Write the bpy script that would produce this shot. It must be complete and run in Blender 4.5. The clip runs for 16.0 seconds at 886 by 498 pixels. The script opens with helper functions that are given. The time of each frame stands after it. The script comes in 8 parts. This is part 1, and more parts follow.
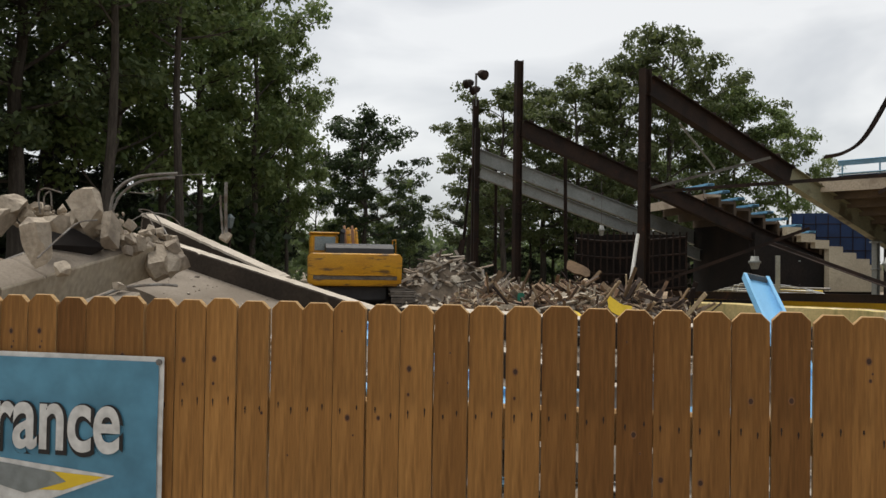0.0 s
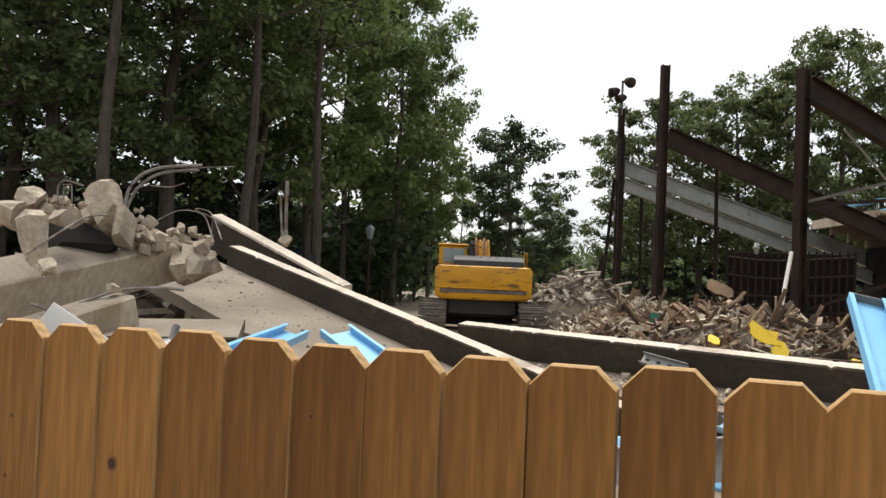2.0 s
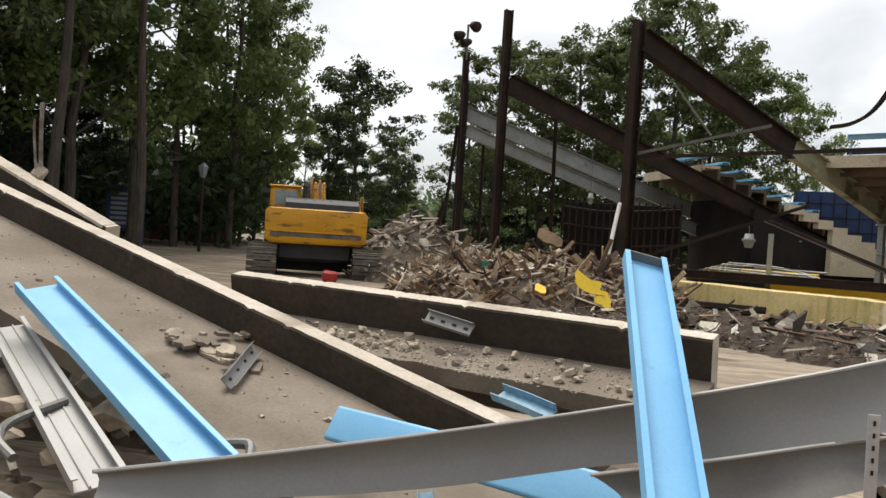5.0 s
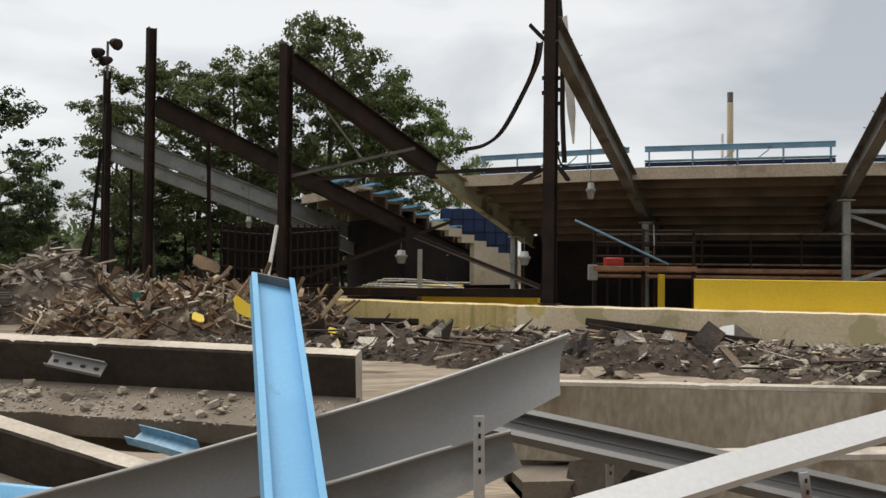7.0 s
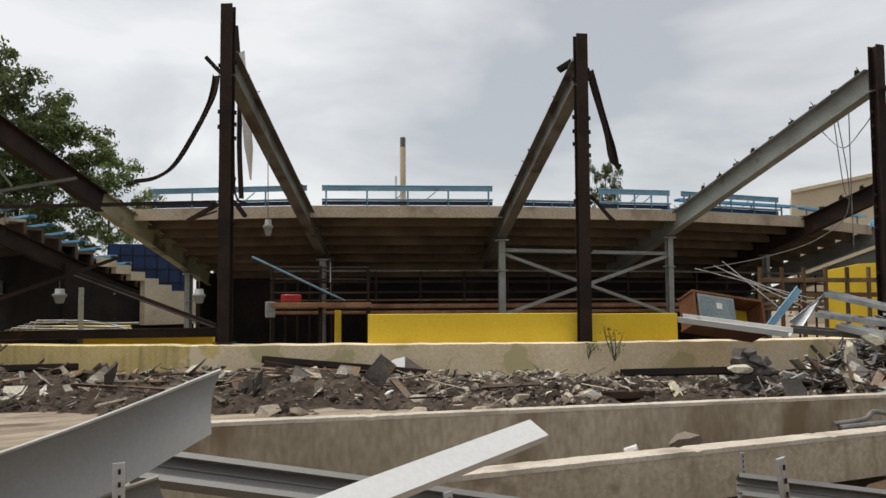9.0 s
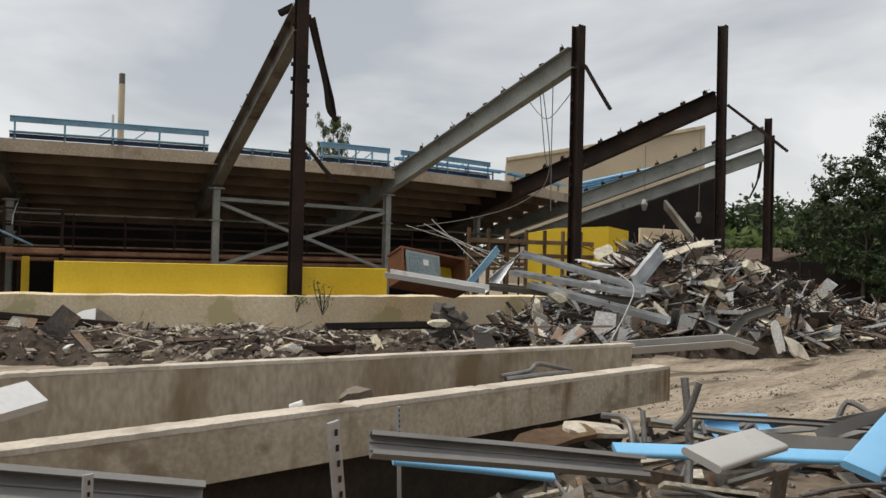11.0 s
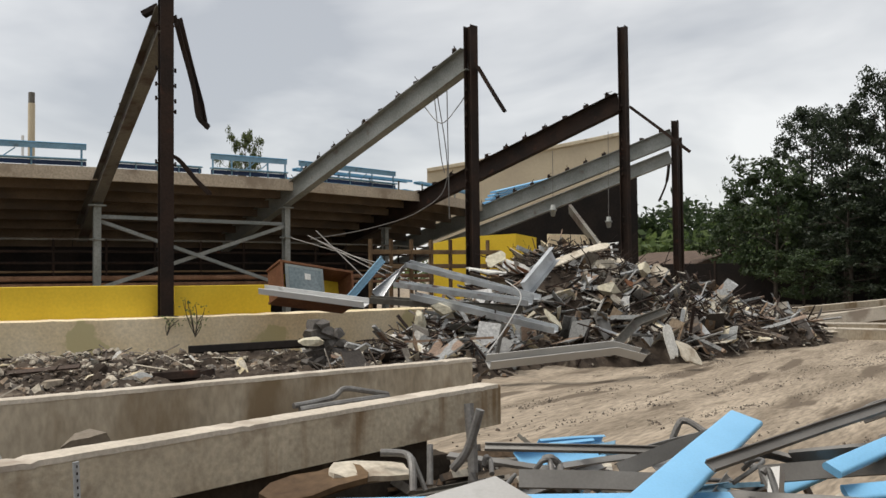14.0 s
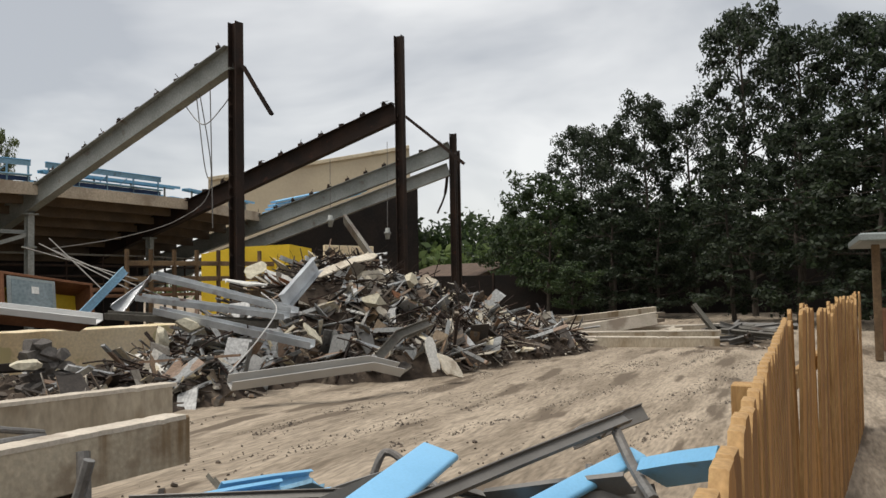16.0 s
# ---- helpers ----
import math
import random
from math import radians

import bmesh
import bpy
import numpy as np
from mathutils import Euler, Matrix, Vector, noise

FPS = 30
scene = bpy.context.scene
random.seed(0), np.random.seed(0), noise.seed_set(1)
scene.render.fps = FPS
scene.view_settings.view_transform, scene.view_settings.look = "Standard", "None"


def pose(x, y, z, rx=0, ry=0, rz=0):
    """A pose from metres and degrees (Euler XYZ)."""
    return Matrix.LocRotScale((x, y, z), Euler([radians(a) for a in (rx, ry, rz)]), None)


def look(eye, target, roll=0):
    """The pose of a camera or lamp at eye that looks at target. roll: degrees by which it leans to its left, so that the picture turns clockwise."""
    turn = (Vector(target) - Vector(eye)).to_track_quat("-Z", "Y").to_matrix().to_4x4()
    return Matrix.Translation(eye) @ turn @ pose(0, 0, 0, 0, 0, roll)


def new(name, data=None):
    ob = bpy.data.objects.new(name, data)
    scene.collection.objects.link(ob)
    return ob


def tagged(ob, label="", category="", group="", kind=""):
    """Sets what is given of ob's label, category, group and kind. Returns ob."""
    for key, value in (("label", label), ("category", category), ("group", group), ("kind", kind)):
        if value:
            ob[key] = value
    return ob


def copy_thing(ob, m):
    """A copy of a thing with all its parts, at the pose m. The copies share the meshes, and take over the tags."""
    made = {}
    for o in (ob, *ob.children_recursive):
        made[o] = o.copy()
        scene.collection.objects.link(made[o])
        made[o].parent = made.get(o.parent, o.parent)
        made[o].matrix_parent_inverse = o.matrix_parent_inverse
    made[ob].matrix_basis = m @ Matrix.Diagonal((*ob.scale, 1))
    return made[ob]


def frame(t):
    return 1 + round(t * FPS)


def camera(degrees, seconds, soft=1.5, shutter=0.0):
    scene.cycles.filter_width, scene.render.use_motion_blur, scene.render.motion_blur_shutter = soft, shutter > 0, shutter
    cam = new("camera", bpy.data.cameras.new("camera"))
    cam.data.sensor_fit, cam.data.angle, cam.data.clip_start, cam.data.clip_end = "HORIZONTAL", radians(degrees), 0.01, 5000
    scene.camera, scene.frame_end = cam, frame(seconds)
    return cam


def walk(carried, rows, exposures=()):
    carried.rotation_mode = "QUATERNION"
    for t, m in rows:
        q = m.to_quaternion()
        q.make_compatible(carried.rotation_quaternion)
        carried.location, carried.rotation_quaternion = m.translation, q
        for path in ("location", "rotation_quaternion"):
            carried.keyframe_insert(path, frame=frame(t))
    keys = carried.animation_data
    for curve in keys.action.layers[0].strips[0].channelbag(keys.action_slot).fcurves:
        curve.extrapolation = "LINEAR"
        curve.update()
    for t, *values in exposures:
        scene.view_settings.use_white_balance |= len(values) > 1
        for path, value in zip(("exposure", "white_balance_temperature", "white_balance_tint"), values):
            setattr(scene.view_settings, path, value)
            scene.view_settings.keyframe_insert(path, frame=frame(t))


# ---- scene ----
cam = camera(54.7, 16.0)
PATH = [
    (0, (0.463, -2.196, 1.609), (0.062, -0.237, 1.655), 0.9),
    (0.5, (0.59, -1.821, 1.606), (0.098, 0.118, 1.635), 1.1),
    (0.8, (0.661, -1.616, 1.609), (0.104, 0.305, 1.629), 0.9),
    (1, (0.711, -1.468, 1.601), (0.094, 0.434, 1.63), 1.0),
    (1.5, (0.905, -1.142, 1.595), (0.183, 0.722, 1.645), 1.8),
    (2, (0.977, -0.848, 1.593), (0.225, 1.004, 1.664), 2.5),
    (2.5, (1.021, -0.57, 1.6), (0.219, 1.261, 1.665), 2.5),
    (3, (1.117, -0.32, 1.605), (0.247, 1.48, 1.648), 3.2),
    (5.5, (1.247, 0.123, 1.638), (1.039, 2.112, 1.596), 3.0),
    (6, (1.29, 0.179, 1.631), (1.293, 2.179, 1.606), 1.6),
    (6.5, (1.331, 0.221, 1.63), (1.507, 2.214, 1.615), 0.6),
    (7, (1.36, 0.18, 1.639), (1.71, 2.149, 1.682), 0.6),
    (7.5, (1.386, 0.198, 1.633), (1.913, 2.123, 1.76), 0.6),
    (8, (1.396, 0.191, 1.634), (2.077, 2.064, 1.801), 0.5),
    (8.5, (1.411, 0.188, 1.629), (2.267, 1.99, 1.783), -0.3),
    (9, (1.432, 0.174, 1.627), (2.467, 1.88, 1.759), -0.3),
    (9.5, (1.502, 0.168, 1.624), (2.668, 1.789, 1.73), 0.7),
    (10, (1.65, 0.261, 1.6), (2.944, 1.785, 1.663), 1.3),
    (12.5, (2.592, 0.129, 1.586), (4.265, 1.221, 1.66), -0.3),
    (13, (2.889, 0.131, 1.561), (4.554, 1.235, 1.65), -1.3),
    (13.5, (3.142, 0.092, 1.553), (4.761, 1.263, 1.632), -1.3),
    (14, (3.407, 0.063, 1.558), (5.015, 1.251, 1.623), -0.6),
    (14.5, (3.621, 0.104, 1.555), (5.281, 1.218, 1.624), -0.9),
    (15, (3.858, 0.072, 1.545), (5.582, 1.083, 1.626), -1.3),
    (15.5, (4.127, -0.02, 1.543), (5.921, 0.859, 1.63), -1.0),
    (16, (4.457, -0.005, 1.519), (6.301, 0.766, 1.608), -1.0),
]
walk(cam, [(t, look(eye, target, roll)) for t, eye, target, roll in PATH], [(0, 0.17, 6650, 10), (0.8, 0.4, 6650, 10), (1.5, 0.78, 6650, 10), (3, 0.54, 6650, 10), (5.5, 0.47, 6650, 10), (6, 0.23, 6650, 10), (7, 0.18, 6650, 10), (9, 0.18, 6650, 10), (10, 0.08, 6650, 10), (12.5, 0.2, 6650, 10), (13, 0.23, 6650, 10), (16, 0.2, 6650, 10)])
# ---- light ----
world = bpy.data.worlds.new("overcast_sky")
scene.world = world
world.use_nodes = True
wn, wl = world.node_tree.nodes, world.node_tree.links
sky = wn.new("ShaderNodeTexSky")
sky.sky_type, sky.sun_disc = "NISHITA", False
sky.sun_elevation, sky.sun_rotation = radians(67), radians(319)
coord = wn.new("ShaderNodeTexCoord")
spread = wn.new("ShaderNodeMapping")
spread.inputs["Scale"].default_value = (1.0, 1.0, 2.6)
cloud = wn.new("ShaderNodeTexNoise")
cloud.inputs["Scale"].default_value, cloud.inputs["Detail"].default_value, cloud.inputs["Roughness"].default_value = 2.3, 5.0, 0.5
cloud.inputs["Distortion"].default_value = 0.4
ramp = wn.new("ShaderNodeValToRGB")
ramp.color_ramp.elements[0].position, ramp.color_ramp.elements[0].color = 0.35, (0.385, 0.40, 0.42, 1)
ramp.color_ramp.elements[1].position, ramp.color_ramp.elements[1].color = 0.6, (0.70, 0.705, 0.70, 1)
tone = wn.new("ShaderNodeMix")
tone.data_type, tone.blend_type = "RGBA", "ADD"
tone.inputs["Factor"].default_value = 0.02
wl.new(coord.outputs["Generated"], spread.inputs["Vector"])
wl.new(spread.outputs["Vector"], cloud.inputs["Vector"])
wl.new(cloud.outputs["Fac"], ramp.inputs["Fac"])
wl.new(ramp.outputs["Color"], tone.inputs["A"])
wl.new(sky.outputs["Color"], tone.inputs["B"])
wl.new(tone.outputs["Result"], wn["Background"].inputs["Color"])
wn["Background"].inputs["Strength"].default_value = 1.0
sun = new("sun", bpy.data.lights.new("sun", "SUN"))
sun.data.energy, sun.data.angle, sun.data.color = 2.7, radians(35), (1.0, 0.96, 0.9)
sun.matrix_world = look((-14, 16, 50), (0, 0, 0))


# ---- materials ----
def mat(name, base, other, scale=3.0, fine=40.0, rough=0.8, metal=0.0, bump=0.3, stain=None, stain_scale=0.8, stain_cut=0.6, streak=(1, 1, 1), vary=0.0, grainy=0.19, edge=0.05, drip=None):
    m = bpy.data.materials.new(name)
    m.use_nodes = True
    n, l = m.node_tree.nodes, m.node_tree.links
    p = n["Principled BSDF"]
    p.inputs["Roughness"].default_value, p.inputs["Metallic"].default_value = rough, metal
    p.inputs["Specular IOR Level"].default_value = 0.2 if rough > 0.6 else 0.4
    tc, mp = n.new("ShaderNodeTexCoord"), n.new("ShaderNodeMapping")
    mp.inputs["Scale"].default_value = streak
    l.new(tc.outputs["Object"], mp.inputs["Vector"])

    def noisy(s, detail):
        k = n.new("ShaderNodeTexNoise")
        k.inputs["Scale"].default_value, k.inputs["Detail"].default_value = s, detail
        l.new(mp.outputs["Vector"], k.inputs["Vector"])
        return k

    def blend(fac, a, b, mode="MIX"):
        k = n.new("ShaderNodeMix")
        k.data_type, k.blend_type = "RGBA", mode
        for socket, value in (("Factor", fac), ("A", a), ("B", b)):
            if isinstance(value, (tuple, float)):
                k.inputs[socket].default_value = value if isinstance(value, float) else (*value, 1)
            else:
                l.new(value, k.inputs[socket])
        return k.outputs["Result"]

    def cut(value, lo, hi):
        k = n.new("ShaderNodeMapRange")
        k.inputs["From Min"].default_value, k.inputs["From Max"].default_value = lo, hi
        l.new(value, k.inputs["Value"])
        return k.outputs["Result"]

    big, small = noisy(scale, 4), noisy(fine, 3)
    col = blend(cut(big.outputs["Fac"], 0.35, 0.65), base, other)
    grain = n.new("ShaderNodeMapRange")
    grain.inputs["From Min"].default_value, grain.inputs["From Max"].default_value = 0.3, 0.7
    grain.inputs["To Min"].default_value, grain.inputs["To Max"].default_value = 1 - grainy * 1.15, 1 + grainy * 0.8
    l.new(small.outputs["Fac"], grain.inputs["Value"])
    col = blend(1.0, col, grain.outputs["Result"], "MULTIPLY")
    if stain:
        st = noisy(stain_scale, 6)
        col = blend(cut(st.outputs["Fac"], stain_cut - edge, stain_cut + edge), col, stain)
    if drip:
        run_map, run = n.new("ShaderNodeMapping"), n.new("ShaderNodeTexNoise")
        run_map.inputs["Scale"].default_value = (4.2, 4.2, 0.3)
        l.new(tc.outputs["Object"], run_map.inputs["Vector"])
        run.inputs["Scale"].default_value, run.inputs["Detail"].default_value = 1.6, 5
        l.new(run_map.outputs["Vector"], run.inputs["Vector"])
        patch = noisy(0.9, 3)
        both = n.new("ShaderNodeMath")
        both.operation = "MULTIPLY"
        l.new(cut(run.outputs["Fac"], 0.47, 0.66), both.inputs[0])
        l.new(cut(patch.outputs["Fac"], 0.42, 0.58), both.inputs[1])
        col = blend(both.outputs["Value"], col, drip)
    if vary:
        oi = n.new("ShaderNodeObjectInfo")
        vr = n.new("ShaderNodeMapRange")
        vr.data_type = "FLOAT_VECTOR"
        vr.inputs[9].default_value, vr.inputs[10].default_value = (1 - vary, 1 - vary * 1.15, 1 - vary * 1.35), (1 + vary, 1 + vary * 1.05, 1 + vary * 0.75)
        l.new(oi.outputs["Random"], vr.inputs[6])
        col = blend(1.0, col, vr.outputs["Vector"], "MULTIPLY")
    l.new(col, p.inputs["Base Color"])
    if bump:
        b = n.new("ShaderNodeBump")
        b.inputs["Strength"].default_value, b.inputs["Distance"].default_value = bump, 0.02
        l.new(small.outputs["Fac"], b.inputs["Height"])
        l.new(b.outputs["Normal"], p.inputs["Normal"])
    return m


def island_mat(name, tones, rough=0.85, fine=25.0, patchy=0.35, patch_scale=0.9):
    """Each loose piece takes one of several tones; dark and pale pieces gather in patches."""
    tones = sorted(tones, key=sum)
    m = bpy.data.materials.new(name)
    m.use_nodes = True
    n, l = m.node_tree.nodes, m.node_tree.links
    p = n["Principled BSDF"]
    p.inputs["Roughness"].default_value = rough
    g, r = n.new("ShaderNodeNewGeometry"), n.new("ShaderNodeValToRGB")
    r.color_ramp.interpolation = "CONSTANT"
    for i, c in enumerate(tones):
        e = r.color_ramp.elements[i] if i < 2 else r.color_ramp.elements.new(0.5)
        e.position, e.color = i / len(tones), (*c, 1)
    for i, e in enumerate(r.color_ramp.elements):
        e.position, e.color = i / len(tones), (*tones[i], 1)
    tc, k = n.new("ShaderNodeTexCoord"), n.new("ShaderNodeTexNoise")
    patch, mixed, spreadout = n.new("ShaderNodeTexNoise"), n.new("ShaderNodeMath"), n.new("ShaderNodeMapRange")
    patch.inputs["Scale"].default_value, patch.inputs["Detail"].default_value = patch_scale, 3
    spreadout.inputs["From Min"].default_value, spreadout.inputs["From Max"].default_value = 0.3, 0.7
    spreadout.inputs["To Min"].default_value, spreadout.inputs["To Max"].default_value = -patchy, patchy
    mixed.operation, mixed.use_clamp = "ADD", True
    l.new(tc.outputs["Object"], patch.inputs["Vector"])
    l.new(patch.outputs["Fac"], spreadout.inputs["Value"])
    l.new(g.outputs["Random Per Island"], mixed.inputs[0])
    l.new(spreadout.outputs["Result"], mixed.inputs[1])
    l.new(mixed.outputs["Value"], r.inputs["Fac"])
    k.inputs["Scale"].default_value, k.inputs["Detail"].default_value = fine, 4
    l.new(tc.outputs["Object"], k.inputs["Vector"])
    mr, mx = n.new("ShaderNodeMapRange"), n.new("ShaderNodeMix")
    mr.inputs["From Min"].default_value, mr.inputs["From Max"].default_value = 0.3, 0.7
    mr.inputs["To Min"].default_value, mr.inputs["To Max"].default_value = 0.65, 1.25
    mx.data_type, mx.blend_type = "RGBA", "MULTIPLY"
    mx.inputs["Factor"].default_value = 1.0
    l.new(k.outputs["Fac"], mr.inputs["Value"])
    l.new(r.outputs["Color"], mx.inputs["A"])
    l.new(mr.outputs["Result"], mx.inputs["B"])
    l.new(mx.outputs["Result"], p.inputs["Base Color"])
    b = n.new("ShaderNodeBump")
    b.inputs["Strength"].default_value, b.inputs["Distance"].default_value = 0.4, 0.02
    l.new(k.outputs["Fac"], b.inputs["Height"])
    l.new(b.outputs["Normal"], p.inputs["Normal"])
    return m


CONCRETE = mat("concrete", (0.235, 0.20, 0.16), (0.165, 0.137, 0.106), 1.6, 45, 0.9, bump=0.18, grainy=0.12, stain=(0.17, 0.14, 0.11), stain_scale=1.3, stain_cut=0.6)
CONCRETE_PALE = mat("concrete_pale", (0.55, 0.49, 0.41), (0.43, 0.38, 0.31), 3, 45, 0.9, bump=0.2, grainy=0.13, stain=(0.30, 0.25, 0.2), stain_scale=1.6, stain_cut=0.62)
# Near-black concrete: the shade on fallen units is put into this colour.
CONCRETE_SHADED = mat("shaded_concrete_face", (0.032, 0.025, 0.019), (0.055, 0.042, 0.031), 2, 24, 0.9, bump=0.3, stain=(0.16, 0.13, 0.10), stain_scale=2.2, stain_cut=0.74)
CONCRETE_RUN = mat("rain_streaked_concrete", (0.50, 0.435, 0.33), (0.385, 0.325, 0.24), 2.2, 30, 0.9, bump=0.25, grainy=0.16, stain=(0.29, 0.235, 0.17), stain_scale=2.6, stain_cut=0.6, edge=0.03, drip=(0.17, 0.105, 0.05))
CREAM_OLD = mat("old_yellow_wall_paint", (0.72, 0.575, 0.27), (0.62, 0.48, 0.21), 0.9, 20, 0.85, bump=0.12, stain=(0.78, 0.66, 0.47), stain_scale=0.8, stain_cut=0.6, grainy=0.12, edge=0.012, drip=(0.33, 0.29, 0.11))
CONCRETE_STREAK = mat("streaked_concrete", (0.45, 0.39, 0.30), (0.33, 0.275, 0.20), 1.7, 26, 0.9, bump=0.25, grainy=0.18, stain=(0.21, 0.155, 0.095), stain_scale=1.9, stain_cut=0.595, streak=(1, 1, 0.4), edge=0.06)
# Stained tread concrete, darkened so the colour carries the shade beneath the stand.
DECK_SHADED = mat("shaded_deck_concrete", (0.145, 0.108, 0.074), (0.09, 0.065, 0.045), 0.8, 18, 0.9, bump=0.15, grainy=0.12, stain=(0.085, 0.066, 0.05), stain_scale=0.5, stain_cut=0.58)
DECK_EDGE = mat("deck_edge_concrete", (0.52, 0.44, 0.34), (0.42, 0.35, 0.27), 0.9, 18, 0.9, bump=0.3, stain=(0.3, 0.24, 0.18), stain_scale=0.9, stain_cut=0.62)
STEEL = mat("blackened_steel", (0.017, 0.012, 0.010), (0.034, 0.02, 0.014), 1.6, 22, 0.75, bump=0.3, stain=(0.06, 0.026, 0.016), stain_scale=2.6, stain_cut=0.68)
STEEL_GREY = mat("grey_painted_steel", (0.26, 0.27, 0.255), (0.19, 0.2, 0.185), 1.2, 20, 0.6, bump=0.2, stain=(0.12, 0.08, 0.06), stain_scale=1.8, stain_cut=0.68)
STEEL_MID = mat("dull_grey_steel", (0.15, 0.14, 0.118), (0.09, 0.083, 0.07), 1.1, 20, 0.6, bump=0.2, stain=(0.06, 0.04, 0.03), stain_scale=1.4, stain_cut=0.6)
STEEL_OLIVE = mat("yellowed_grey_steel", (0.33, 0.31, 0.20), (0.24, 0.23, 0.14), 1.2, 20, 0.6, bump=0.2, stain=(0.12, 0.1, 0.06), stain_scale=1.5, stain_cut=0.62)
BLUE = mat("sky_blue_enamel", (0.20, 0.47, 0.72), (0.17, 0.42, 0.66), 2.5, 90, 0.4, bump=0.02, stain=(0.13, 0.24, 0.33), stain_scale=7, stain_cut=0.73, grainy=0.05)
BLUE_FADED = mat("faded_blue_enamel", (0.20, 0.36, 0.48), (0.15, 0.28, 0.38), 1.5, 30, 0.5, bump=0.05, stain=(0.1, 0.13, 0.15), stain_scale=2, stain_cut=0.66)
BLUE_DEEP = mat("deep_blue_paint", (0.014, 0.04, 0.12), (0.01, 0.028, 0.08), 1.5, 30, 0.6, bump=0.1)
ALU = mat("dull_aluminium", (0.25, 0.245, 0.235), (0.215, 0.21, 0.2), 1.2, 90, 0.5, 0.25, 0.03, stain=(0.19, 0.185, 0.175), stain_scale=1.5, stain_cut=0.66, grainy=0.05)
ALU_MID = mat("mid_grey_aluminium", (0.44, 0.43, 0.41), (0.38, 0.37, 0.35), 1.5, 90, 0.45, 0.15, 0.02, stain=(0.28, 0.27, 0.25), stain_scale=2.5, stain_cut=0.7, grainy=0.05)
ALU_DARK = mat("dark_aluminium", (0.19, 0.183, 0.17), (0.12, 0.113, 0.103), 2.2, 80, 0.5, 0.25, 0.04, grainy=0.06)
ALU_PALE = mat("pale_aluminium", (0.66, 0.66, 0.65), (0.58, 0.58, 0.57), 1.5, 90, 0.45, 0.15, 0.02, stain=(0.36, 0.35, 0.33), stain_scale=2.5, stain_cut=0.7, grainy=0.05)
GALV = mat("galvanised_sheet", (0.56, 0.585, 0.60), (0.36, 0.375, 0.39), 3, 70, 0.38, 0.5, 0.05, stain=(0.2, 0.14, 0.13), stain_scale=2.5, stain_cut=0.66, grainy=0.08)
TUBE = mat("grey_tube", (0.20, 0.195, 0.185), (0.13, 0.12, 0.11), 6, 60, 0.5, 0.3, 0.05)
REBAR = mat("rusty_rebar", (0.25, 0.24, 0.22), (0.14, 0.11, 0.085), 8, 60, 0.8, 0.1, 0.2)
PINE = mat("yellow_pine", (0.295, 0.148, 0.050), (0.225, 0.107, 0.034), 5, 26, 0.75, bump=0.25, stain=(0.10, 0.042, 0.014), stain_scale=2.6, stain_cut=0.66, streak=(7, 7, 0.45), vary=0.42, grainy=0.22)
# Paler than the picket fronts; used on their backs and a board scrap.
PINE_BACK = mat("paler_pine", (0.42, 0.27, 0.125), (0.33, 0.2, 0.085), 5, 26, 0.75, bump=0.25, streak=(7, 7, 0.45), vary=0.25, grainy=0.2)
PINE_EDGE = mat("pine_edge", (0.44, 0.285, 0.13), (0.34, 0.2, 0.085), 5, 30, 0.7, bump=0.2, streak=(4, 4, 0.6))
KNOT_RING = mat("wood_knot_ring", (0.2, 0.092, 0.03), (0.165, 0.072, 0.024), 20, 60, 0.6, bump=0.1)
KNOT = mat("wood_knot", (0.055, 0.021, 0.009), (0.035, 0.014, 0.007), 20, 60, 0.6, bump=0.1)
NAIL = mat("nail_stain", (0.02, 0.016, 0.014), (0.03, 0.02, 0.015), 20, 60, 0.7, bump=0)
DIRT = mat("sandy_ground", (0.355, 0.295, 0.225), (0.20, 0.162, 0.12), 2.4, 34, 0.95, bump=0.6, stain=(0.125, 0.098, 0.072), stain_scale=3.0, stain_cut=0.595, streak=(0.13, 0.8, 1), grainy=0.3, edge=0.03)
MUD = mat("dark_mud", (0.036, 0.027, 0.021), (0.078, 0.059, 0.044), 1.1, 9, 0.95, bump=0.9, stain=(0.19, 0.158, 0.122), stain_scale=1.6, stain_cut=0.66, grainy=0.3)
DUST = mat("debris_dust", (0.17, 0.135, 0.10), (0.09, 0.07, 0.052), 1.6, 14, 0.95, bump=0.8, stain=(0.33, 0.29, 0.24), stain_scale=3, stain_cut=0.64)
CREAM = mat("cream_wall_paint", (0.78, 0.66, 0.47), (0.68, 0.55, 0.35), 0.9, 20, 0.85, bump=0.12, stain=(0.52, 0.45, 0.255), stain_scale=0.9, stain_cut=0.6, grainy=0.12, edge=0.012)
WHITE_WALL = mat("off_white_paint", (0.56, 0.49, 0.36), (0.48, 0.41, 0.3), 0.9, 20, 0.85, bump=0.15, stain=(0.32, 0.27, 0.2), stain_scale=1.1, stain_cut=0.66)
YELLOW = mat("yellow_paint", (0.74, 0.52, 0.035), (0.66, 0.45, 0.025), 0.9, 20, 0.6, bump=0.04, grainy=0.06, stain=(0.36, 0.27, 0.04), stain_scale=1.4, stain_cut=0.72)
TAN = mat("tan_cladding", (0.50, 0.43, 0.31), (0.44, 0.37, 0.27), 0.3, 5, 0.8, bump=0.02, grainy=0.04)
MACHINE = mat("machine_yellow", (0.58, 0.29, 0.012), (0.48, 0.22, 0.01), 1.6, 30, 0.5, bump=0.05, stain=(0.13, 0.07, 0.025), stain_scale=2.6, stain_cut=0.61, streak=(0.6, 0.6, 3.0))
BLACK = mat("black_rubber", (0.018, 0.018, 0.02), (0.03, 0.03, 0.032), 3, 30, 0.55, bump=0.1)
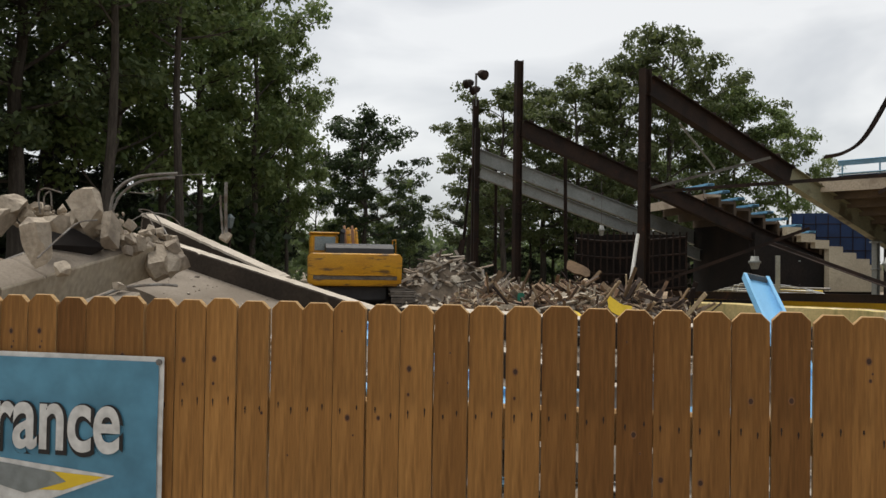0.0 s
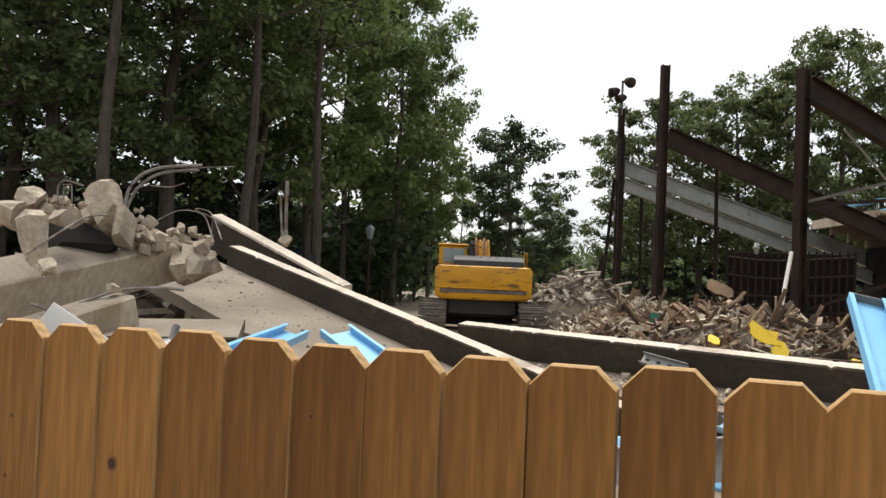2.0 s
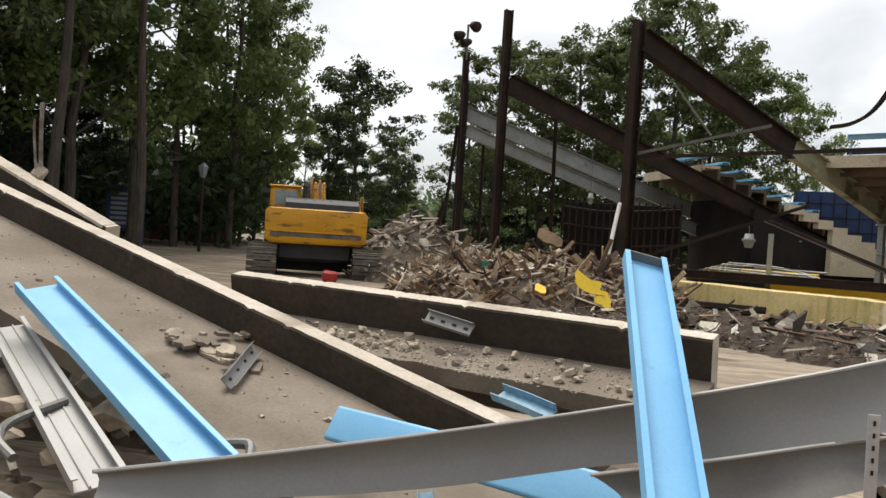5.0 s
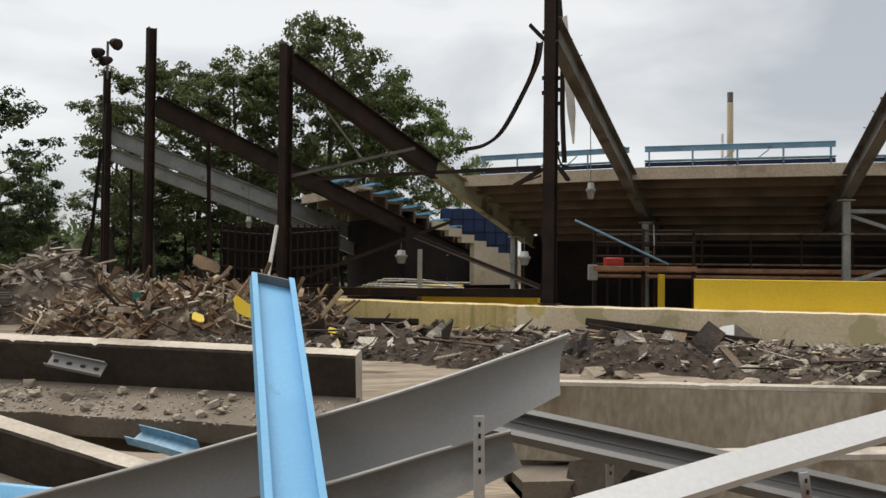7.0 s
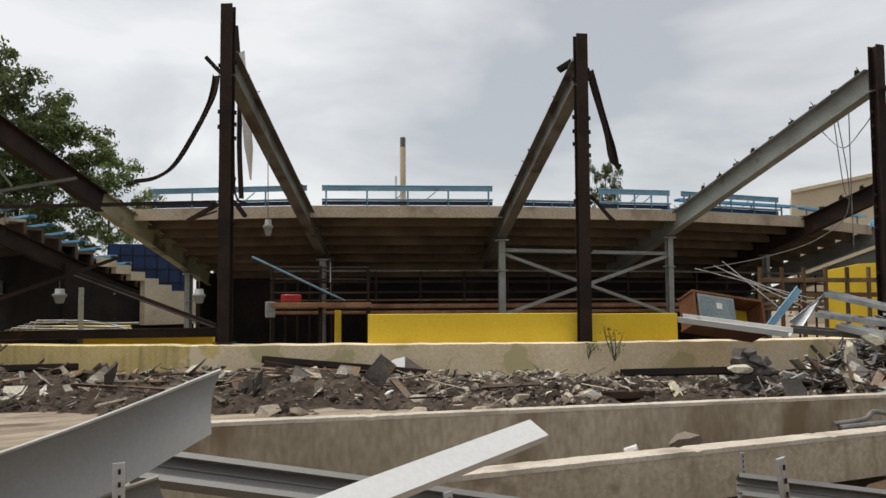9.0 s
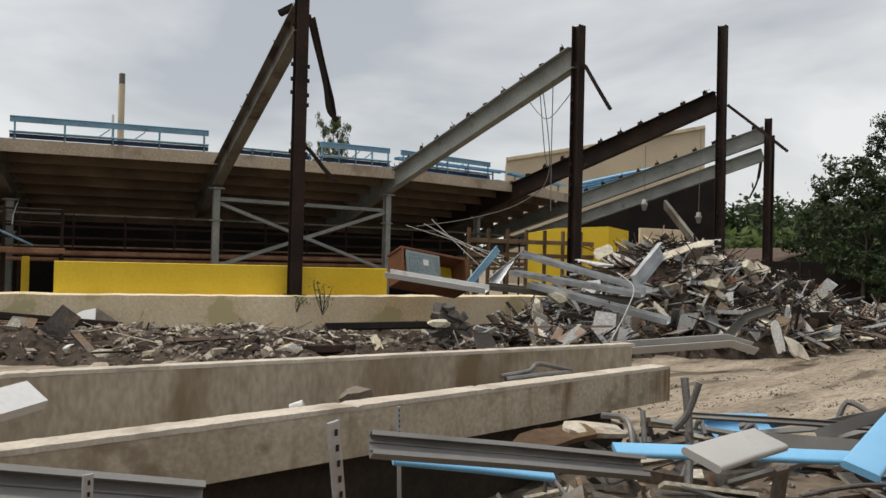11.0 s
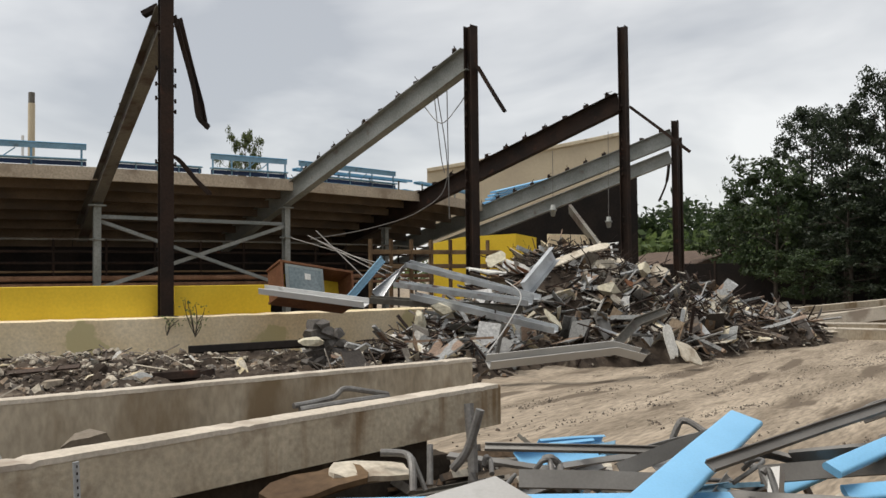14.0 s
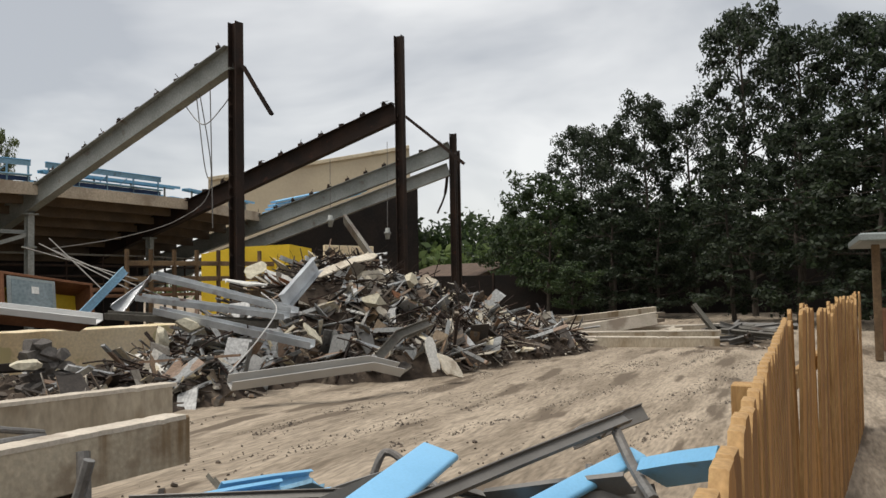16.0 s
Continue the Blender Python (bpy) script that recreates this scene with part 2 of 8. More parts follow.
TRACK = mat("dusty_track_steel", (0.17, 0.145, 0.12), (0.09, 0.078, 0.065), 4, 30, 0.8, bump=0.3)
PLASTERBOARD = mat("torn_plasterboard", (0.56, 0.51, 0.42), (0.43, 0.38, 0.30), 3, 25, 0.9, bump=0.3, stain=(0.26, 0.21, 0.16), stain_scale=3, stain_cut=0.6)
BROWN_BOARD = mat("brown_board", (0.20, 0.09, 0.045), (0.14, 0.06, 0.03), 2, 20, 0.7, bump=0.2)
TIMBER = mat("scrap_timber", (0.17, 0.115, 0.07), (0.095, 0.062, 0.04), 2, 20, 0.85, bump=0.3, vary=0.3)
PALE_TIMBER = mat("pale_timber", (0.42, 0.33, 0.22), (0.32, 0.235, 0.15), 2, 20, 0.85, bump=0.3, vary=0.2)
RED = mat("red_plastic", (0.36, 0.024, 0.018), (0.28, 0.02, 0.016), 3, 30, 0.5, bump=0.05)
FOAM = mat("insulation_foam", (0.60, 0.56, 0.44), (0.45, 0.41, 0.31), 4, 18, 0.95, bump=0.8)
PAPER = mat("white_sheet", (0.66, 0.65, 0.61), (0.55, 0.54, 0.5), 3, 30, 0.8, bump=0.2)
GREEN_BOARD = mat("green_board", (0.03, 0.17, 0.11), (0.02, 0.12, 0.08), 3, 30, 0.7, bump=0.2)
BARK = mat("bark", (0.085, 0.073, 0.06), (0.05, 0.042, 0.035), 3, 14, 0.95, bump=0.9, streak=(3, 3, 0.6))
RUST = mat("rusty_pipe", (0.32, 0.18, 0.11), (0.2, 0.105, 0.062), 2, 20, 0.8, bump=0.2)
# Near black for charred pieces and for surfaces that stand in for deep shade.
DARK_WALL = mat("char_and_shade_black", (0.013, 0.0115, 0.011), (0.022, 0.017, 0.0145), 1, 12, 0.9, bump=0.2)
GLASS = mat("dusty_glass", (0.20, 0.24, 0.25), (0.15, 0.19, 0.2), 2, 20, 0.15, bump=0)
BANNER = mat("blue_vinyl", (0.085, 0.25, 0.36), (0.07, 0.215, 0.32), 2.5, 12, 0.4, bump=0.1)
VINYL_WHITE = mat("white_vinyl", (0.62, 0.62, 0.60), (0.56, 0.56, 0.54), 3, 30, 0.4, bump=0)
VINYL_BLACK = mat("black_vinyl", (0.012, 0.012, 0.014), (0.018, 0.018, 0.02), 3, 30, 0.4, bump=0)
VINYL_GREY = mat("grey_vinyl", (0.22, 0.25, 0.24), (0.18, 0.2, 0.2), 3, 30, 0.4, bump=0)
ROOF = mat("brown_shingle", (0.12, 0.085, 0.065), (0.085, 0.06, 0.045), 2, 20, 0.9, bump=0.3)
RUBBLE = island_mat("mixed_rubble", [(0.36, 0.32, 0.26), (0.28, 0.24, 0.19), (0.16, 0.125, 0.095), (0.10, 0.08, 0.062), (0.44, 0.39, 0.31), (0.22, 0.165, 0.115), (0.13, 0.115, 0.10)])
SPLINTERS = island_mat("splintered_timber", [(0.27, 0.18, 0.11), (0.14, 0.086, 0.052), (0.06, 0.039, 0.028), (0.42, 0.33, 0.22), (0.10, 0.072, 0.055), (0.20, 0.115, 0.065), (0.34, 0.25, 0.16), (0.48, 0.42, 0.33)])
SCRAP = island_mat("dark_scrap", [(0.07, 0.058, 0.05), (0.04, 0.033, 0.028), (0.17, 0.15, 0.125), (0.13, 0.095, 0.068), (0.27, 0.25, 0.215), (0.09, 0.075, 0.063), (0.46, 0.42, 0.34), (0.20, 0.135, 0.085)])
PALE_SCRAP = island_mat("pale_scrap", [(0.58, 0.52, 0.39), (0.40, 0.36, 0.29), (0.62, 0.6, 0.55), (0.30, 0.27, 0.22), (0.5, 0.42, 0.27), (0.24, 0.245, 0.24), (0.2, 0.15, 0.1)])
METAL_SCRAP = island_mat("metal_scrap", [(0.33, 0.34, 0.34), (0.22, 0.225, 0.22), (0.12, 0.12, 0.115), (0.42, 0.42, 0.41), (0.2, 0.13, 0.085)], 0.5)
MUD_BITS = island_mat("mud_bits", [(0.10, 0.078, 0.06), (0.06, 0.046, 0.036), (0.08, 0.063, 0.048), (0.16, 0.13, 0.10), (0.045, 0.035, 0.028), (0.30, 0.26, 0.205), (0.11, 0.082, 0.06), (0.085, 0.068, 0.052)])
ROCK = mat("broken_concrete", (0.44, 0.375, 0.295), (0.31, 0.26, 0.20), 3, 22, 0.95, bump=0.8, stain=(0.23, 0.19, 0.15), stain_scale=2.5, stain_cut=0.6)


def leaf_mat(name, dark, light):
    m = bpy.data.materials.new(name)
    m.use_nodes = True
    n, l = m.node_tree.nodes, m.node_tree.links
    p = n["Principled BSDF"]
    p.inputs["Roughness"].default_value = 0.6
    g, x = n.new("ShaderNodeNewGeometry"), n.new("ShaderNodeMix")
    x.data_type = "RGBA"
    x.inputs["A"].default_value, x.inputs["B"].default_value = (*dark, 1), (*light, 1)
    l.new(g.outputs["Random Per Island"], x.inputs["Factor"])
    l.new(x.outputs["Result"], p.inputs["Base Color"])
    t, mx = n.new("ShaderNodeBsdfTranslucent"), n.new("ShaderNodeMixShader")
    l.new(x.outputs["Result"], t.inputs["Color"])
    mx.inputs["Fac"].default_value = 0.48
    l.new(p.outputs["BSDF"], mx.inputs[1])
    l.new(t.outputs["BSDF"], mx.inputs[2])
    l.new(mx.outputs["Shader"], n["Material Output"].inputs["Surface"])
    return m


LEAF = leaf_mat("oak_leaf", (0.06, 0.1, 0.032), (0.17, 0.23, 0.075))
LEAF_BRIGHT = leaf_mat("young_leaf", (0.09, 0.135, 0.042), (0.19, 0.245, 0.08))
LEAF_DARK = leaf_mat("shaded_leaf", (0.075, 0.11, 0.05), (0.165, 0.215, 0.085))
# Two darker leaf copies: the shade of backlit trees and undergrowth is in the colour.
LEAF_SHADE = leaf_mat("shade_side_leaf", (0.022, 0.04, 0.016), (0.055, 0.085, 0.028))
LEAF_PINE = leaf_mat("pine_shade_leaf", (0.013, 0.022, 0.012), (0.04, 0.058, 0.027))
LEAF_OLIVE = leaf_mat("olive_leaf", (0.06, 0.085, 0.03), (0.135, 0.16, 0.055))


# ---- builders ----
def thing(name, base, label, category, group="", kind=""):
    e = new(name)
    e.empty_display_size = 0.2
    e.location = base
    return tagged(e, label, category, group, kind)


def hang(ob, parent):
    ob.parent = parent
    off, p = Vector((0, 0, 0)), parent
    while p:
        off += p.location
        p = p.parent
    base = parent.location if parent.type == "EMPTY" else Vector((0, 0, 0))
    ob.matrix_parent_inverse = Matrix.Translation(-base)
    return ob


def mesh_of(name, bm, material, smooth=False):
    me = bpy.data.meshes.new(name)
    bm.normal_update()
    bm.to_mesh(me)
    bm.free()
    for m in material if isinstance(material, (list, tuple)) else [material]:
        me.materials.append(m)
    for f in me.polygons:
        f.use_smooth = True
    if not smooth:
        me.set_sharp_from_angle(angle=0.62)
    return me


def part(name, bm, material, parent, label="", smooth=False):
    ob = hang(new(name, mesh_of(name, bm, material, smooth)), parent)
    return tagged(ob, label)


def single(name, bm, material, label, category, group="", kind="", smooth=False):
    return tagged(new(name, mesh_of(name, bm, material, smooth)), label, category, group, kind)


def frame_of(p0, p1, up=(0, 0, 1)):
    p0, p1 = Vector(p0), Vector(p1)
    a = (p1 - p0).normalized()
    u = Vector(up)
    if abs(a.dot(u)) > 0.98:
        u = Vector((0, 1, 0.1))
    s = a.cross(u).normalized()
    return a, s, s.cross(a)


def add_poly(bm, rings, closed_ends=True):
    """Skins a list of rings of points."""
    vs = [[bm.verts.new(p) for p in r] for r in rings]
    k = len(vs[0])
    for a, b in zip(vs, vs[1:]):
        for i in range(k):
            bm.faces.new((a[i], a[(i + 1) % k], b[(i + 1) % k], b[i]))
    if closed_ends:
        bm.faces.new(vs[0][::-1])
        bm.faces.new(vs[-1])


def sweep(bm, profile, pts, up=(0, 0, 1), ends=True):
    """profile: points (side, up) of a closed outline, carried along pts."""
    pts = [Vector(p) for p in pts]
    rings = []
    for i, p in enumerate(pts):
        a, s, u = frame_of(pts[max(i - 1, 0)], pts[min(i + 1, len(pts) - 1)], up)
        rings.append([p + s * x + u * y for x, y in profile])
    add_poly(bm, rings, ends)
    return bm


def oblong(w, h, c=0.008):
    w, h = w / 2, h / 2
    c = min(c, w * 0.6, h * 0.6)
    return [(-w + c, -h), (w - c, -h), (w, -h + c), (w, h - c), (w - c, h), (-w + c, h), (-w, h - c), (-w, -h + c)]


def i_section(w, d, tf, tw):
    w, d, t = w / 2, d / 2, tw / 2
    return [(-w, -d), (w, -d), (w, -d + tf), (t, -d + tf), (t, d - tf), (w, d - tf), (w, d), (-w, d), (-w, d - tf), (-t, d - tf), (-t, -d + tf), (-w, -d + tf)]


def channel(w, h, t=0.006, lip=0.0):
    """An open tray: a flat web of width w with two edges of height h turned up."""
    w /= 2
    if lip:
        return [(-w, 0), (w, 0), (w, h), (w - lip, h), (w - lip, h - t), (w - t, h - t), (w - t, t), (-w + t, t), (-w + t, h - t), (-w + lip, h - t), (-w + lip, h), (-w, h)]
    return [(-w, 0), (w, 0), (w, h), (w - t, h), (w - t, t), (-w + t, t), (-w + t, h), (-w, h)]


def bull(w, h):
    """A seat plank with rounded long edges."""
    w, h = w / 2, h / 2
    r = min(h, w * 0.5)
    arc = [(w - r + r * math.sin(a), h * math.cos(a)) for a in [math.pi * i / 8 for i in range(9)]]
    return [(-x, y) for x, y in arc] + arc[::-1]


def disc(r, k=8):
    return [(r * math.cos(2 * math.pi * i / k), r * math.sin(2 * math.pi * i / k)) for i in range(k)]


def smooth_path(pts, n=6):
    pts = [Vector(p) for p in pts]
    out = []
    for i in range(len(pts) - 1):
        a, b, c, d = pts[max(i - 1, 0)], pts[i], pts[i + 1], pts[min(i + 2, len(pts) - 1)]
        for j in range(n):
            t = j / n
            out.append(0.5 * ((2 * b) + (c - a) * t + (2 * a - 5 * b + 4 * c - d) * t * t + (3 * b - a - 3 * c + d) * t ** 3))
    return out + [pts[-1]]


def rod(bm, pts, r, k=6, soft=True):
    return sweep(bm, disc(r, k), smooth_path(pts) if soft and len(pts) > 2 else pts, up=(0.13, 0.21, 0.97))


def block(bm, m, size, bevel=0.0):
    x, y, z = (v / 2 for v in size)
    b = min(bevel, x * 0.8, y * 0.8, z * 0.8)
    if b <= 0:
        rings = [[(-x, -y, -z), (x, -y, -z), (x, y, -z), (-x, y, -z)], [(-x, -y, z), (x, -y, z), (x, y, z), (-x, y, z)]]
    else:
        def ring(i, h):
            return [(-x + i, -y, h), (x - i, -y, h), (x, -y + i, h), (x, y - i, h), (x - i, y, h), (-x + i, y, h), (-x, y - i, h), (-x, -y + i, h)]
        def inner(h):
            return [(a * (x - b) / x, c * (y - b) / y, h) for a, c, _ in ring(b, h)]
        rings = [inner(-z), ring(b, -z + b), ring(b, z - b), inner(z)]
    add_poly(bm, [[m @ Vector(p) for p in r] for r in rings])
    return bm


def shard(bm, c, size, rng, flat=1.0):
    """A rough angular lump."""
    m = Matrix.Translation(c) @ Euler([rng.uniform(0, 6.3) if flat >= 0.7 else rng.uniform(-0.5, 0.5) for _ in range(2)] + [rng.uniform(0, 6.3)]).to_matrix().to_4x4()
    k = rng.choice((5, 6, 6, 7))
    rings = []
    for h, s in ((-0.5, 0.72), (-0.1, 1.0), (0.5, 0.62)):
        rings.append([m @ Vector((math.cos(2 * math.pi * i / k) * size * s * rng.uniform(0.36, 0.62), math.sin(2 * math.pi * i / k) * size * s * rng.uniform(0.3, 0.55), h * size * flat * rng.uniform(0.6, 0.95))) for i in range(k)])
    add_poly(bm, rings)


def splint(bm, c, length, w, t, rng, tilt=0.5):
    d = Vector((rng.uniform(-1, 1), rng.uniform(-1, 1), rng.uniform(-tilt, tilt))).normalized() * length / 2
    sweep(bm, [(-w / 2, -t / 2), (w / 2, -t / 2), (w / 2, t / 2), (-w / 2, t / 2)], [Vector(c) - d, Vector(c) + d], up=(rng.uniform(-1, 1), rng.uniform(-1, 1), 1))


def boulder(bm, c, size, seed, squash=(1, 0.8, 0.8)):
    """A broken block with flat faces and rough edges."""
    rng = random.Random(seed)
    b2 = bmesh.new()
    bmesh.ops.create_cube(b2, size=1.0)
    for _ in range(7):
        d = Vector((rng.uniform(-1, 1), rng.uniform(-1, 1), rng.uniform(-1, 1))).normalized()
        geom = b2.verts[:] + b2.edges[:] + b2.faces[:]
        res = bmesh.ops.bisect_plane(b2, geom=geom, plane_co=d * rng.uniform(0.3, 0.52), plane_no=d, clear_outer=True)
        edges = [e for e in res["geom_cut"] if isinstance(e, bmesh.types.BMEdge)]
        if edges:
            bmesh.ops.contextual_create(b2, geom=edges)
    bmesh.ops.triangulate(b2, faces=b2.faces)
    bmesh.ops.subdivide_edges(b2, edges=b2.edges, cuts=2, use_grid_fill=True)
    rot = Euler([rng.uniform(0, 6.3) for _ in range(3)]).to_matrix()
    for v in b2.verts:
        p = v.co + 0.02 * Vector(noise.noise_vector(v.co * 3.5 + Vector((seed, 0, 0)))) + 0.022 * Vector(noise.noise_vector(v.co * 9 + Vector((0, seed, 0))))
        p = rot @ p
        v.co = Vector(c) + Vector((p.x * squash[0], p.y * squash[1], p.z * squash[2])) * size
    me = bpy.data.meshes.new("tmp")
    b2.to_mesh(me)
    b2.free()
    bm.from_mesh(me)
    bpy.data.meshes.remove(me)
    return bm


# ---- ground ----
def ground_height(x, y):
    ruts = 0.03 * noise.noise(Vector((x * 0.12 - y * 0.03, y * 1.5 - x * 0.06, 5)))
    return ruts + 0.035 * noise.noise(Vector((x * 0.35, y * 0.5, 0))) + 0.02 * noise.noise(Vector((x * 1.3, y * 1.6, 3))) + 0.012 * noise.noise(Vector((x * 4.0, y * 4.5, 7)))


def ground_sheet():
    def steps(lo, hi, n):
        inner = [lo + (hi - lo) * i / n for i in range(n + 1)]
        return [-1500, -500, -200, -90] + inner + [hi + 40, hi + 130, hi + 400, 1500]
    xs, ys = steps(-34, 46, 260), steps(-6, 44, 170)
    verts = [(x, y, ground_height(x, y) if -34 < x < 46 and -6 < y < 44 else 0.0) for y in ys for x in xs]
    k = len(xs)
    faces = [(j * k + i, j * k + i + 1, (j + 1) * k + i + 1, (j + 1) * k + i) for j in range(len(ys) - 1) for i in range(k - 1)]
    me = bpy.data.meshes.new("ground")
    me.from_pydata(verts, [], faces)
    me.materials.append(DIRT)
    for f in me.polygons:
        f.use_smooth = True
    tagged(new("ground", me), "sandy brown demolition ground with mud stains and wheel tracks", "ground", kind="structure")


ground_sheet()

# ---- boundary fence ----
def fence_top(x):
    return 1.515 if x < 1.3 else 1.515 - 0.15 * min(1.0, (x - 1.3) / 1.6)


def picket_mesh(seed):
    rng = random.Random(seed)
    w, t, c = 0.0440, 0.008, 0.021
    outline = [(-w, 0), (w, 0), (w, 1.5 - c), (w - c, 1.5), (-w + c, 1.5), (-w, 1.5 - c)]
    bm = bmesh.new()
    front = [bm.verts.new((x * 0.993, -t, z - (0.002 if z > 1 else 0))) for x, z in outline]
    mid = [bm.verts.new((x, -t + 0.003, z)) for x, z in outline]
    back = [bm.verts.new((x, t, z)) for x, z in outline]
    bm.faces.new(front[::-1])
    bm.faces.new(back).material_index = 5
    for a, b in ((front, mid), (mid, back)):
        for i in range(6):
            f = bm.faces.new((a[i], b[i], b[(i + 1) % 6], a[(i + 1) % 6]))
            f.material_index = 1
    for z in (1.215, 0.72, 0.25):
        for x in (-0.023, 0.022):
            zz, xx = z + rng.uniform(-0.012, 0.012), x + rng.uniform(-0.005, 0.005)
            f = bm.faces.new([bm.verts.new((xx + 0.0026 * math.cos(a), -t - 0.0012, zz + 0.0036 * math.sin(a))) for a in (0, 1.05, 2.1, 3.14, 4.19, 5.24)])
            f.material_index = 2
            ln = rng.uniform(0.006, 0.02)
            f = bm.faces.new([bm.verts.new((xx + dx_, -t - 0.0008, zz + dz_)) for dx_, dz_ in ((-0.0018, 0.006), (0.0018, 0.006), (0.0013, -ln * 0.6), (0.0, -ln), (-0.0013, -ln * 0.6))])
            f.material_index = 2
    for _ in range(rng.choice((1, 2, 3, 4))):
        xx, zz, r = rng.uniform(-0.03, 0.03), rng.uniform(0.5, 1.46), rng.choice((0.002, 0.003, 0.004, 0.0055))
        f = bm.faces.new([bm.verts.new((xx + r * math.cos(a), -t - 0.001, zz + r * 1.3 * math.sin(a))) for a in (0, 0.8, 1.57, 2.36, 3.14, 3.93, 4.71, 5.5)])
        f.material_index = 3
        f = bm.faces.new([bm.verts.new((xx + 1.45 * r * math.cos(a), -t - 0.0006, zz + r * 2.0 * math.sin(a))) for a in (0, 0.8, 1.57, 2.36, 3.14, 3.93, 4.71, 5.5)])
        f.material_index = 4
    bmesh.ops.recalc_face_normals(bm, faces=bm.faces)
    return mesh_of("picket", bm, [PINE, PINE_EDGE, NAIL, KNOT, KNOT_RING, PINE_BACK])


def build_fence():
    rng = random.Random(5)
    fence = thing("picket_fence", (0, 0, 0), "new yellow pine picket fence with dog-ear tops", "fence")
    variants = [picket_mesh(s) for s in range(14)]
    x = -3.2
    k = 0
    while x < 8.3:
        top = fence_top(x) + rng.uniform(-0.004, 0.004)
        ob = hang(new("picket", variants[rng.randrange(14)]), fence)
        ob.matrix_basis = pose(x + rng.uniform(-0.0008, 0.0008), rng.uniform(-0.003, 0.003) + (0.065 if x > 2.4 else 0.0), top - 1.5, 0, rng.uniform(-0.1, 0.1), rng.uniform(-1.5, 1.5))
        x += 0.0922 + rng.choice((-0.0022, -0.001, 0.0005, 0.0012, 0.0018))
    start = Vector((x, 0.05, 0))
    d = Vector((0.995, -0.098, 0)).normalized()
    for i in range(70):
        p = start + d * 0.0864 * i
        ob = hang(new("picket", variants[rng.randrange(14)]), fence)
        ob.matrix_basis = pose(p.x, p.y, 1.365 - 1.5 + 0.025 * math.sin(i * 0.21) + rng.uniform(-0.025, 0.02), rng.uniform(-1.5, 1.5), rng.uniform(-0.8, 0.8), -5.6 + rng.uniform(-3, 3))
    for z in (1.215, 0.25):
        for a, b in ((-3.2, 1.3), (1.3, 2.4)):
            part("rail", sweep(bmesh.new(), oblong(0.038, 0.089), [(a, 0.029, fence_top(a) - 1.515 + z), (b, 0.029, fence_top(b) - 1.515 + z)]), PINE_EDGE, fence)
        part("rail", sweep(bmesh.new(), oblong(0.038, 0.089), [(2.4, 0.08, z - 0.12), (8.3, 0.08, z - 0.15)]), PINE_EDGE, fence)
        e = start + d * 6.1 + Vector((0, 0.03, 0))
        part("rail", sweep(bmesh.new(), oblong(0.038, 0.089), [start + Vector((0, 0.03, z - 0.15)), e + Vector((0, 0, z - 0.15))]), PINE_EDGE, fence)
    for x in (-2.6, -0.2, 2.2, 4.7, 7.1):
        part("post", block(bmesh.new(), pose(x, 0.10 + (0.05 if x > 2.4 else 0), 0.6), (0.089, 0.089, 1.25), 0.004), PINE_EDGE, fence)
    for x, z, l in ((6.2, 1.06, 0.22), (6.9, 0.98, 0.16), (7.8, 0.95, 0.15)):
        part("brace_end", sweep(bmesh.new(), oblong(0.04, 0.02), [(x, 0.07, z), (x + 0.02, 0.07 + l, z)]), PINE_EDGE, fence)


build_fence()


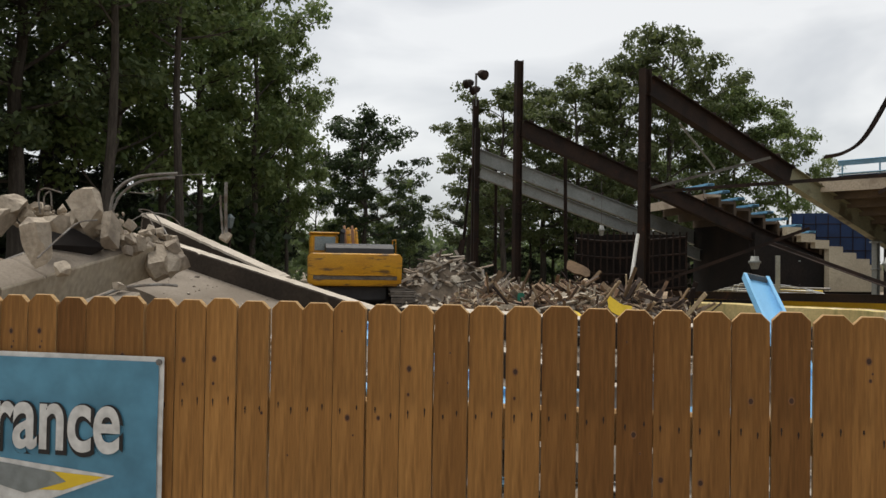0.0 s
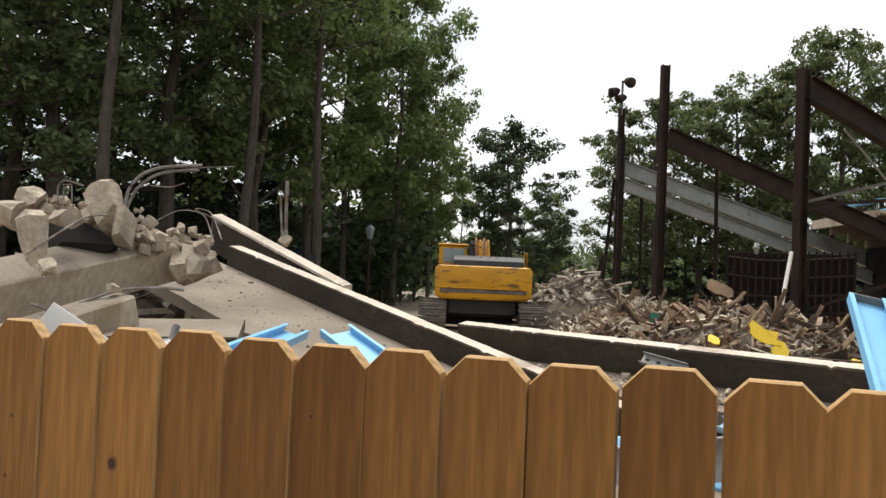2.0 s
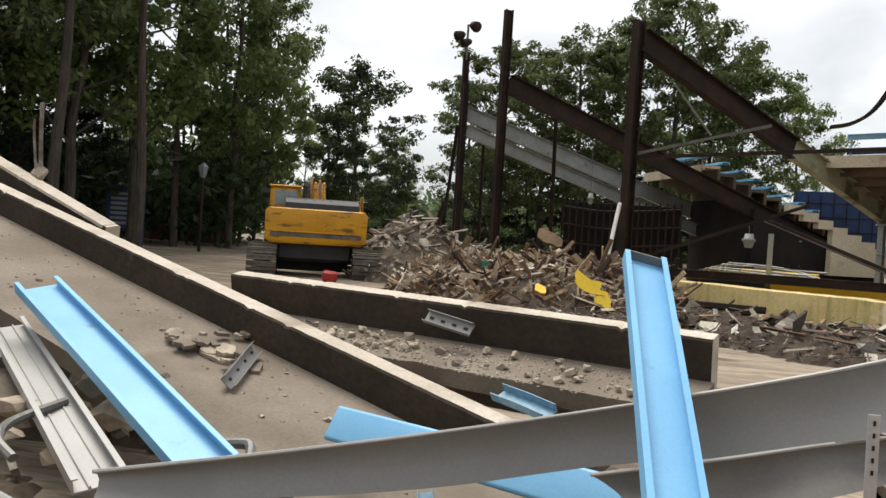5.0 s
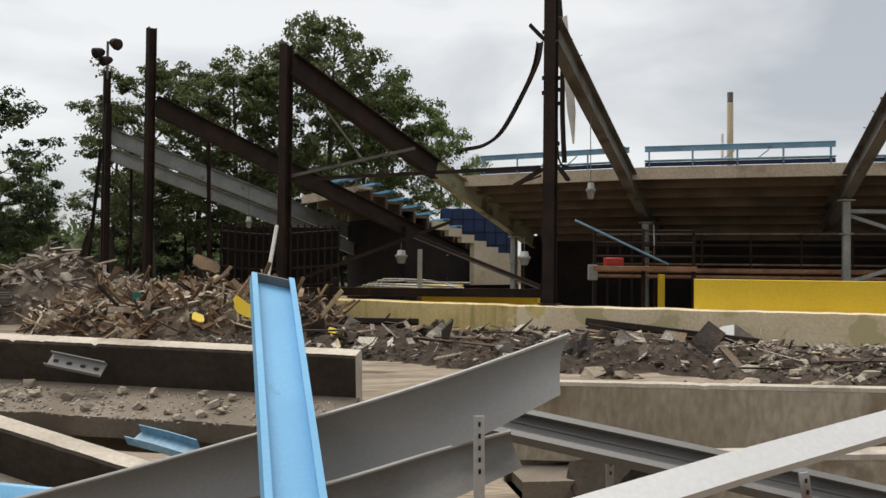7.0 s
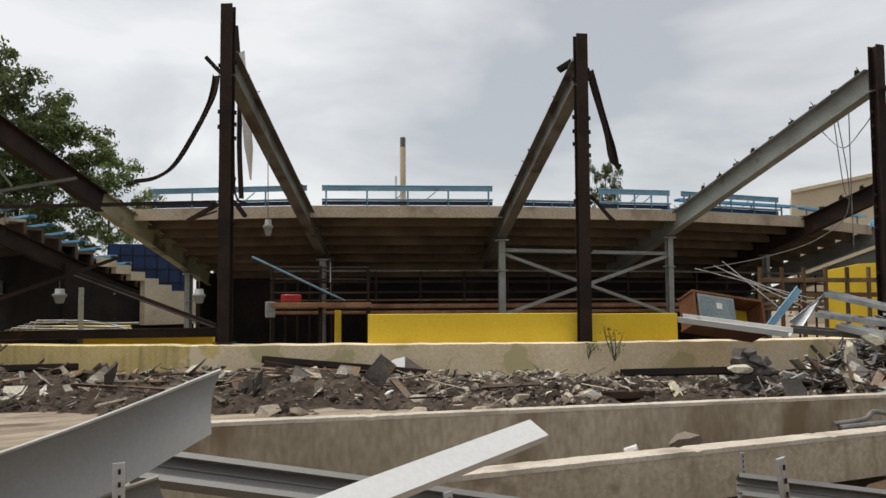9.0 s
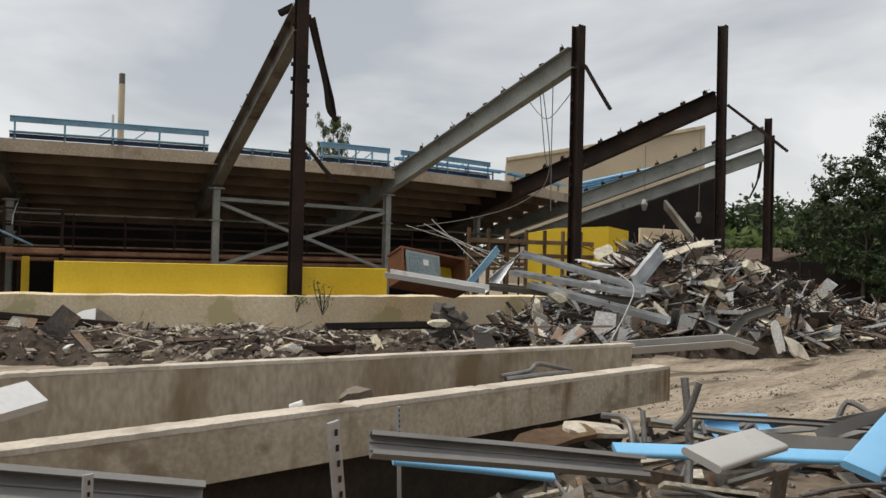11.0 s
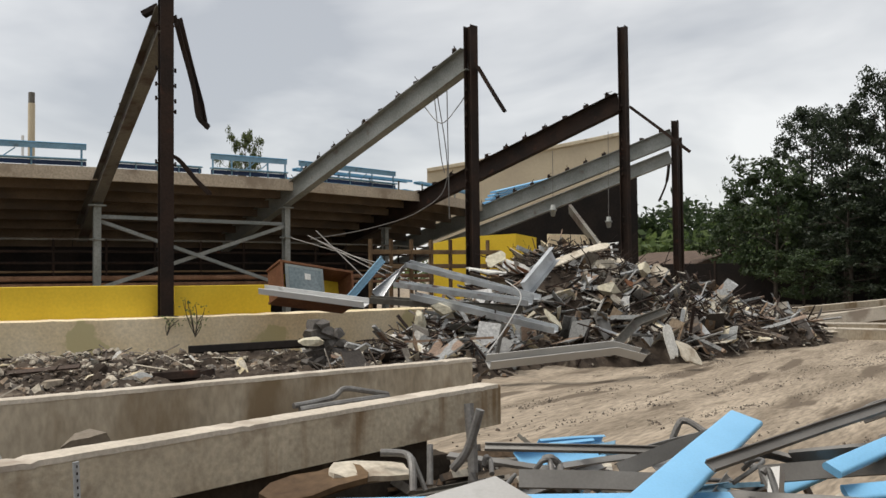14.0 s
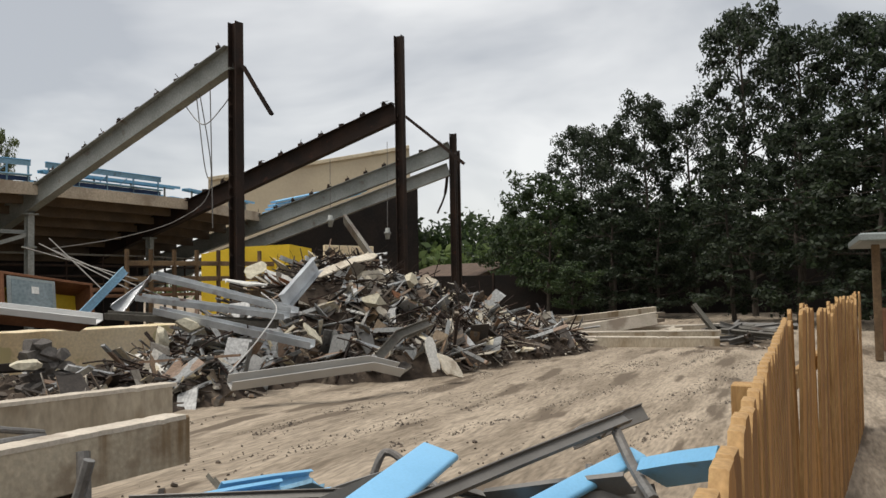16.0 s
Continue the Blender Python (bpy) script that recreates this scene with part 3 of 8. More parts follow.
def build_banner():
    y = -0.018
    x1, top = -0.766, 1.352
    b = thing("entrance_banner", (x1 - 0.4, y, 1.0), "blue vinyl banner with white lettering, eyeleted to the fence", "banner")
    bm = bmesh.new()
    n = 24
    for (xa, za, xb, zb, dy, mi) in ((-0.86, -0.62, 0.0, 0.0, 0.0, 0), (-0.84, -0.60, -0.014, -0.014, -0.004, 1)):
        g = [[bm.verts.new((x1 + xa + (xb - xa) * i / n, y + dy - 0.0012 * math.sin(i * 0.8 + j * 0.5), top + za + (zb - za) * j / n)) for i in range(n + 1)] for j in range(n + 1)]
        for j in range(n):
            for i in range(n):
                bm.faces.new((g[j][i], g[j][i + 1], g[j + 1][i + 1], g[j + 1][i])).material_index = mi
    part("sheet", bm, [VINYL_WHITE, BANNER], b, smooth=True)
    for mat_, dx, dz, dy, off in ((VINYL_BLACK, 0.004, -0.005, -0.0085, 0.0065), (VINYL_WHITE, 0.0, 0.0, -0.0105, 0.0)):
        cu = bpy.data.curves.new("lettering", "FONT")
        cu.body, cu.size, cu.align_x, cu.offset, cu.extrude = "rance", 0.2, "RIGHT", 0.0038 + off, 0.0005
        cu.materials.append(mat_)
        tmp = new("lettering", cu)
        dg = bpy.context.evaluated_depsgraph_get()
        me = bpy.data.meshes.new_from_object(tmp.evaluated_get(dg))
        bpy.data.objects.remove(tmp)
        me.transform(pose(x1 - 0.122 + dx, y + dy, top - 0.268 + dz, 90, 0, 0) @ Matrix.Diagonal((0.93, 1.32, 1, 1)))
        hang(new("lettering", me), b)
    pts = [((-0.72, -0.285), (-0.14, -0.335), (-0.36, -0.42), (-0.72, -0.44)), ((-0.42, -0.33), (-0.17, -0.34), (-0.30, -0.385), (-0.44, -0.39)), ((-0.56, -0.31), (-0.33, -0.335), (-0.29, -0.36), (-0.42, -0.40), (-0.6, -0.36))]
    for q, m_, dy in zip(pts, (VINYL_WHITE, YELLOW, VINYL_GREY), (-0.0065, -0.0075, -0.0085)):
        bm = bmesh.new()
        bm.faces.new([bm.verts.new((x1 + a, y + dy, top + c)) for a, c in q])
        part("printed_shape", bm, m_, b)
    for xx, zz in ((-0.012, -0.014), (-0.012, -0.6)):
        bm = bmesh.new()
        sweep(bm, disc(0.009, 10), [(x1 + xx, y - 0.006, top + zz), (x1 + xx, y - 0.009, top + zz)], up=(0, 0, 1))
        part("eyelet", bm, TUBE, b)


build_banner()

# ---- grandstand ----
CENTRE = Vector((28.45, 49.23, 0))
COLUMNS = {"a": (-5.95, 36.05), "b": (-3.2, 29.14), "c": (1.18, 23.18), "d": (7.0, 18.42), "e": (13.95, 14.79), "f": (21.36, 12.38), "g": (28.94, 11.63), "h": (36.33, 12.8)}
JOINT = {"a": 7.12, "b": 7.2, "c": 7.38, "d": 7.36, "e": 7.24, "f": 7.5, "g": 7.5, "h": 7.42}
TOPS = {"a": 9.32, "b": 9.33, "c": 7.5, "d": 8.26, "e": 7.71, "f": 7.97, "g": 9.57, "h": 7.7}
FOOT = {"a": 0.0, "b": 0.0, "c": 0.8, "d": 0.84, "e": 0.8, "f": 0.8, "g": 0.3, "h": 0.0}
BAYS = "abcdefgh"
SLOPE = 0.335


def col(k):
    return Vector((*COLUMNS[k], 0))


def inward(k):
    return (CENTRE - col(k)).normalized()


def radial(k, run, z):
    p = col(k) + inward(k) * run
    return Vector((p.x, p.y, z))


def i_beam(bm, p0, p1, w, d, tf=0.022, tw=0.014, up=(0, 0, 1)):
    return sweep(bm, i_section(w, d, tf, tw), [p0, p1], up)


def steel_column(k):
    rng = random.Random(ord(k))
    base = radial(k, 0, FOOT[k])
    u = inward(k)
    s = Vector((-u.y, u.x, 0))
    t = thing("steel_column", base, "burnt black steel I-section column with torn connection clips", "column", "stadium columns")
    part("shaft", sweep(bmesh.new(), i_section(0.26, 0.26, 0.02, 0.014), [base, radial(k, 0, TOPS[k])], up=u), STEEL, t)
    part("base_plate", block(bmesh.new(), Matrix.Translation(base + Vector((0, 0, 0.015))) @ pose(0, 0, 0, 0, 0, math.degrees(math.atan2(u.y, u.x))), (0.42, 0.42, 0.03), 0.004), STEEL, t)
    z = 2.2 + rng.random()
    while z < TOPS[k] - 0.3:
        for sg in (-1, 1):
            if rng.random() < 0.75:
                bm = bmesh.new()
                q = base * 1.0
                q.z = z
                tip = q + s * sg * 0.2 + Vector((0, 0, rng.uniform(-0.03, 0.06)))
                sweep(bm, oblong(0.06, 0.02, 0.003), [q + s * sg * 0.12, tip])
                sweep(bm, oblong(0.02, 0.09, 0.003), [tip - s * sg * 0.03, tip + s * sg * 0.01])
                part("clip", bm, STEEL, t)
        z += rng.choice((0.22, 0.3, 0.9, 1.1))
    return t


for k in BAYS:
    steel_column(k)


def rake_beam(k, mats, run=13.5, drop=0.0, side=0.0, cleats=True, depth=0.62):
    """mats: (material, start, end) along the beam."""
    u = inward(k)
    s = Vector((-u.y, u.x, 0)) * side
    z0 = JOINT[k] - depth / 2 - drop
    names = {STEEL: "blackened", STEEL_GREY: "grey-painted", STEEL_MID: "dull grey", STEEL_OLIVE: "yellowed grey"}
    t = thing("rake_beam", radial(k, 0.14, z0) + s, names[mats[0][0]] + " steel raker beam with seating cleats along its top", "beam", "raker beams")
    up = Vector((0, 0, 1))
    for m, a, b in mats:
        part("girder", i_beam(bmesh.new(), radial(k, a, z0 - SLOPE * a) + s, radial(k, b, z0 - SLOPE * b) + s, 0.3, depth, up=up), m, t)
    if cleats:
        rng = random.Random(ord(k) * 7)
        r = 0.55
        while r < 9.6:
            zc = z0 - SLOPE * r + depth / 2 * 1.055
            bm = bmesh.new()
            q = radial(k, r, zc) + s
            block(bm, Matrix.Translation(q + Vector((0, 0, 0.055))) @ pose(0, 0, 0, 0, rng.uniform(-8, 8), math.degrees(math.atan2(u.y, u.x))), (0.16, 0.14, 0.11), 0.006)
            if rng.random() < 0.7:
                splint(bm, q + Vector((0, 0, 0.16)), rng.uniform(0.15, 0.32), 0.02, 0.012, rng, 1.5)
                shard(bm, q + Vector((rng.uniform(-0.1, 0.1), 0, 0.12)), 0.12, rng)
            part("cleat", bm, STEEL, t)
            r += 0.78
    return t


rake_beam("a", [(STEEL_GREY, 0.1, 14)])
rake_beam("b", [(STEEL, 0.14, 16)])
rake_beam("c", [(STEEL, 0.14, 6.7), (STEEL_OLIVE, 6.7, 13)])
rake_beam("d", [(STEEL_MID, 0.14, 13)])
rake_beam("e", [(STEEL_MID, 0.14, 11.5)])
rake_beam("f", [(STEEL_GREY, 0.14, 13)])
rake_beam("g", [(STEEL, 0.14, 13.5)])
rake_beam("h", [(STEEL_GREY, 0.1, 14)])
rake_beam("a", [(STEEL_GREY, 0.1, 14)], drop=0.9, side=-0.7, cleats=False, depth=0.5)
rake_beam("h", [(STEEL_GREY, 0.1, 14)], drop=0.95, side=0.55, cleats=False, depth=0.5)


def twin_column(k, side, top):
    u = inward(k)
    s = Vector((-u.y, u.x, 0)) * side
    p = radial(k, -0.05, 0) + s
    t = thing("steel_column", p, "slim blackened steel column standing beside a taller one", "column", "stadium columns")
    part("shaft", sweep(bmesh.new(), i_section(0.22, 0.22, 0.018, 0.012), [p, p + Vector((0, 0, top))], up=u), STEEL, t)
    part("base_plate", block(bmesh.new(), Matrix.Translation(p + Vector((0, 0, 0.02))), (0.36, 0.36, 0.04), 0.004), STEEL, t)


twin_column("a", -0.7, 7.9)
twin_column("h", 0.55, 6.9)
twin_column("h", -0.6, 7.1)

# leaning thin members near the end columns
for p0, p1, w in (((-6.6, 35.7, 0), (-6.1, 35.9, 6.2), 0.12), ((-5.0, 36.6, 0), (-5.05, 36.5, 6.6), 0.12), ((-1.6, 33.0, 0), (-1.7, 33.0, 6.4), 0.14), ((-7.0, 34.6, 0), (-6.3, 35.3, 2.9), 0.2)):
    single("steel_post", i_beam(bmesh.new(), p0, p1, w, w, 0.012, 0.01, (1, 0, 0)), STEEL, "thin blackened steel post of the burnt frame", "post", "stadium columns")


def seating_bay(k0, k1, rows=15):
    t = thing("seating_deck", radial(k0, 8.3, 4.82 - 0.4), "stepped precast concrete seating deck, stained and coloured dark for shade underneath", "seating deck", "seating decks")
    for r in range(rows):
        a, b = 8.3 + 0.75 * r, 8.3 + 0.75 * (r + 1) + 0.1
        z = 4.79 - 0.25 * r
        th = 0.11
        g0, g1 = 0.01, 0.01
        def at_(k, run, zz, gap):
            q = radial(k, run, zz)
            other = col(k1 if k == k0 else k0)
            d = (other - col(k)).normalized()
            return q + d * gap
        rings = []
        for k, gap in ((k0, -0.14 if k0 == "c" else 0.01), (k1, 0.01)):
            drop = 0.37 if r == 0 else 0.31
            if r == 0:
                rings.append([at_(k, a, z - drop, gap), at_(k, a + 0.13, z - drop, gap), at_(k, a + 0.15, z - th, gap), at_(k, b, z - th, gap), at_(k, b, z, gap), at_(k, a, z, gap)])
            else:
                rings.append([at_(k, a, z - 0.33, gap), at_(k, a + 0.12, z - 0.33, gap), at_(k, a + 0.14, z - th, gap), at_(k, b, z - th, gap), at_(k, b, z, gap), at_(k, a + 0.12, z, gap), at_(k, a + 0.12, z + 0.16, gap), at_(k, a, z + 0.16, gap)])
        bm = bmesh.new()
        add_poly(bm, rings)
        bmesh.ops.recalc_face_normals(bm, faces=bm.faces)
        # Only the outer row keeps the pale tone; the rest have shade painted in.
        part("tread", bm, DECK_EDGE if r == 0 else DECK_SHADED, t)


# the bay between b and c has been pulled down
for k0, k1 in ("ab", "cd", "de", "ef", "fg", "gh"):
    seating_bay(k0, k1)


def bench(k0, k1, row, f0=0.04, f1=0.96, material=BLUE, high=0.42):
    run, z = 8.55 + 0.75 * row, 4.79 - 0.25 * row
    a, b = radial(k0, run, z), radial(k1, run, z)
    p, q = a.lerp(b, f0), a.lerp(b, f1)
    t = thing("bleacher_bench", p, "blue aluminium bleacher bench on the concrete step", "bench", "bleacher benches")
    part("seat_plank", sweep(bmesh.new(), [(x, -y) for x, y in channel(0.3, 0.09, 0.02)], [p + Vector((0, 0, high)), q + Vector((0, 0, high))]), material, t)
    for i in range(4):
        c = p.lerp(q, (i + 0.3) / 3.7)
        bm = bmesh.new()
        sweep(bm, oblong(0.05, 0.05, 0.004), [c, c + Vector((0, 0, high - 0.02))])
        part("bracket", bm, STEEL_GREY, t)


for row in range(8):
    bench("a", "b", row, 0.04, 1.03)
    bench("f", "g", row)
    bench("g", "h", row)


def edge_rail(k0, k1, f0, f1, both=True):
    a, b = radial(k0, 8.38, 4.79), radial(k1, 8.38, 4.79)
    p, q = a.lerp(b, f0), a.lerp(b, f1)
    t = thing("edge_rail", p, "faded blue aluminium bench back and plank along the deck edge", "railing", "deck edge rails")
    part("low_plank", sweep(bmesh.new(), bull(0.24, 0.05), [p + Vector((0, 0, 0.2)), q + Vector((0, 0, 0.2))]), BLUE_FADED, t)
    part("low_face", sweep(bmesh.new(), oblong(0.02, 0.13, 0.004), [p + Vector((0, 0, 0.09)), q + Vector((0, 0, 0.09))]), BLUE_DEEP, t)
    if both:
        part("top_plank", sweep(bmesh.new(), channel(0.05, 0.15, 0.01), [p + Vector((0, 0, 0.48)), q + Vector((0, 0, 0.48))]), BLUE_FADED, t)
        part("top_cap", sweep(bmesh.new(), oblong(0.1, 0.025, 0.004), [p + Vector((0, 0, 0.645)), q + Vector((0, 0, 0.645))]), BLUE, t)
    for i in range(5):
        c = p.lerp(q, (i + 0.1) / 4.2)
        part("upright", sweep(bmesh.new(), oblong(0.045, 0.045, 0.004), [c, c + Vector((0, 0, 0.5 if both else 0.2))]), BLUE_FADED, t)
    for f in (0.42, 0.6):
        c = p.lerp(q, f)
        d = (q - p).normalized()
        if both:
            part("brace", sweep(bmesh.new(), oblong(0.03, 0.03, 0.003), [c + Vector((0, 0, 0.18)), c + d * 0.35 + Vector((0, 0, 0.46))]), BLUE_FADED, t)


edge_rail("c", "d", 0.1, 0.98)
edge_rail("d", "e", 0.06, 0.95)
edge_rail("e", "f", 0.06, 0.5, False)
edge_rail("e", "f", 0.55, 0.97)
edge_rail("f", "g", 0.05, 0.8)


# supports under the decks
def deck_post(k, run, side=0.0, z0=0.4):
    u = inward(k)
    s = Vector((-u.y, u.x, 0)) * side
    zt = JOINT[k] - 0.66 - SLOPE * run
    p = radial(k, run, z0) + s
    t = thing("deck_post", p, "grey-painted steel post carrying a raker beam", "post", "deck posts")
    part("shaft", sweep(bmesh.new(), i_section(0.2, 0.2, 0.016, 0.012), [p, Vector((p.x, p.y, zt))], up=u), STEEL_GREY, t)
    part("cap_plate", block(bmesh.new(), Matrix.Translation((p.x, p.y, zt - 0.02)), (0.36, 0.36, 0.05), 0.004), STEEL_GREY, t)
    part("splice", block(bmesh.new(), Matrix.Translation((p.x, p.y, zt - 1.0)), (0.3, 0.3, 0.05), 0.004), STEEL_GREY, t)
    return p, zt


for k, run in (("b", 13.0), ("c", 11.6), ("d", 10.4), ("e", 8.5), ("f", 8.75), ("g", 10)):
    deck_post(k, run, z0=0.0)


def strut(name, p0, p1, w, h, m, label, cat="brace", group="steel braces"):
    return single(name, sweep(bmesh.new(), [(-w / 2, -h / 2), (w / 2, -h / 2), (w / 2, -h / 2 + 0.015), (-w / 2 + 0.015, -h / 2 + 0.015), (-w / 2 + 0.015, h / 2), (-w / 2, h / 2)], [p0, p1]), m, label, cat, group)


ep, fp = radial("e", 8.5, 0), radial("f", 8.75, 0)
up3 = Vector((0, 0, 1))
strut("cross_brace", ep + up3 * 3.3, fp + up3 * 1.3, 0.115, 0.115, STEEL_GREY, "grey steel angle brace crossing between two posts")
strut("cross_brace", fp + up3 * 3.3 + inward("f") * 0.02, ep + up3 * 1.3 + inward("e") * 0.2, 0.115, 0.115, STEEL_GREY, "grey steel angle brace crossing between two posts")
strut("tie_beam", ep + up3 * 3.4, fp + up3 * 3.35, 0.115, 0.115, STEEL_GREY, "grey steel tie beam between two posts")

# rear concourse below the deck
RUNS = {k: {"a": 10.6, "b": 19.0}.get(k, 13.6) for k in BAYS}
HIGH = {k: {"a": 3.75, "b": 3.0}.get(k, 2.95) for k in BAYS}
for k0, k1 in zip("abcdefg", "bcdefgh"):
    a, b = radial(k0, 9.6, 0), radial(k1, 9.6, 0)
    d = (b - a).normalized()
    if k0 not in "ab":
        if k0 == "c":
            a = a.lerp(b, 0.71)
        t = thing("concourse_rail", a, "rusty brown pipe rail in the dark concourse", "railing", "concourse rails")
        for z, r, m in ((1.42, 0.06, RUST), (1.62, 0.08, RUST), (1.82, 0.03, TIMBER), (2.08, 0.04, STEEL), (2.42, 0.04, STEEL), (2.78, 0.035, STEEL_MID)):
            part("pipe", rod(bmesh.new(), [a + up3 * z, b + up3 * z], r, 8), m, t)
        for i in range(4):
            c = a.lerp(b, (i + 0.3) / 4)
            part("upright", sweep(bmesh.new(), oblong(0.06, 0.06, 0.004), [c, c + up3 * 2.8]), STEEL, t)
    # Dark walls added to close off the view and give the void its shade.
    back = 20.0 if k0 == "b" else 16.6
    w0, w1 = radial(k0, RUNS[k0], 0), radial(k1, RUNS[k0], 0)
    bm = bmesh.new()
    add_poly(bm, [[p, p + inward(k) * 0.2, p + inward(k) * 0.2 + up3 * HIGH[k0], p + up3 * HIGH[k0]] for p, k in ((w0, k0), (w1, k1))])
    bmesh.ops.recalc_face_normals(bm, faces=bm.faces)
    single("wall_concourse", bm, DARK_WALL, "near-black wall standing for the shaded concourse below the seats", "wall", kind="structure")
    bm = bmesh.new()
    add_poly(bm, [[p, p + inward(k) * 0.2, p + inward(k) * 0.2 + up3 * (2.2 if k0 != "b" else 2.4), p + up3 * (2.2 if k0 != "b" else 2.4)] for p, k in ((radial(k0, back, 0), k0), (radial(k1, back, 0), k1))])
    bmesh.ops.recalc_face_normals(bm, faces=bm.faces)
    single("wall_concourse", bm, DARK_WALL, "added dark backing wall for the shade below the seats", "wall", kind="structure")

# Two near-black side walls, also put in as shade under the seats.
bm = bmesh.new()
side = (col("b") - col("c")).normalized() * 0.2
add_poly(bm, [[radial("c", r, 0), radial("c", r, 2.9 - 0.33 * max(0.0, r - 13.6)), radial("c", r, 2.9 - 0.33 * max(0.0, r - 13.6)) + side, radial("c", r, 0) + side] for r in (12.4, 13.6, 16.3, 18.9)])
bmesh.ops.recalc_face_normals(bm, faces=bm.faces)
single("wall_concourse", bm, DARK_WALL, "dark side wall standing for the shade below the seats", "wall", kind="structure")

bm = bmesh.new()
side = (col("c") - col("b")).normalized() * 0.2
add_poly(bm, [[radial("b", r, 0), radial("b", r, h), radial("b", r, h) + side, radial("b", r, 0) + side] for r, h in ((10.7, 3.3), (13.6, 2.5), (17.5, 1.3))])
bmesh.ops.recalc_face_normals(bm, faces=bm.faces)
single("wall_concourse", bm, DARK_WALL, "dark side wall standing for the shade below the seats", "wall", kind="structure")

# ---- retaining wall under the columns ----
rng = random.Random(11)
for k0, k1 in zip("bcde", "cdef"):
    a, b = col(k0), col(k1)
    ua, ub = inward(k0), inward(k1)
    n = 26
    f_lo = 0.45 if k0 == "b" else 0.0
    f_hi = 1.0 if k0 != "e" else 0.93
    rings = []
    for i in range(n + 1):
        f = f_lo + (f_hi - f_lo) * i / n
        p, u = a.lerp(b, f), ua.lerp(ub, f).normalized()
        z = 0.82 + rng.uniform(-0.012, 0.008) 
        rings.append([p - u * 0.32, p - u * 0.32 + up3 * (z - 0.02), p - u * 0.29 + up3 * z, p + u * 0.3 + up3 * z, p + u * 0.3])
    bm = bmesh.new()
    add_poly(bm, rings)
    bmesh.ops.recalc_face_normals(bm, faces=bm.faces)
    single("wall_retaining", bm, CREAM_OLD if k0 in "bc" else CREAM, "low cream-painted concrete wall, peeling and mossy", "wall", kind="structure")

# yellow parapet panels behind the wall
def yellow_panel(p, q, z0, z1, name="yellow_parapet"):
    p, q = Vector((p[0], p[1], 0)), Vector((q[0], q[1], 0))
    d = (q - p).normalized()
    s = Vector((-d.y, d.x, 0)) * 0.08
    bm = bmesh.new()
    sweep(bm, oblong(0.16, z1 - z0, 0.01), [p + up3 * (z0 + z1) / 2, q + up3 * (z0 + z1) / 2])
    return single(name, bm, YELLOW, "bright yellow painted parapet panel on the concrete wall", "parapet", "yellow parapets")


yellow_panel((9.83, 17.22, 0.85), (14.06, 15.02, 0.87), 0.8, 1.45)
yellow_panel((14.25, 14.95, 0.87), (16.25, 14.30, 0.82), 0.8, 1.43)
yellow_panel((4.61, 21.15, 0.92), (6.99, 19.20, 0.92), 0.8, 1.0)
single("yellow_ledge", sweep(bmesh.new(), oblong(0.9, 0.1, 0.02), [(1.38, 24.05, 0.88), (6.90, 19.53, 1.05)]), YELLOW, "yellow-edged concrete ledge on the wall", "ledge")
single("steel_tie", sweep(bmesh.new(), i_section(0.16, 0.2, 0.015, 0.012), [(1.23, 23.39, 0.97), (6.99, 18.69, 1.08)]), STEEL, "blackened steel beam lying along the wall top", "beam")
for i in range(5):
    single("conduit_pipe", rod(bmesh.new(), [((3.31, 24.02, 1.20)[0] + 0.3 * i, (3.31, 24.02, 1.20)[1] - 0.16 * i, 0.95 + 0.07 * i), ((5.26, 22.42, 1.25)[0] + 0.2 * i, (5.26, 22.42, 1.25)[1], 0.95 + 0.07 * i)], 0.03, 6), YELLOW if i % 2 else TUBE, "bundled conduit pipe lying on the wall", "pipe", "conduit pipes")

# braces and bars between columns c and d
for p, q, w, m in (((1.30, 23.09, 3.91), (6.80, 18.58, 3.90), 0.09, STEEL), ((1.29, 23.47, 4.04), (4.70, 23.53, 4.93), 0.08, STEEL_MID), ((1.45, 23.60, 1.23), (5.72, 23.34, 2.91), 0.09, STEEL), ((4.74, 24.14, 2.52), (6.88, 18.78, 1.22), 0.1, STEEL),
                   ((2.25, 24.48, 6.13), (3.39, 25.57, 4.89), 0.07, STEEL_GREY), ((6.85, 18.54, 3.85), (6.46, 19.50, 3.55), 0.08, STEEL)):
    strut("steel_brace", p, q, w, w, m, "thin bent steel angle brace between the columns")
single("timber_pole", rod(bmesh.new(), [(0.81, 21.67, 1.34), (1.00, 22.48, 2.66)], 0.05, 6), PAPER, "pale pole leaning on a steel column", "pole")

# torn pieces hanging from columns
def torn_strap(pts, w, m, label):
    single("torn_strap", sweep(bmesh.new(), channel(w, w * 0.5, 0.012), smooth_path(pts, 7)), m, label, "steel strap", "torn straps")


torn_strap([(7.94, 22.44, 7.75), (7.77, 22.28, 7.01), (7.32, 22.20, 6.05), (6.81, 22.13, 5.19), (6.33, 22.13, 4.82), (5.83, 22.14, 4.70)], 0.17, STEEL, "bent black steel strap curling away from a column")
torn_strap([(7.55, 22.24, 8.13), (7.80, 22.17, 7.86), (8.05, 22.10, 7.61)], 0.16, STEEL, "short torn steel bracket on a column")
torn_strap([(8.28, 21.92, 9.03), (8.39, 21.88, 7.45), (8.40, 21.88, 5.80), (8.46, 21.86, 4.44)], 0.12, STEEL, "torn steel strap hanging down a column")
torn_strap([(8.16, 21.96, 7.59), (8.23, 21.94, 5.94), (8.29, 21.92, 4.54), (8.57, 21.83, 4.29)], 0.1, STEEL, "torn steel strap hanging down a column")
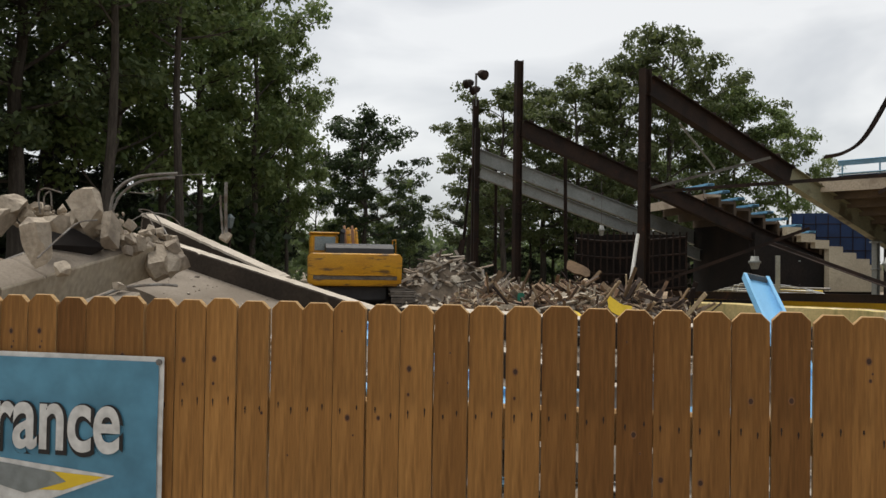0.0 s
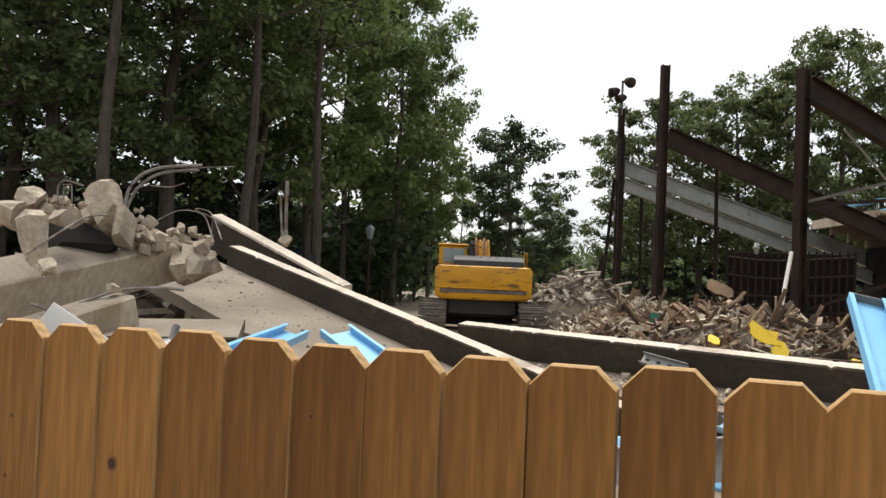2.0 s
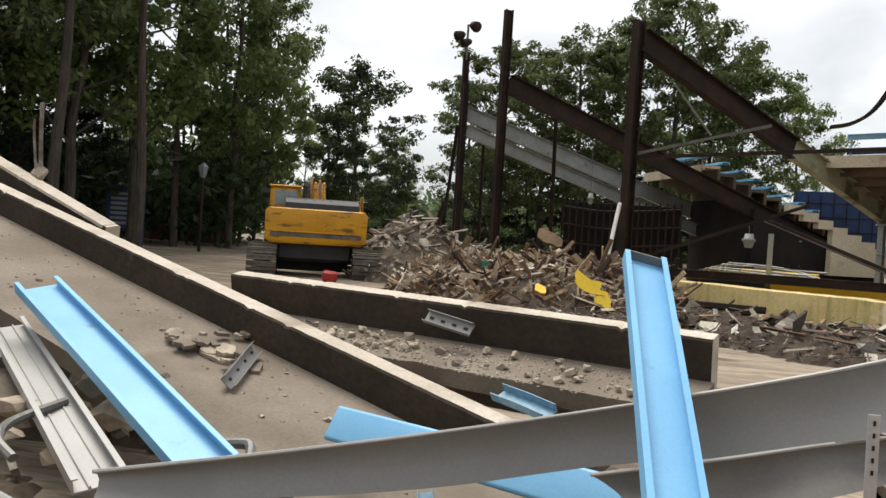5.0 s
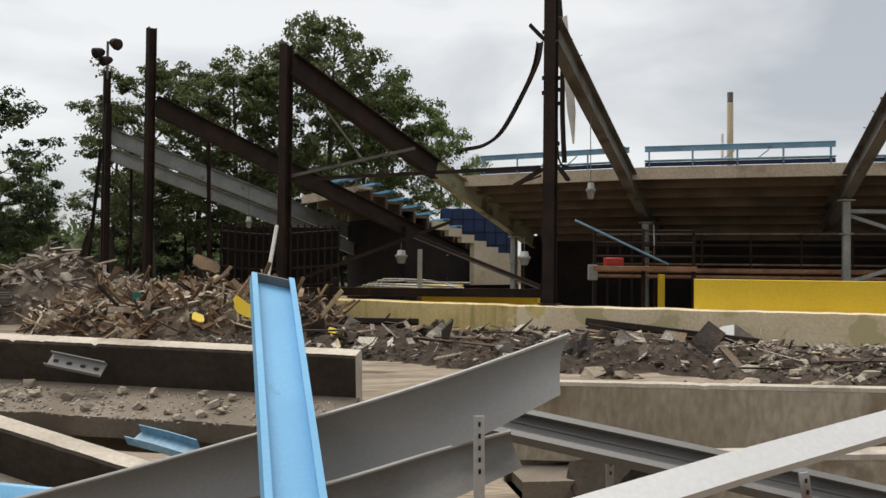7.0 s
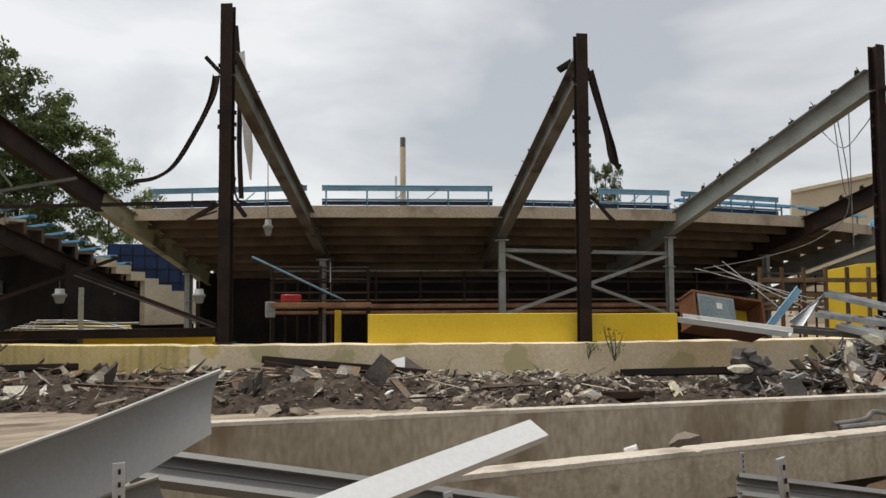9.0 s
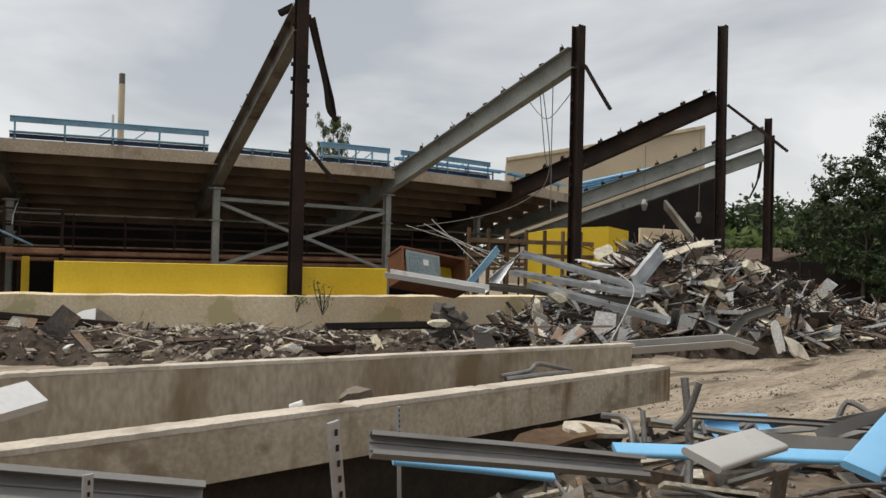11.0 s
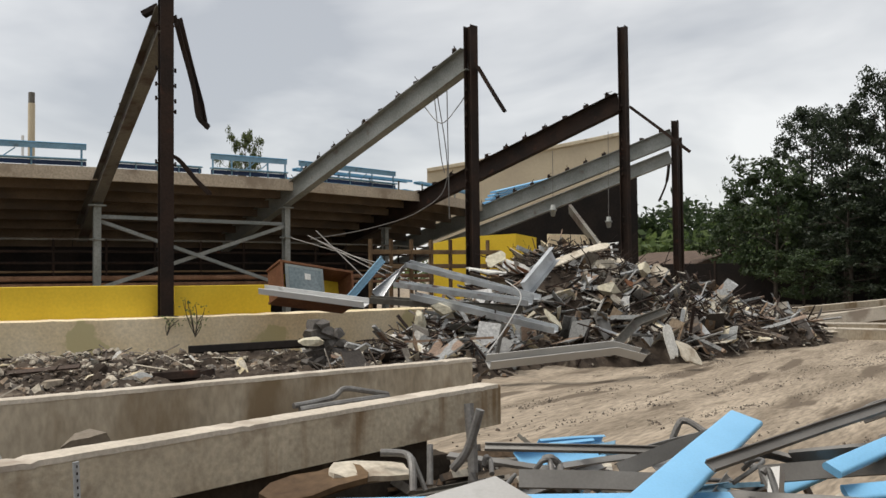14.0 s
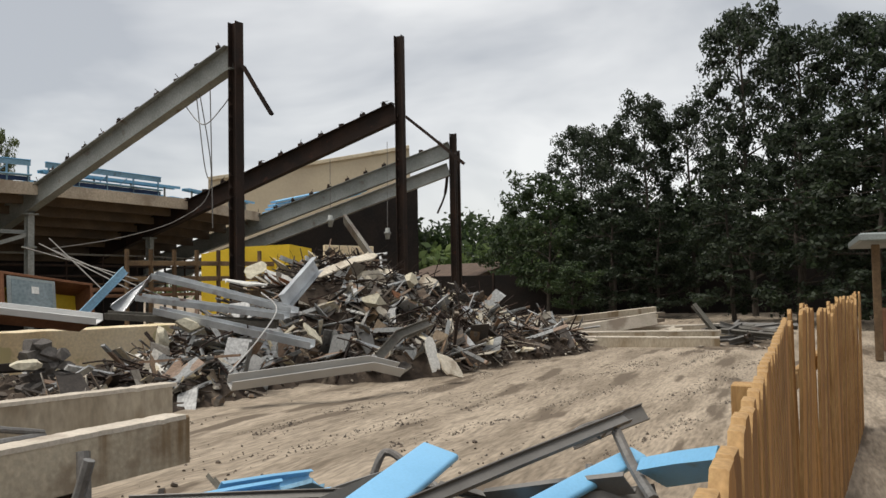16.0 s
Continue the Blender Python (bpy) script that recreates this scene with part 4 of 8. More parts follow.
torn_strap([(8.11, 21.97, 4.43), (8.30, 21.81, 4.21), (8.46, 21.65, 3.93)], 0.16, STEEL, "short torn steel bracket on a column")
torn_strap([(7.88, 22.04, 4.08), (7.28, 22.21, 3.85)], 0.08, STEEL, "short torn steel bracket on a column")
torn_strap([(14.30, 14.96, 6.99), (14.37, 14.76, 6.23), (14.48, 14.53, 5.30), (14.50, 14.38, 4.76), (14.59, 14.29, 4.63)], 0.2, STEEL, "folded steel strap hanging from a column top")
torn_strap([(14.06, 15.17, 4.13), (14.25, 14.87, 4.02), (14.46, 14.55, 3.58), (14.61, 14.27, 3.27)], 0.14, STEEL, "bent steel bracket sticking out of a column")
torn_strap([(14.00, 15.60, 7.06), (14.19, 15.32, 7.23)], 0.2, STEEL, "short torn steel bracket on a column")
torn_strap([(21.34, 12.20, 6.88), (21.44, 11.86, 6.26), (21.53, 11.52, 5.67)], 0.16, STEEL, "bent steel bracket sticking out of a column")
torn_strap([(28.87, 11.42, 6.89), (29.03, 10.51, 6.11), (29.16, 9.60, 5.31)], 0.18, STEEL, "long steel bracket bent away from a column")
torn_strap([(36.22, 12.98, 6.14), (36.17, 13.10, 5.21), (36.06, 13.39, 4.47)], 0.14, STEEL, "torn steel strap hanging beside a column")
# torn white sheet on column d
bm = bmesh.new()
sheet = [((8.30, 21.81, 8.25), (8.45, 21.76, 8.34)), ((8.35, 21.79, 7.43), (8.53, 21.74, 7.44)), ((8.41, 21.77, 6.53), (8.62, 21.71, 6.54)), ((8.48, 21.75, 5.79), (8.68, 21.69, 5.77)), ((8.56, 21.73, 5.35), (8.66, 21.69, 5.20)), ((8.62, 21.71, 4.93), (8.65, 21.70, 4.92))]
add_poly(bm, [[Vector(a), Vector(b), Vector(b) + Vector((0.02, 0.02, 0)), Vector(a) + Vector((0.02, 0.02, 0))] for a, b in sheet])
single("torn_sheet", bm, PAPER, "torn off-white sheet hanging from a column", "sheet")


# pendant lamps and loose cables
def pendant(top, bottom, r=0.13):
    b = Vector(bottom)
    t = thing("pendant_lamp", b, "grey industrial pendant lamp on a long cable", "lamp", "pendant lamps")
    part("cable", rod(bmesh.new(), [top, b + up3 * 0.3], 0.012, 5), TUBE, t)
    bm = bmesh.new()
    prof = [(0.0, 0.34), (r * 0.6, 0.34), (r * 0.7, 0.2), (r, 0.18), (r, 0.12), (r * 0.8, 0.1), (r * 0.6, -0.05), (r * 0.5, -0.08)]
    add_poly(bm, [[b + Vector((max(q, 0.01) * math.cos(a), max(q, 0.01) * math.sin(a), z)) for a in [2 * math.pi * i / 12 for i in range(12)]] for q, z in prof])
    part("housing", bm, STEEL_GREY, t, smooth=True)


pendant((8.91, 21.16, 5.70), (8.95, 21.21, 3.52))
pendant((30.78, 15.28, 6.11), (30.77, 15.29, 3.79))
pendant((33.48, 14.35, 7.07), (33.46, 14.38, 3.45))
pendant((-0.24, 33.14, 5.25), (-0.21, 33.14, 3.13))
pendant((4.78, 26.96, 2.40), (4.79, 26.96, 1.83), 0.2)
pendant((8.31, 25.23, 2.58), (8.31, 25.23, 1.81), 0.2)
for pts in ([(21.61, 13.66, 6.50), (22.29, 13.85, 4.24), (21.84, 14.46, 3.37), (20.96, 15.57, 2.89), (19.93, 16.73, 2.62)], [(21.70, 14.16, 6.18), (21.40, 13.37, 5.59), (21.66, 12.99, 6.05), (21.64, 12.66, 6.42)], [(21.53, 13.27, 6.47), (21.90, 13.52, 4.66), (21.91, 13.51, 3.10)], [(21.63, 13.77, 6.44), (21.79, 13.68, 4.81), (21.85, 13.60, 4.34)], [(32.68, 71.19, 7.58), (11.50, 23.06, 2.81), (11.50, 23.06, 1.99)]):
    single("hanging_cable", rod(bmesh.new(), pts, 0.014, 5), TUBE, "loose grey cable hanging from the steel frame", "cable", "hanging cables")

# floodlights on the tall end column
def floodlights():
    base = radial("a", 0, TOPS["a"] - 0.3)
    t = thing("floodlight_pole", base, "short pole with two dark floodlights on a column top", "floodlight")
    part("pole", rod(bmesh.new(), [base, base + up3 * 1.5], 0.05, 8), TUBE, t)
    for dx, dz, r in ((0.25, 1.45, 0.24), (-0.3, 1.05, 0.22), (0.0, 0.75, 0.2)):
        bm = bmesh.new()
        c = base + Vector((dx, 0, dz))
        d = Vector((0.5 if dx > 0 else -0.6, -0.5, -0.3)).normalized()
        a, s, u = frame_of(c, c + d)
        add_poly(bm, [[c + a * q + s * rr * math.cos(2 * math.pi * i / 10) + u * rr * math.sin(2 * math.pi * i / 10) for i in range(10)] for q, rr in ((-0.22, 0.05), (-0.15, r * 0.6), (0.0, r * 0.85), (0.2, r), (0.24, r))])
        part("lamp_head", bm, STEEL, t, smooth=True)


floodlights()


# ---- trees ----
def leaf_cloud(centres, per, sigma, size, seed, flat=0.75):
    g = np.random.RandomState(seed)
    c = np.repeat(np.array(centres), per, axis=0)
    n = len(c)
    p = c + g.normal(0, 1, (n, 3)) * np.array((sigma, sigma, sigma * flat))
    d1 = g.normal(0, 1, (n, 3))
    d1 /= np.linalg.norm(d1, axis=1)[:, None]
    d2 = np.cross(d1, g.normal(0, 1, (n, 3)))
    d2 /= np.linalg.norm(d2, axis=1)[:, None]
    s = size * g.uniform(0.6, 1.3, (n, 1))
    v = np.stack([p - d1 * s, p - d2 * s * 0.5 + d1 * s * 0.1, p + d1 * s, p + d2 * s * 0.5 + d1 * s * 0.1], 1).reshape(-1, 3)
    return v, np.arange(4 * n).reshape(n, 4)


def leaf_pads(centres, radius, per, size, seed, flat=0.62):
    """Tufts of leaves: most sit on the upper skin of a tuft and face outwards and up."""
    g = np.random.RandomState(seed)
    c = np.array(centres)
    r = radius * g.uniform(0.55, 1.4, (len(c), 1))
    c, r = np.repeat(c, per, axis=0), np.repeat(r, per, axis=0)
    n = len(c)
    d = g.normal(0, 1, (n, 3)) + np.array((0, 0, 0.45))
    d /= np.linalg.norm(d, axis=1)[:, None]
    p = c + d * r * g.uniform(0.35, 1.12, (n, 1)) * np.array((1, 1, flat))
    face = d * 0.7 + np.array((0, 0, 0.4)) + g.normal(0, 0.5, (n, 3))
    a = np.cross(face, g.normal(0, 1, (n, 3)))
    a /= np.linalg.norm(a, axis=1)[:, None]
    b = np.cross(face / np.linalg.norm(face, axis=1)[:, None], a)
    s = size * g.uniform(0.6, 1.35, (n, 1))
    v = np.stack([p - a * s, p - b * s * 0.52 + a * s * 0.15, p + a * s, p + b * s * 0.52 + a * s * 0.15], 1).reshape(-1, 3)
    return v, np.arange(4 * n).reshape(n, 4)


def leaf_mesh(name, v, f, m):
    me = bpy.data.meshes.new(name)
    me.from_pydata(v.tolist(), [], f.tolist())
    me.materials.append(m)
    return me


def tree_kind(seed, height, spread, bare, leaf, limbs=16, per=42, sigma=0.62, size=0.2, trunk=0.3, droop=0.0, category="tree", label=""):
    rng = random.Random(seed)
    t = thing("tree", (0, 0, 0), label, category)
    bm = bmesh.new()
    path = [Vector((0, 0, -0.2))]
    lean = Vector((rng.uniform(-0.05, 0.05), rng.uniform(-0.05, 0.05), 0))
    for i in range(1, 8):
        path.append(Vector((lean.x * i * height / 8 + rng.uniform(-0.12, 0.12), lean.y * i * height / 8 + rng.uniform(-0.12, 0.12), height * 0.92 * i / 7)))

    def tapered(pts, r0, r1, k=7):
        pts = smooth_path(pts, 3)
        rings = []
        for i, p in enumerate(pts):
            a, s, u = frame_of(pts[max(i - 1, 0)], pts[min(i + 1, len(pts) - 1)], (0.3, 1, 0.1))
            r = r0 + (r1 - r0) * i / (len(pts) - 1)
            rings.append([p + s * r * math.cos(2 * math.pi * j / k) + u * r * math.sin(2 * math.pi * j / k) for j in range(k)])
        add_poly(bm, rings)

    tapered(path, trunk, trunk * 0.18, 9)
    tips = []
    for i in range(limbs):
        f = bare + (0.96 - bare) * (i + rng.random()) / limbs
        k = min(int(f * 7 / 0.98), 6)
        p = path[k].lerp(path[k + 1], (f * 7 / 0.98) % 1.0)
        az = i * 2.4 + rng.uniform(-0.5, 0.5)
        shape = math.sin(math.pi * min(1.0, 0.22 + 0.72 * (f - bare) / (1 - bare))) ** 0.7
        ln = spread * shape * rng.uniform(0.65, 1.15)
        el = rng.uniform(0.15, 0.75) - droop
        d = Vector((math.cos(az) * math.cos(el), math.sin(az) * math.cos(el), math.sin(el)))
        mid = p + d * ln * 0.5 + Vector((0, 0, rng.uniform(-0.2, 0.3)))
        end = p + d * ln + Vector((rng.uniform(-0.4, 0.4), rng.uniform(-0.4, 0.4), rng.uniform(-0.2, 0.5)))
        tapered([p, mid, end], trunk * 0.3 * (1.1 - f * 0.6), 0.02, 5)
        tips += [end, mid.lerp(end, 0.45)]
        for j in range(5):
            q = p.lerp(mid, rng.uniform(0.5, 1.0)) if j < 3 else mid.lerp(end, rng.uniform(0, 0.9))
            a2 = az + rng.choice((-1, 1)) * rng.uniform(0.5, 1.2)
            e = q + Vector((math.cos(a2), math.sin(a2), rng.uniform(-0.2, 0.6))).normalized() * ln * rng.uniform(0.22, 0.5)
            tapered([q, q.lerp(e, 0.5) + Vector((0, 0, 0.08)), e], trunk * 0.1, 0.012, 4)
            tips += [e] + ([e + Vector((rng.uniform(-0.7, 0.7), rng.uniform(-0.7, 0.7), rng.uniform(0, 0.7)))] if j % 2 else [])
    part("trunk", bm, BARK, t)
    tips += [path[-1] + Vector((rng.uniform(-0.6, 0.6), rng.uniform(-0.6, 0.6), rng.uniform(-0.8, 0.7))) for _ in range(5)]
    v, f = leaf_pads([tuple(p) for p in tips], sigma, per, size, seed)
    hang(new("crown", leaf_mesh("crown", v, f, leaf)), t)
    return t


OAK = tree_kind(1, 18, 4.6, 0.24, LEAF_DARK, 24, 66, 0.72, 0.125, 0.3, label="tall dark green oak with a dense uneven crown")
DEEP = tree_kind(31, 18, 5.6, 0.12, LEAF_PINE, 28, 66, 0.86, 0.165, 0.3, label="dense oak at the site edge, its leaves darkened for shade")
TALL = tree_kind(12, 22, 4.6, 0.46, LEAF, 21, 50, 0.76, 0.135, 0.23, label="tall oak with a long pale bare trunk")
OAK2 = tree_kind(2, 20, 4.8, 0.28, LEAF_DARK, 24, 48, 0.76, 0.135, 0.28, label="tall dark green oak with a long bare trunk")
ASH = tree_kind(3, 16, 4.2, 0.2, LEAF_BRIGHT, 22, 64, 0.68, 0.145, 0.2, label="mid green broadleaf tree with airy gaps")
SPARSE = tree_kind(4, 12, 4.0, 0.2, LEAF_SHADE, 19, 70, 0.58, 0.14, 0.2, label="crooked old tree with thin tufted foliage")
OLIVE = tree_kind(6, 15, 4.6, 0.2, LEAF_OLIVE, 21, 66, 0.68, 0.145, 0.26, label="olive green oak with open branching")
YOUNG = tree_kind(7, 7, 2.4, 0.12, LEAF_SHADE, 14, 46, 0.5, 0.13, 0.12, label="small leafy green young tree")
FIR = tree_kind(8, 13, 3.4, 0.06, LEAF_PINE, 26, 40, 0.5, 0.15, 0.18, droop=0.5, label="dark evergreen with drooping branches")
KINDS = {"tall": (TALL, 22), "deep": (DEEP, 18), "oak": (OAK, 18), "oak2": (OAK2, 20), "ash": (ASH, 16), "sparse": (SPARSE, 12), "olive": (OLIVE, 15), "young": (YOUNG, 7), "fir": (FIR, 13)}
EYE = Vector((1.3, 0.1, 0))
used = set()


def plant(kind, az, dist, height, turn=0.0, wide=1.0):
    ob, h = KINDS[kind]
    a = radians(az)
    s = height / h
    m = Matrix.Translation((EYE.x + math.sin(a) * dist, EYE.y + math.cos(a) * dist, 0)) @ Matrix.Rotation(radians(turn), 4, "Z") @ Matrix.Diagonal((s * wide, s * wide, s, 1))
    if kind in used:
        copy_thing(ob, m @ Matrix.Diagonal((1 / ob.scale.x, 1 / ob.scale.y, 1 / ob.scale.z, 1)))
    else:
        used.add(kind)
        ob.matrix_basis = m


for kind, az, dist, height, turn, wide in (
        ("tall", -45.82, 27, 22, 0, 1.0), ("tall", -31.86, 34, 22, 100, 0.9), ("tall", -36.72, 31, 23, 250, 0.9),
        ("oak", -61, 30, 19, 10, 1.1), ("oak2", -57.5, 36, 22, 70, 1.1), ("oak", -54, 31, 19, 0, 1.1), ("oak2", -51, 37, 22, 40, 1.1), ("oak", -48, 32, 19, 80, 1.1), ("oak2", -44.5, 41, 24, 120, 1.2), ("oak", -41.5, 35, 20, 160, 1.1), ("oak2", -38.5, 43, 24, 200, 1.15),
        ("ash", -36, 38, 20, 240, 1.0), ("ash", -32.2, 42, 21, 320, 0.9), ("ash", -29.6, 46, 20, 20, 0.85), ("ash", -26.9, 50, 17.0, 100, 0.75), ("ash", -24.6, 58, 14.6, 210, 0.7), ("ash", -26.2, 47, 20.5, 130, 0.8), ("ash", -23.8, 50, 15.6, 300, 0.7),
        ("fir", -58, 42, 13, 20, 1.2), ("fir", -52, 46, 13, 110, 1.2), ("fir", -47, 44, 13, 0, 1.2), ("fir", -38, 50, 14, 50, 1.3), ("fir", -33, 52, 9, 90, 1.3), ("fir", -29, 56, 11, 130, 1.2), ("fir", -25.5, 60, 9, 170, 1.2), ("fir", -43, 52, 13, 200, 1.3), ("fir", -40, 40, 8, 200, 1.3), ("fir", -36, 44, 8, 20, 1.3), ("fir", -55, 38, 8, 20, 1.3),
        ("sparse", -18.2, 55, 12.0, 0, 0.95), ("ash", -15.9, 58, 8.6, 140, 0.85), ("ash", -19.4, 58, 10.0, 60, 0.8), ("fir", -18, 60, 7, 30, 1.2), ("fir", -15, 61, 5.4, 80, 1.2), ("fir", -10, 68, 8, 30, 1.3), ("fir", -6.5, 70, 9, 80, 1.3), ("fir", -3, 68, 9, 150, 1.3), ("fir", 0.5, 70, 9, 230, 1.3), ("fir", 3.5, 70, 9, 10, 1.3), ("fir", 7, 70, 8, 310, 1.3), ("ash", -21.4, 62, 9.6, 10, 0.75), ("oak", -14.6, 64, 6.0, 10, 0.8), ("oak", -17.4, 66, 7.6, 200, 0.9),
        ("olive", -11.0, 64, 13.2, 0, 0.9), ("olive", -8.6, 60, 15.2, 70, 0.95), ("olive", -5.8, 66, 16.6, 30, 0.95), ("olive", -3.2, 62, 16.2, 140, 1.0), ("olive", -0.6, 64, 18.6, 210, 0.85), ("olive", 2.2, 64, 20.8, 300, 0.8), ("olive", 4.6, 68, 17.6, 250, 0.85), ("ash", 6.8, 66, 16.0, 50, 0.95), ("ash", 9.8, 64, 13.6, 180, 0.85), ("oak", -1.5, 76, 12, 260, 1.1), ("oak", 4.0, 78, 12, 10, 1.1), ("oak", -9.0, 74, 10, 110, 1.1), ("ash", -5, 72, 11, 0, 1.1), ("ash", 1.5, 72, 12, 90, 1.1),
        ("olive", 42.20, 58.9, 11.6, 30, 0.42),
        ("young", 72.6, 56, 5.6, 0, 1.0), ("young", 74.2, 50, 6.2, 90, 1.0), ("deep", 77.2, 50, 10.2, 40, 0.75), ("deep", 79.2, 46, 9.4, 100, 0.75), ("deep", 81.6, 45, 10.6, 160, 0.7), ("deep", 84.4, 46, 10.4, 220, 0.7), ("deep", 87.6, 44, 14.2, 280, 0.64), ("deep", 90.2, 42, 12.4, 340, 0.72), ("deep", 93.2, 40, 12.0, 30, 0.78), ("deep", 96.5, 38, 11.2, 80, 0.85), ("deep", 100, 36, 11, 130, 0.95), ("fir", 86.5, 38, 6.4, 0, 1.1), ("fir", 90, 36, 7.4, 60, 1.1), ("fir", 82, 42, 5.2, 120, 1.2), ("fir", 94, 33, 7.6, 180, 1.2), ("young", 77, 40, 2.4, 10, 1.5), ("young", 75.4, 46, 6.8, 70, 0.9), ("fir", 79.5, 43, 6.2, 70, 1.2), ("fir", 98, 34, 9, 20, 1.3)):
    plant(kind, az, dist, height, turn, wide)

# distant woods
def woods(name, spans, seed, leaf, size, label):
    rng = random.Random(seed)
    pts = []
    for a0, a1, d0, d1, h, n in spans:
        for _ in range(n):
            a, d = radians(rng.uniform(a0, a1)), rng.uniform(d0, d1)
            top = h * (0.72 + 0.28 * noise.noise(Vector((math.degrees(a) * 0.35, d * 0.02, seed))))
            pts.append((EYE.x + math.sin(a) * d, EYE.y + math.cos(a) * d, rng.uniform(0.2, 1.0) ** 0.8 * top))
    v, f = leaf_cloud(pts, 34, size * 2.6, size, seed)
    tagged(new(name, leaf_mesh(name, v, f, leaf)), label, "woods", kind="stuff")


woods("far_woods", [(-66, -24, 60, 72, 8.5, 700), (-24, 14, 82, 100, 5.6, 520), (12, 66, 120, 130, 4.0, 160)], 21, LEAF_DARK, 0.42, "dark green woods behind the site")
woods("undergrowth", [(-70, -25, 46, 56, 6.0, 620), (63, 78, 80, 96, 9.5, 420), (77, 104, 50, 60, 7.0, 420)], 23, LEAF_SHADE, 0.34, "dark shaded undergrowth between the trunks")
woods("mid_woods", [(-24, 12, 110, 130, 4.6, 200), (64, 76, 74, 84, 5.2, 140)], 22, LEAF, 0.5, "hazy green woods in the distance")

# ---- distant buildings and fences ----
def far_fence():
    pts = [(EYE.x + math.sin(radians(a)) * 48, EYE.y + math.cos(radians(a)) * 48) for a in (66, 72, 78, 84, 90, 96, 102)]
    t = thing("screen_fence", (pts[0][0], pts[0][1], 0), "dark screened fence below the trees", "fence")
    for p, q in zip(pts, pts[1:]):
        part("panel", sweep(bmesh.new(), oblong(0.06, 2.1, 0.01), [(*p, 1.05), (*q, 1.05)]), DARK_WALL, t)
        part("post", block(bmesh.new(), pose(p[0], p[1], 1.1), (0.12, 0.12, 2.25), 0.01), STEEL, t)


far_fence()


def house(name, base, w, d, h, roof_h, turn, wall, roof, label):
    t = thing(name, base, label, "building")
    m = Matrix.Translation(base) @ Matrix.Rotation(radians(turn), 4, "Z")
    part("wall", block(bmesh.new(), m @ pose(0, 0, h / 2), (w, d, h), 0.02), wall, t)
    bm = bmesh.new()
    o = 0.35
    add_poly(bm, [[m @ Vector(p) for p in ((x, -d / 2 - o, h), (x, -d / 2 - o, h + 0.14), (x, 0, h + roof_h), (x, d / 2 + o, h + 0.14), (x, d / 2 + o, h))] for x in (-w / 2 - o, w / 2 + o)])
    bmesh.ops.recalc_face_normals(bm, faces=bm.faces)
    part("roof", bm, roof, t)
    for i in range(2):
        win = part("window", block(bmesh.new(), m @ pose(-w / 4 + i * w / 2, -d / 2 - 0.02, h * 0.55), (w * 0.16, 0.06, h * 0.34), 0.01), WHITE_WALL, t)
        part("pane", block(bmesh.new(), m @ pose(-w / 4 + i * w / 2, -d / 2 - 0.06, h * 0.55), (w * 0.13, 0.02, h * 0.28)), GLASS, win)


house("service_building", ((58.39, 20.45, 0.57)[0], (58.39, 20.45, 0.57)[1], 0), 8, 6, 2.0, 1.1, 60, CREAM, ROOF, "low cream service building with a brown roof")
house("park_shed", ((-30.59, 52.96, 1.04)[0], (-30.59, 52.96, 1.04)[1], 0), 9, 5, 2.4, 1.0, 25, BROWN_BOARD, ROOF, "brown wooden park shed among the trees")
house("park_shed", ((-29.17, 51.84, 0.67)[0], (-29.17, 51.84, 0.67)[1], 0), 10, 5, 2.2, 0.9, 25, BROWN_BOARD, ROOF, "brown wooden park shed among the trees")

# tan arena building far behind the stand
bm = bmesh.new()
rings = []
for i in range(13):
    f = i / 12
    a = radians(52.6 + (65.6 - 52.6) * f)
    zt = 1.6 + 74 * math.tan(radians(7.0 + 2.1 * f))
    p = Vector((EYE.x + 2.0 + math.sin(a) * 74, EYE.y + math.cos(a) * 74, 0))
    n = Vector((math.sin(a), math.cos(a), 0))
    rings.append([p, p + up3 * zt, p + n * 9 + up3 * zt, p + n * 9])
add_poly(bm, rings)
bmesh.ops.recalc_face_normals(bm, faces=bm.faces)
arena = thing("arena_building", rings[0][0], "tan clad arena building with a rising roofline", "building")
part("wall", bm, TAN, arena)
for i in range(12):
    p, q = rings[i][1], rings[i + 1][1]
    part("coping", sweep(bmesh.new(), oblong(0.5, 0.3, 0.02), [p + up3 * 0.1, q + up3 * 0.1]), WHITE_WALL, arena)

# tower far behind the deck
def tower():
    a = radians(28.6)
    d = 140.0
    p = Vector((EYE.x + math.sin(a) * d, EYE.y + math.cos(a) * d, 0))
    zt = 1.6 + d * math.tan(radians(11.2))
    t = thing("ride_tower", p, "slender tan tower with a small dark head", "tower")
    part("mast", sweep(bmesh.new(), oblong(0.85, 0.85, 0.2), [p, p + up3 * (zt - 1.6)], up=(0, 1, 0)), TAN, t)
    part("head", sweep(bmesh.new(), oblong(0.8, 0.8, 0.2), [p + up3 * (zt - 1.6), p + up3 * zt], up=(0, 1, 0)), STEEL_MID, t)
    q = p + Vector((-1.3, 0, 0))
    part("side_mast", sweep(bmesh.new(), oblong(0.35, 0.35, 0.1), [q, q + up3 * (zt - 6.5)], up=(0, 1, 0)), ALU_PALE, t)


tower()


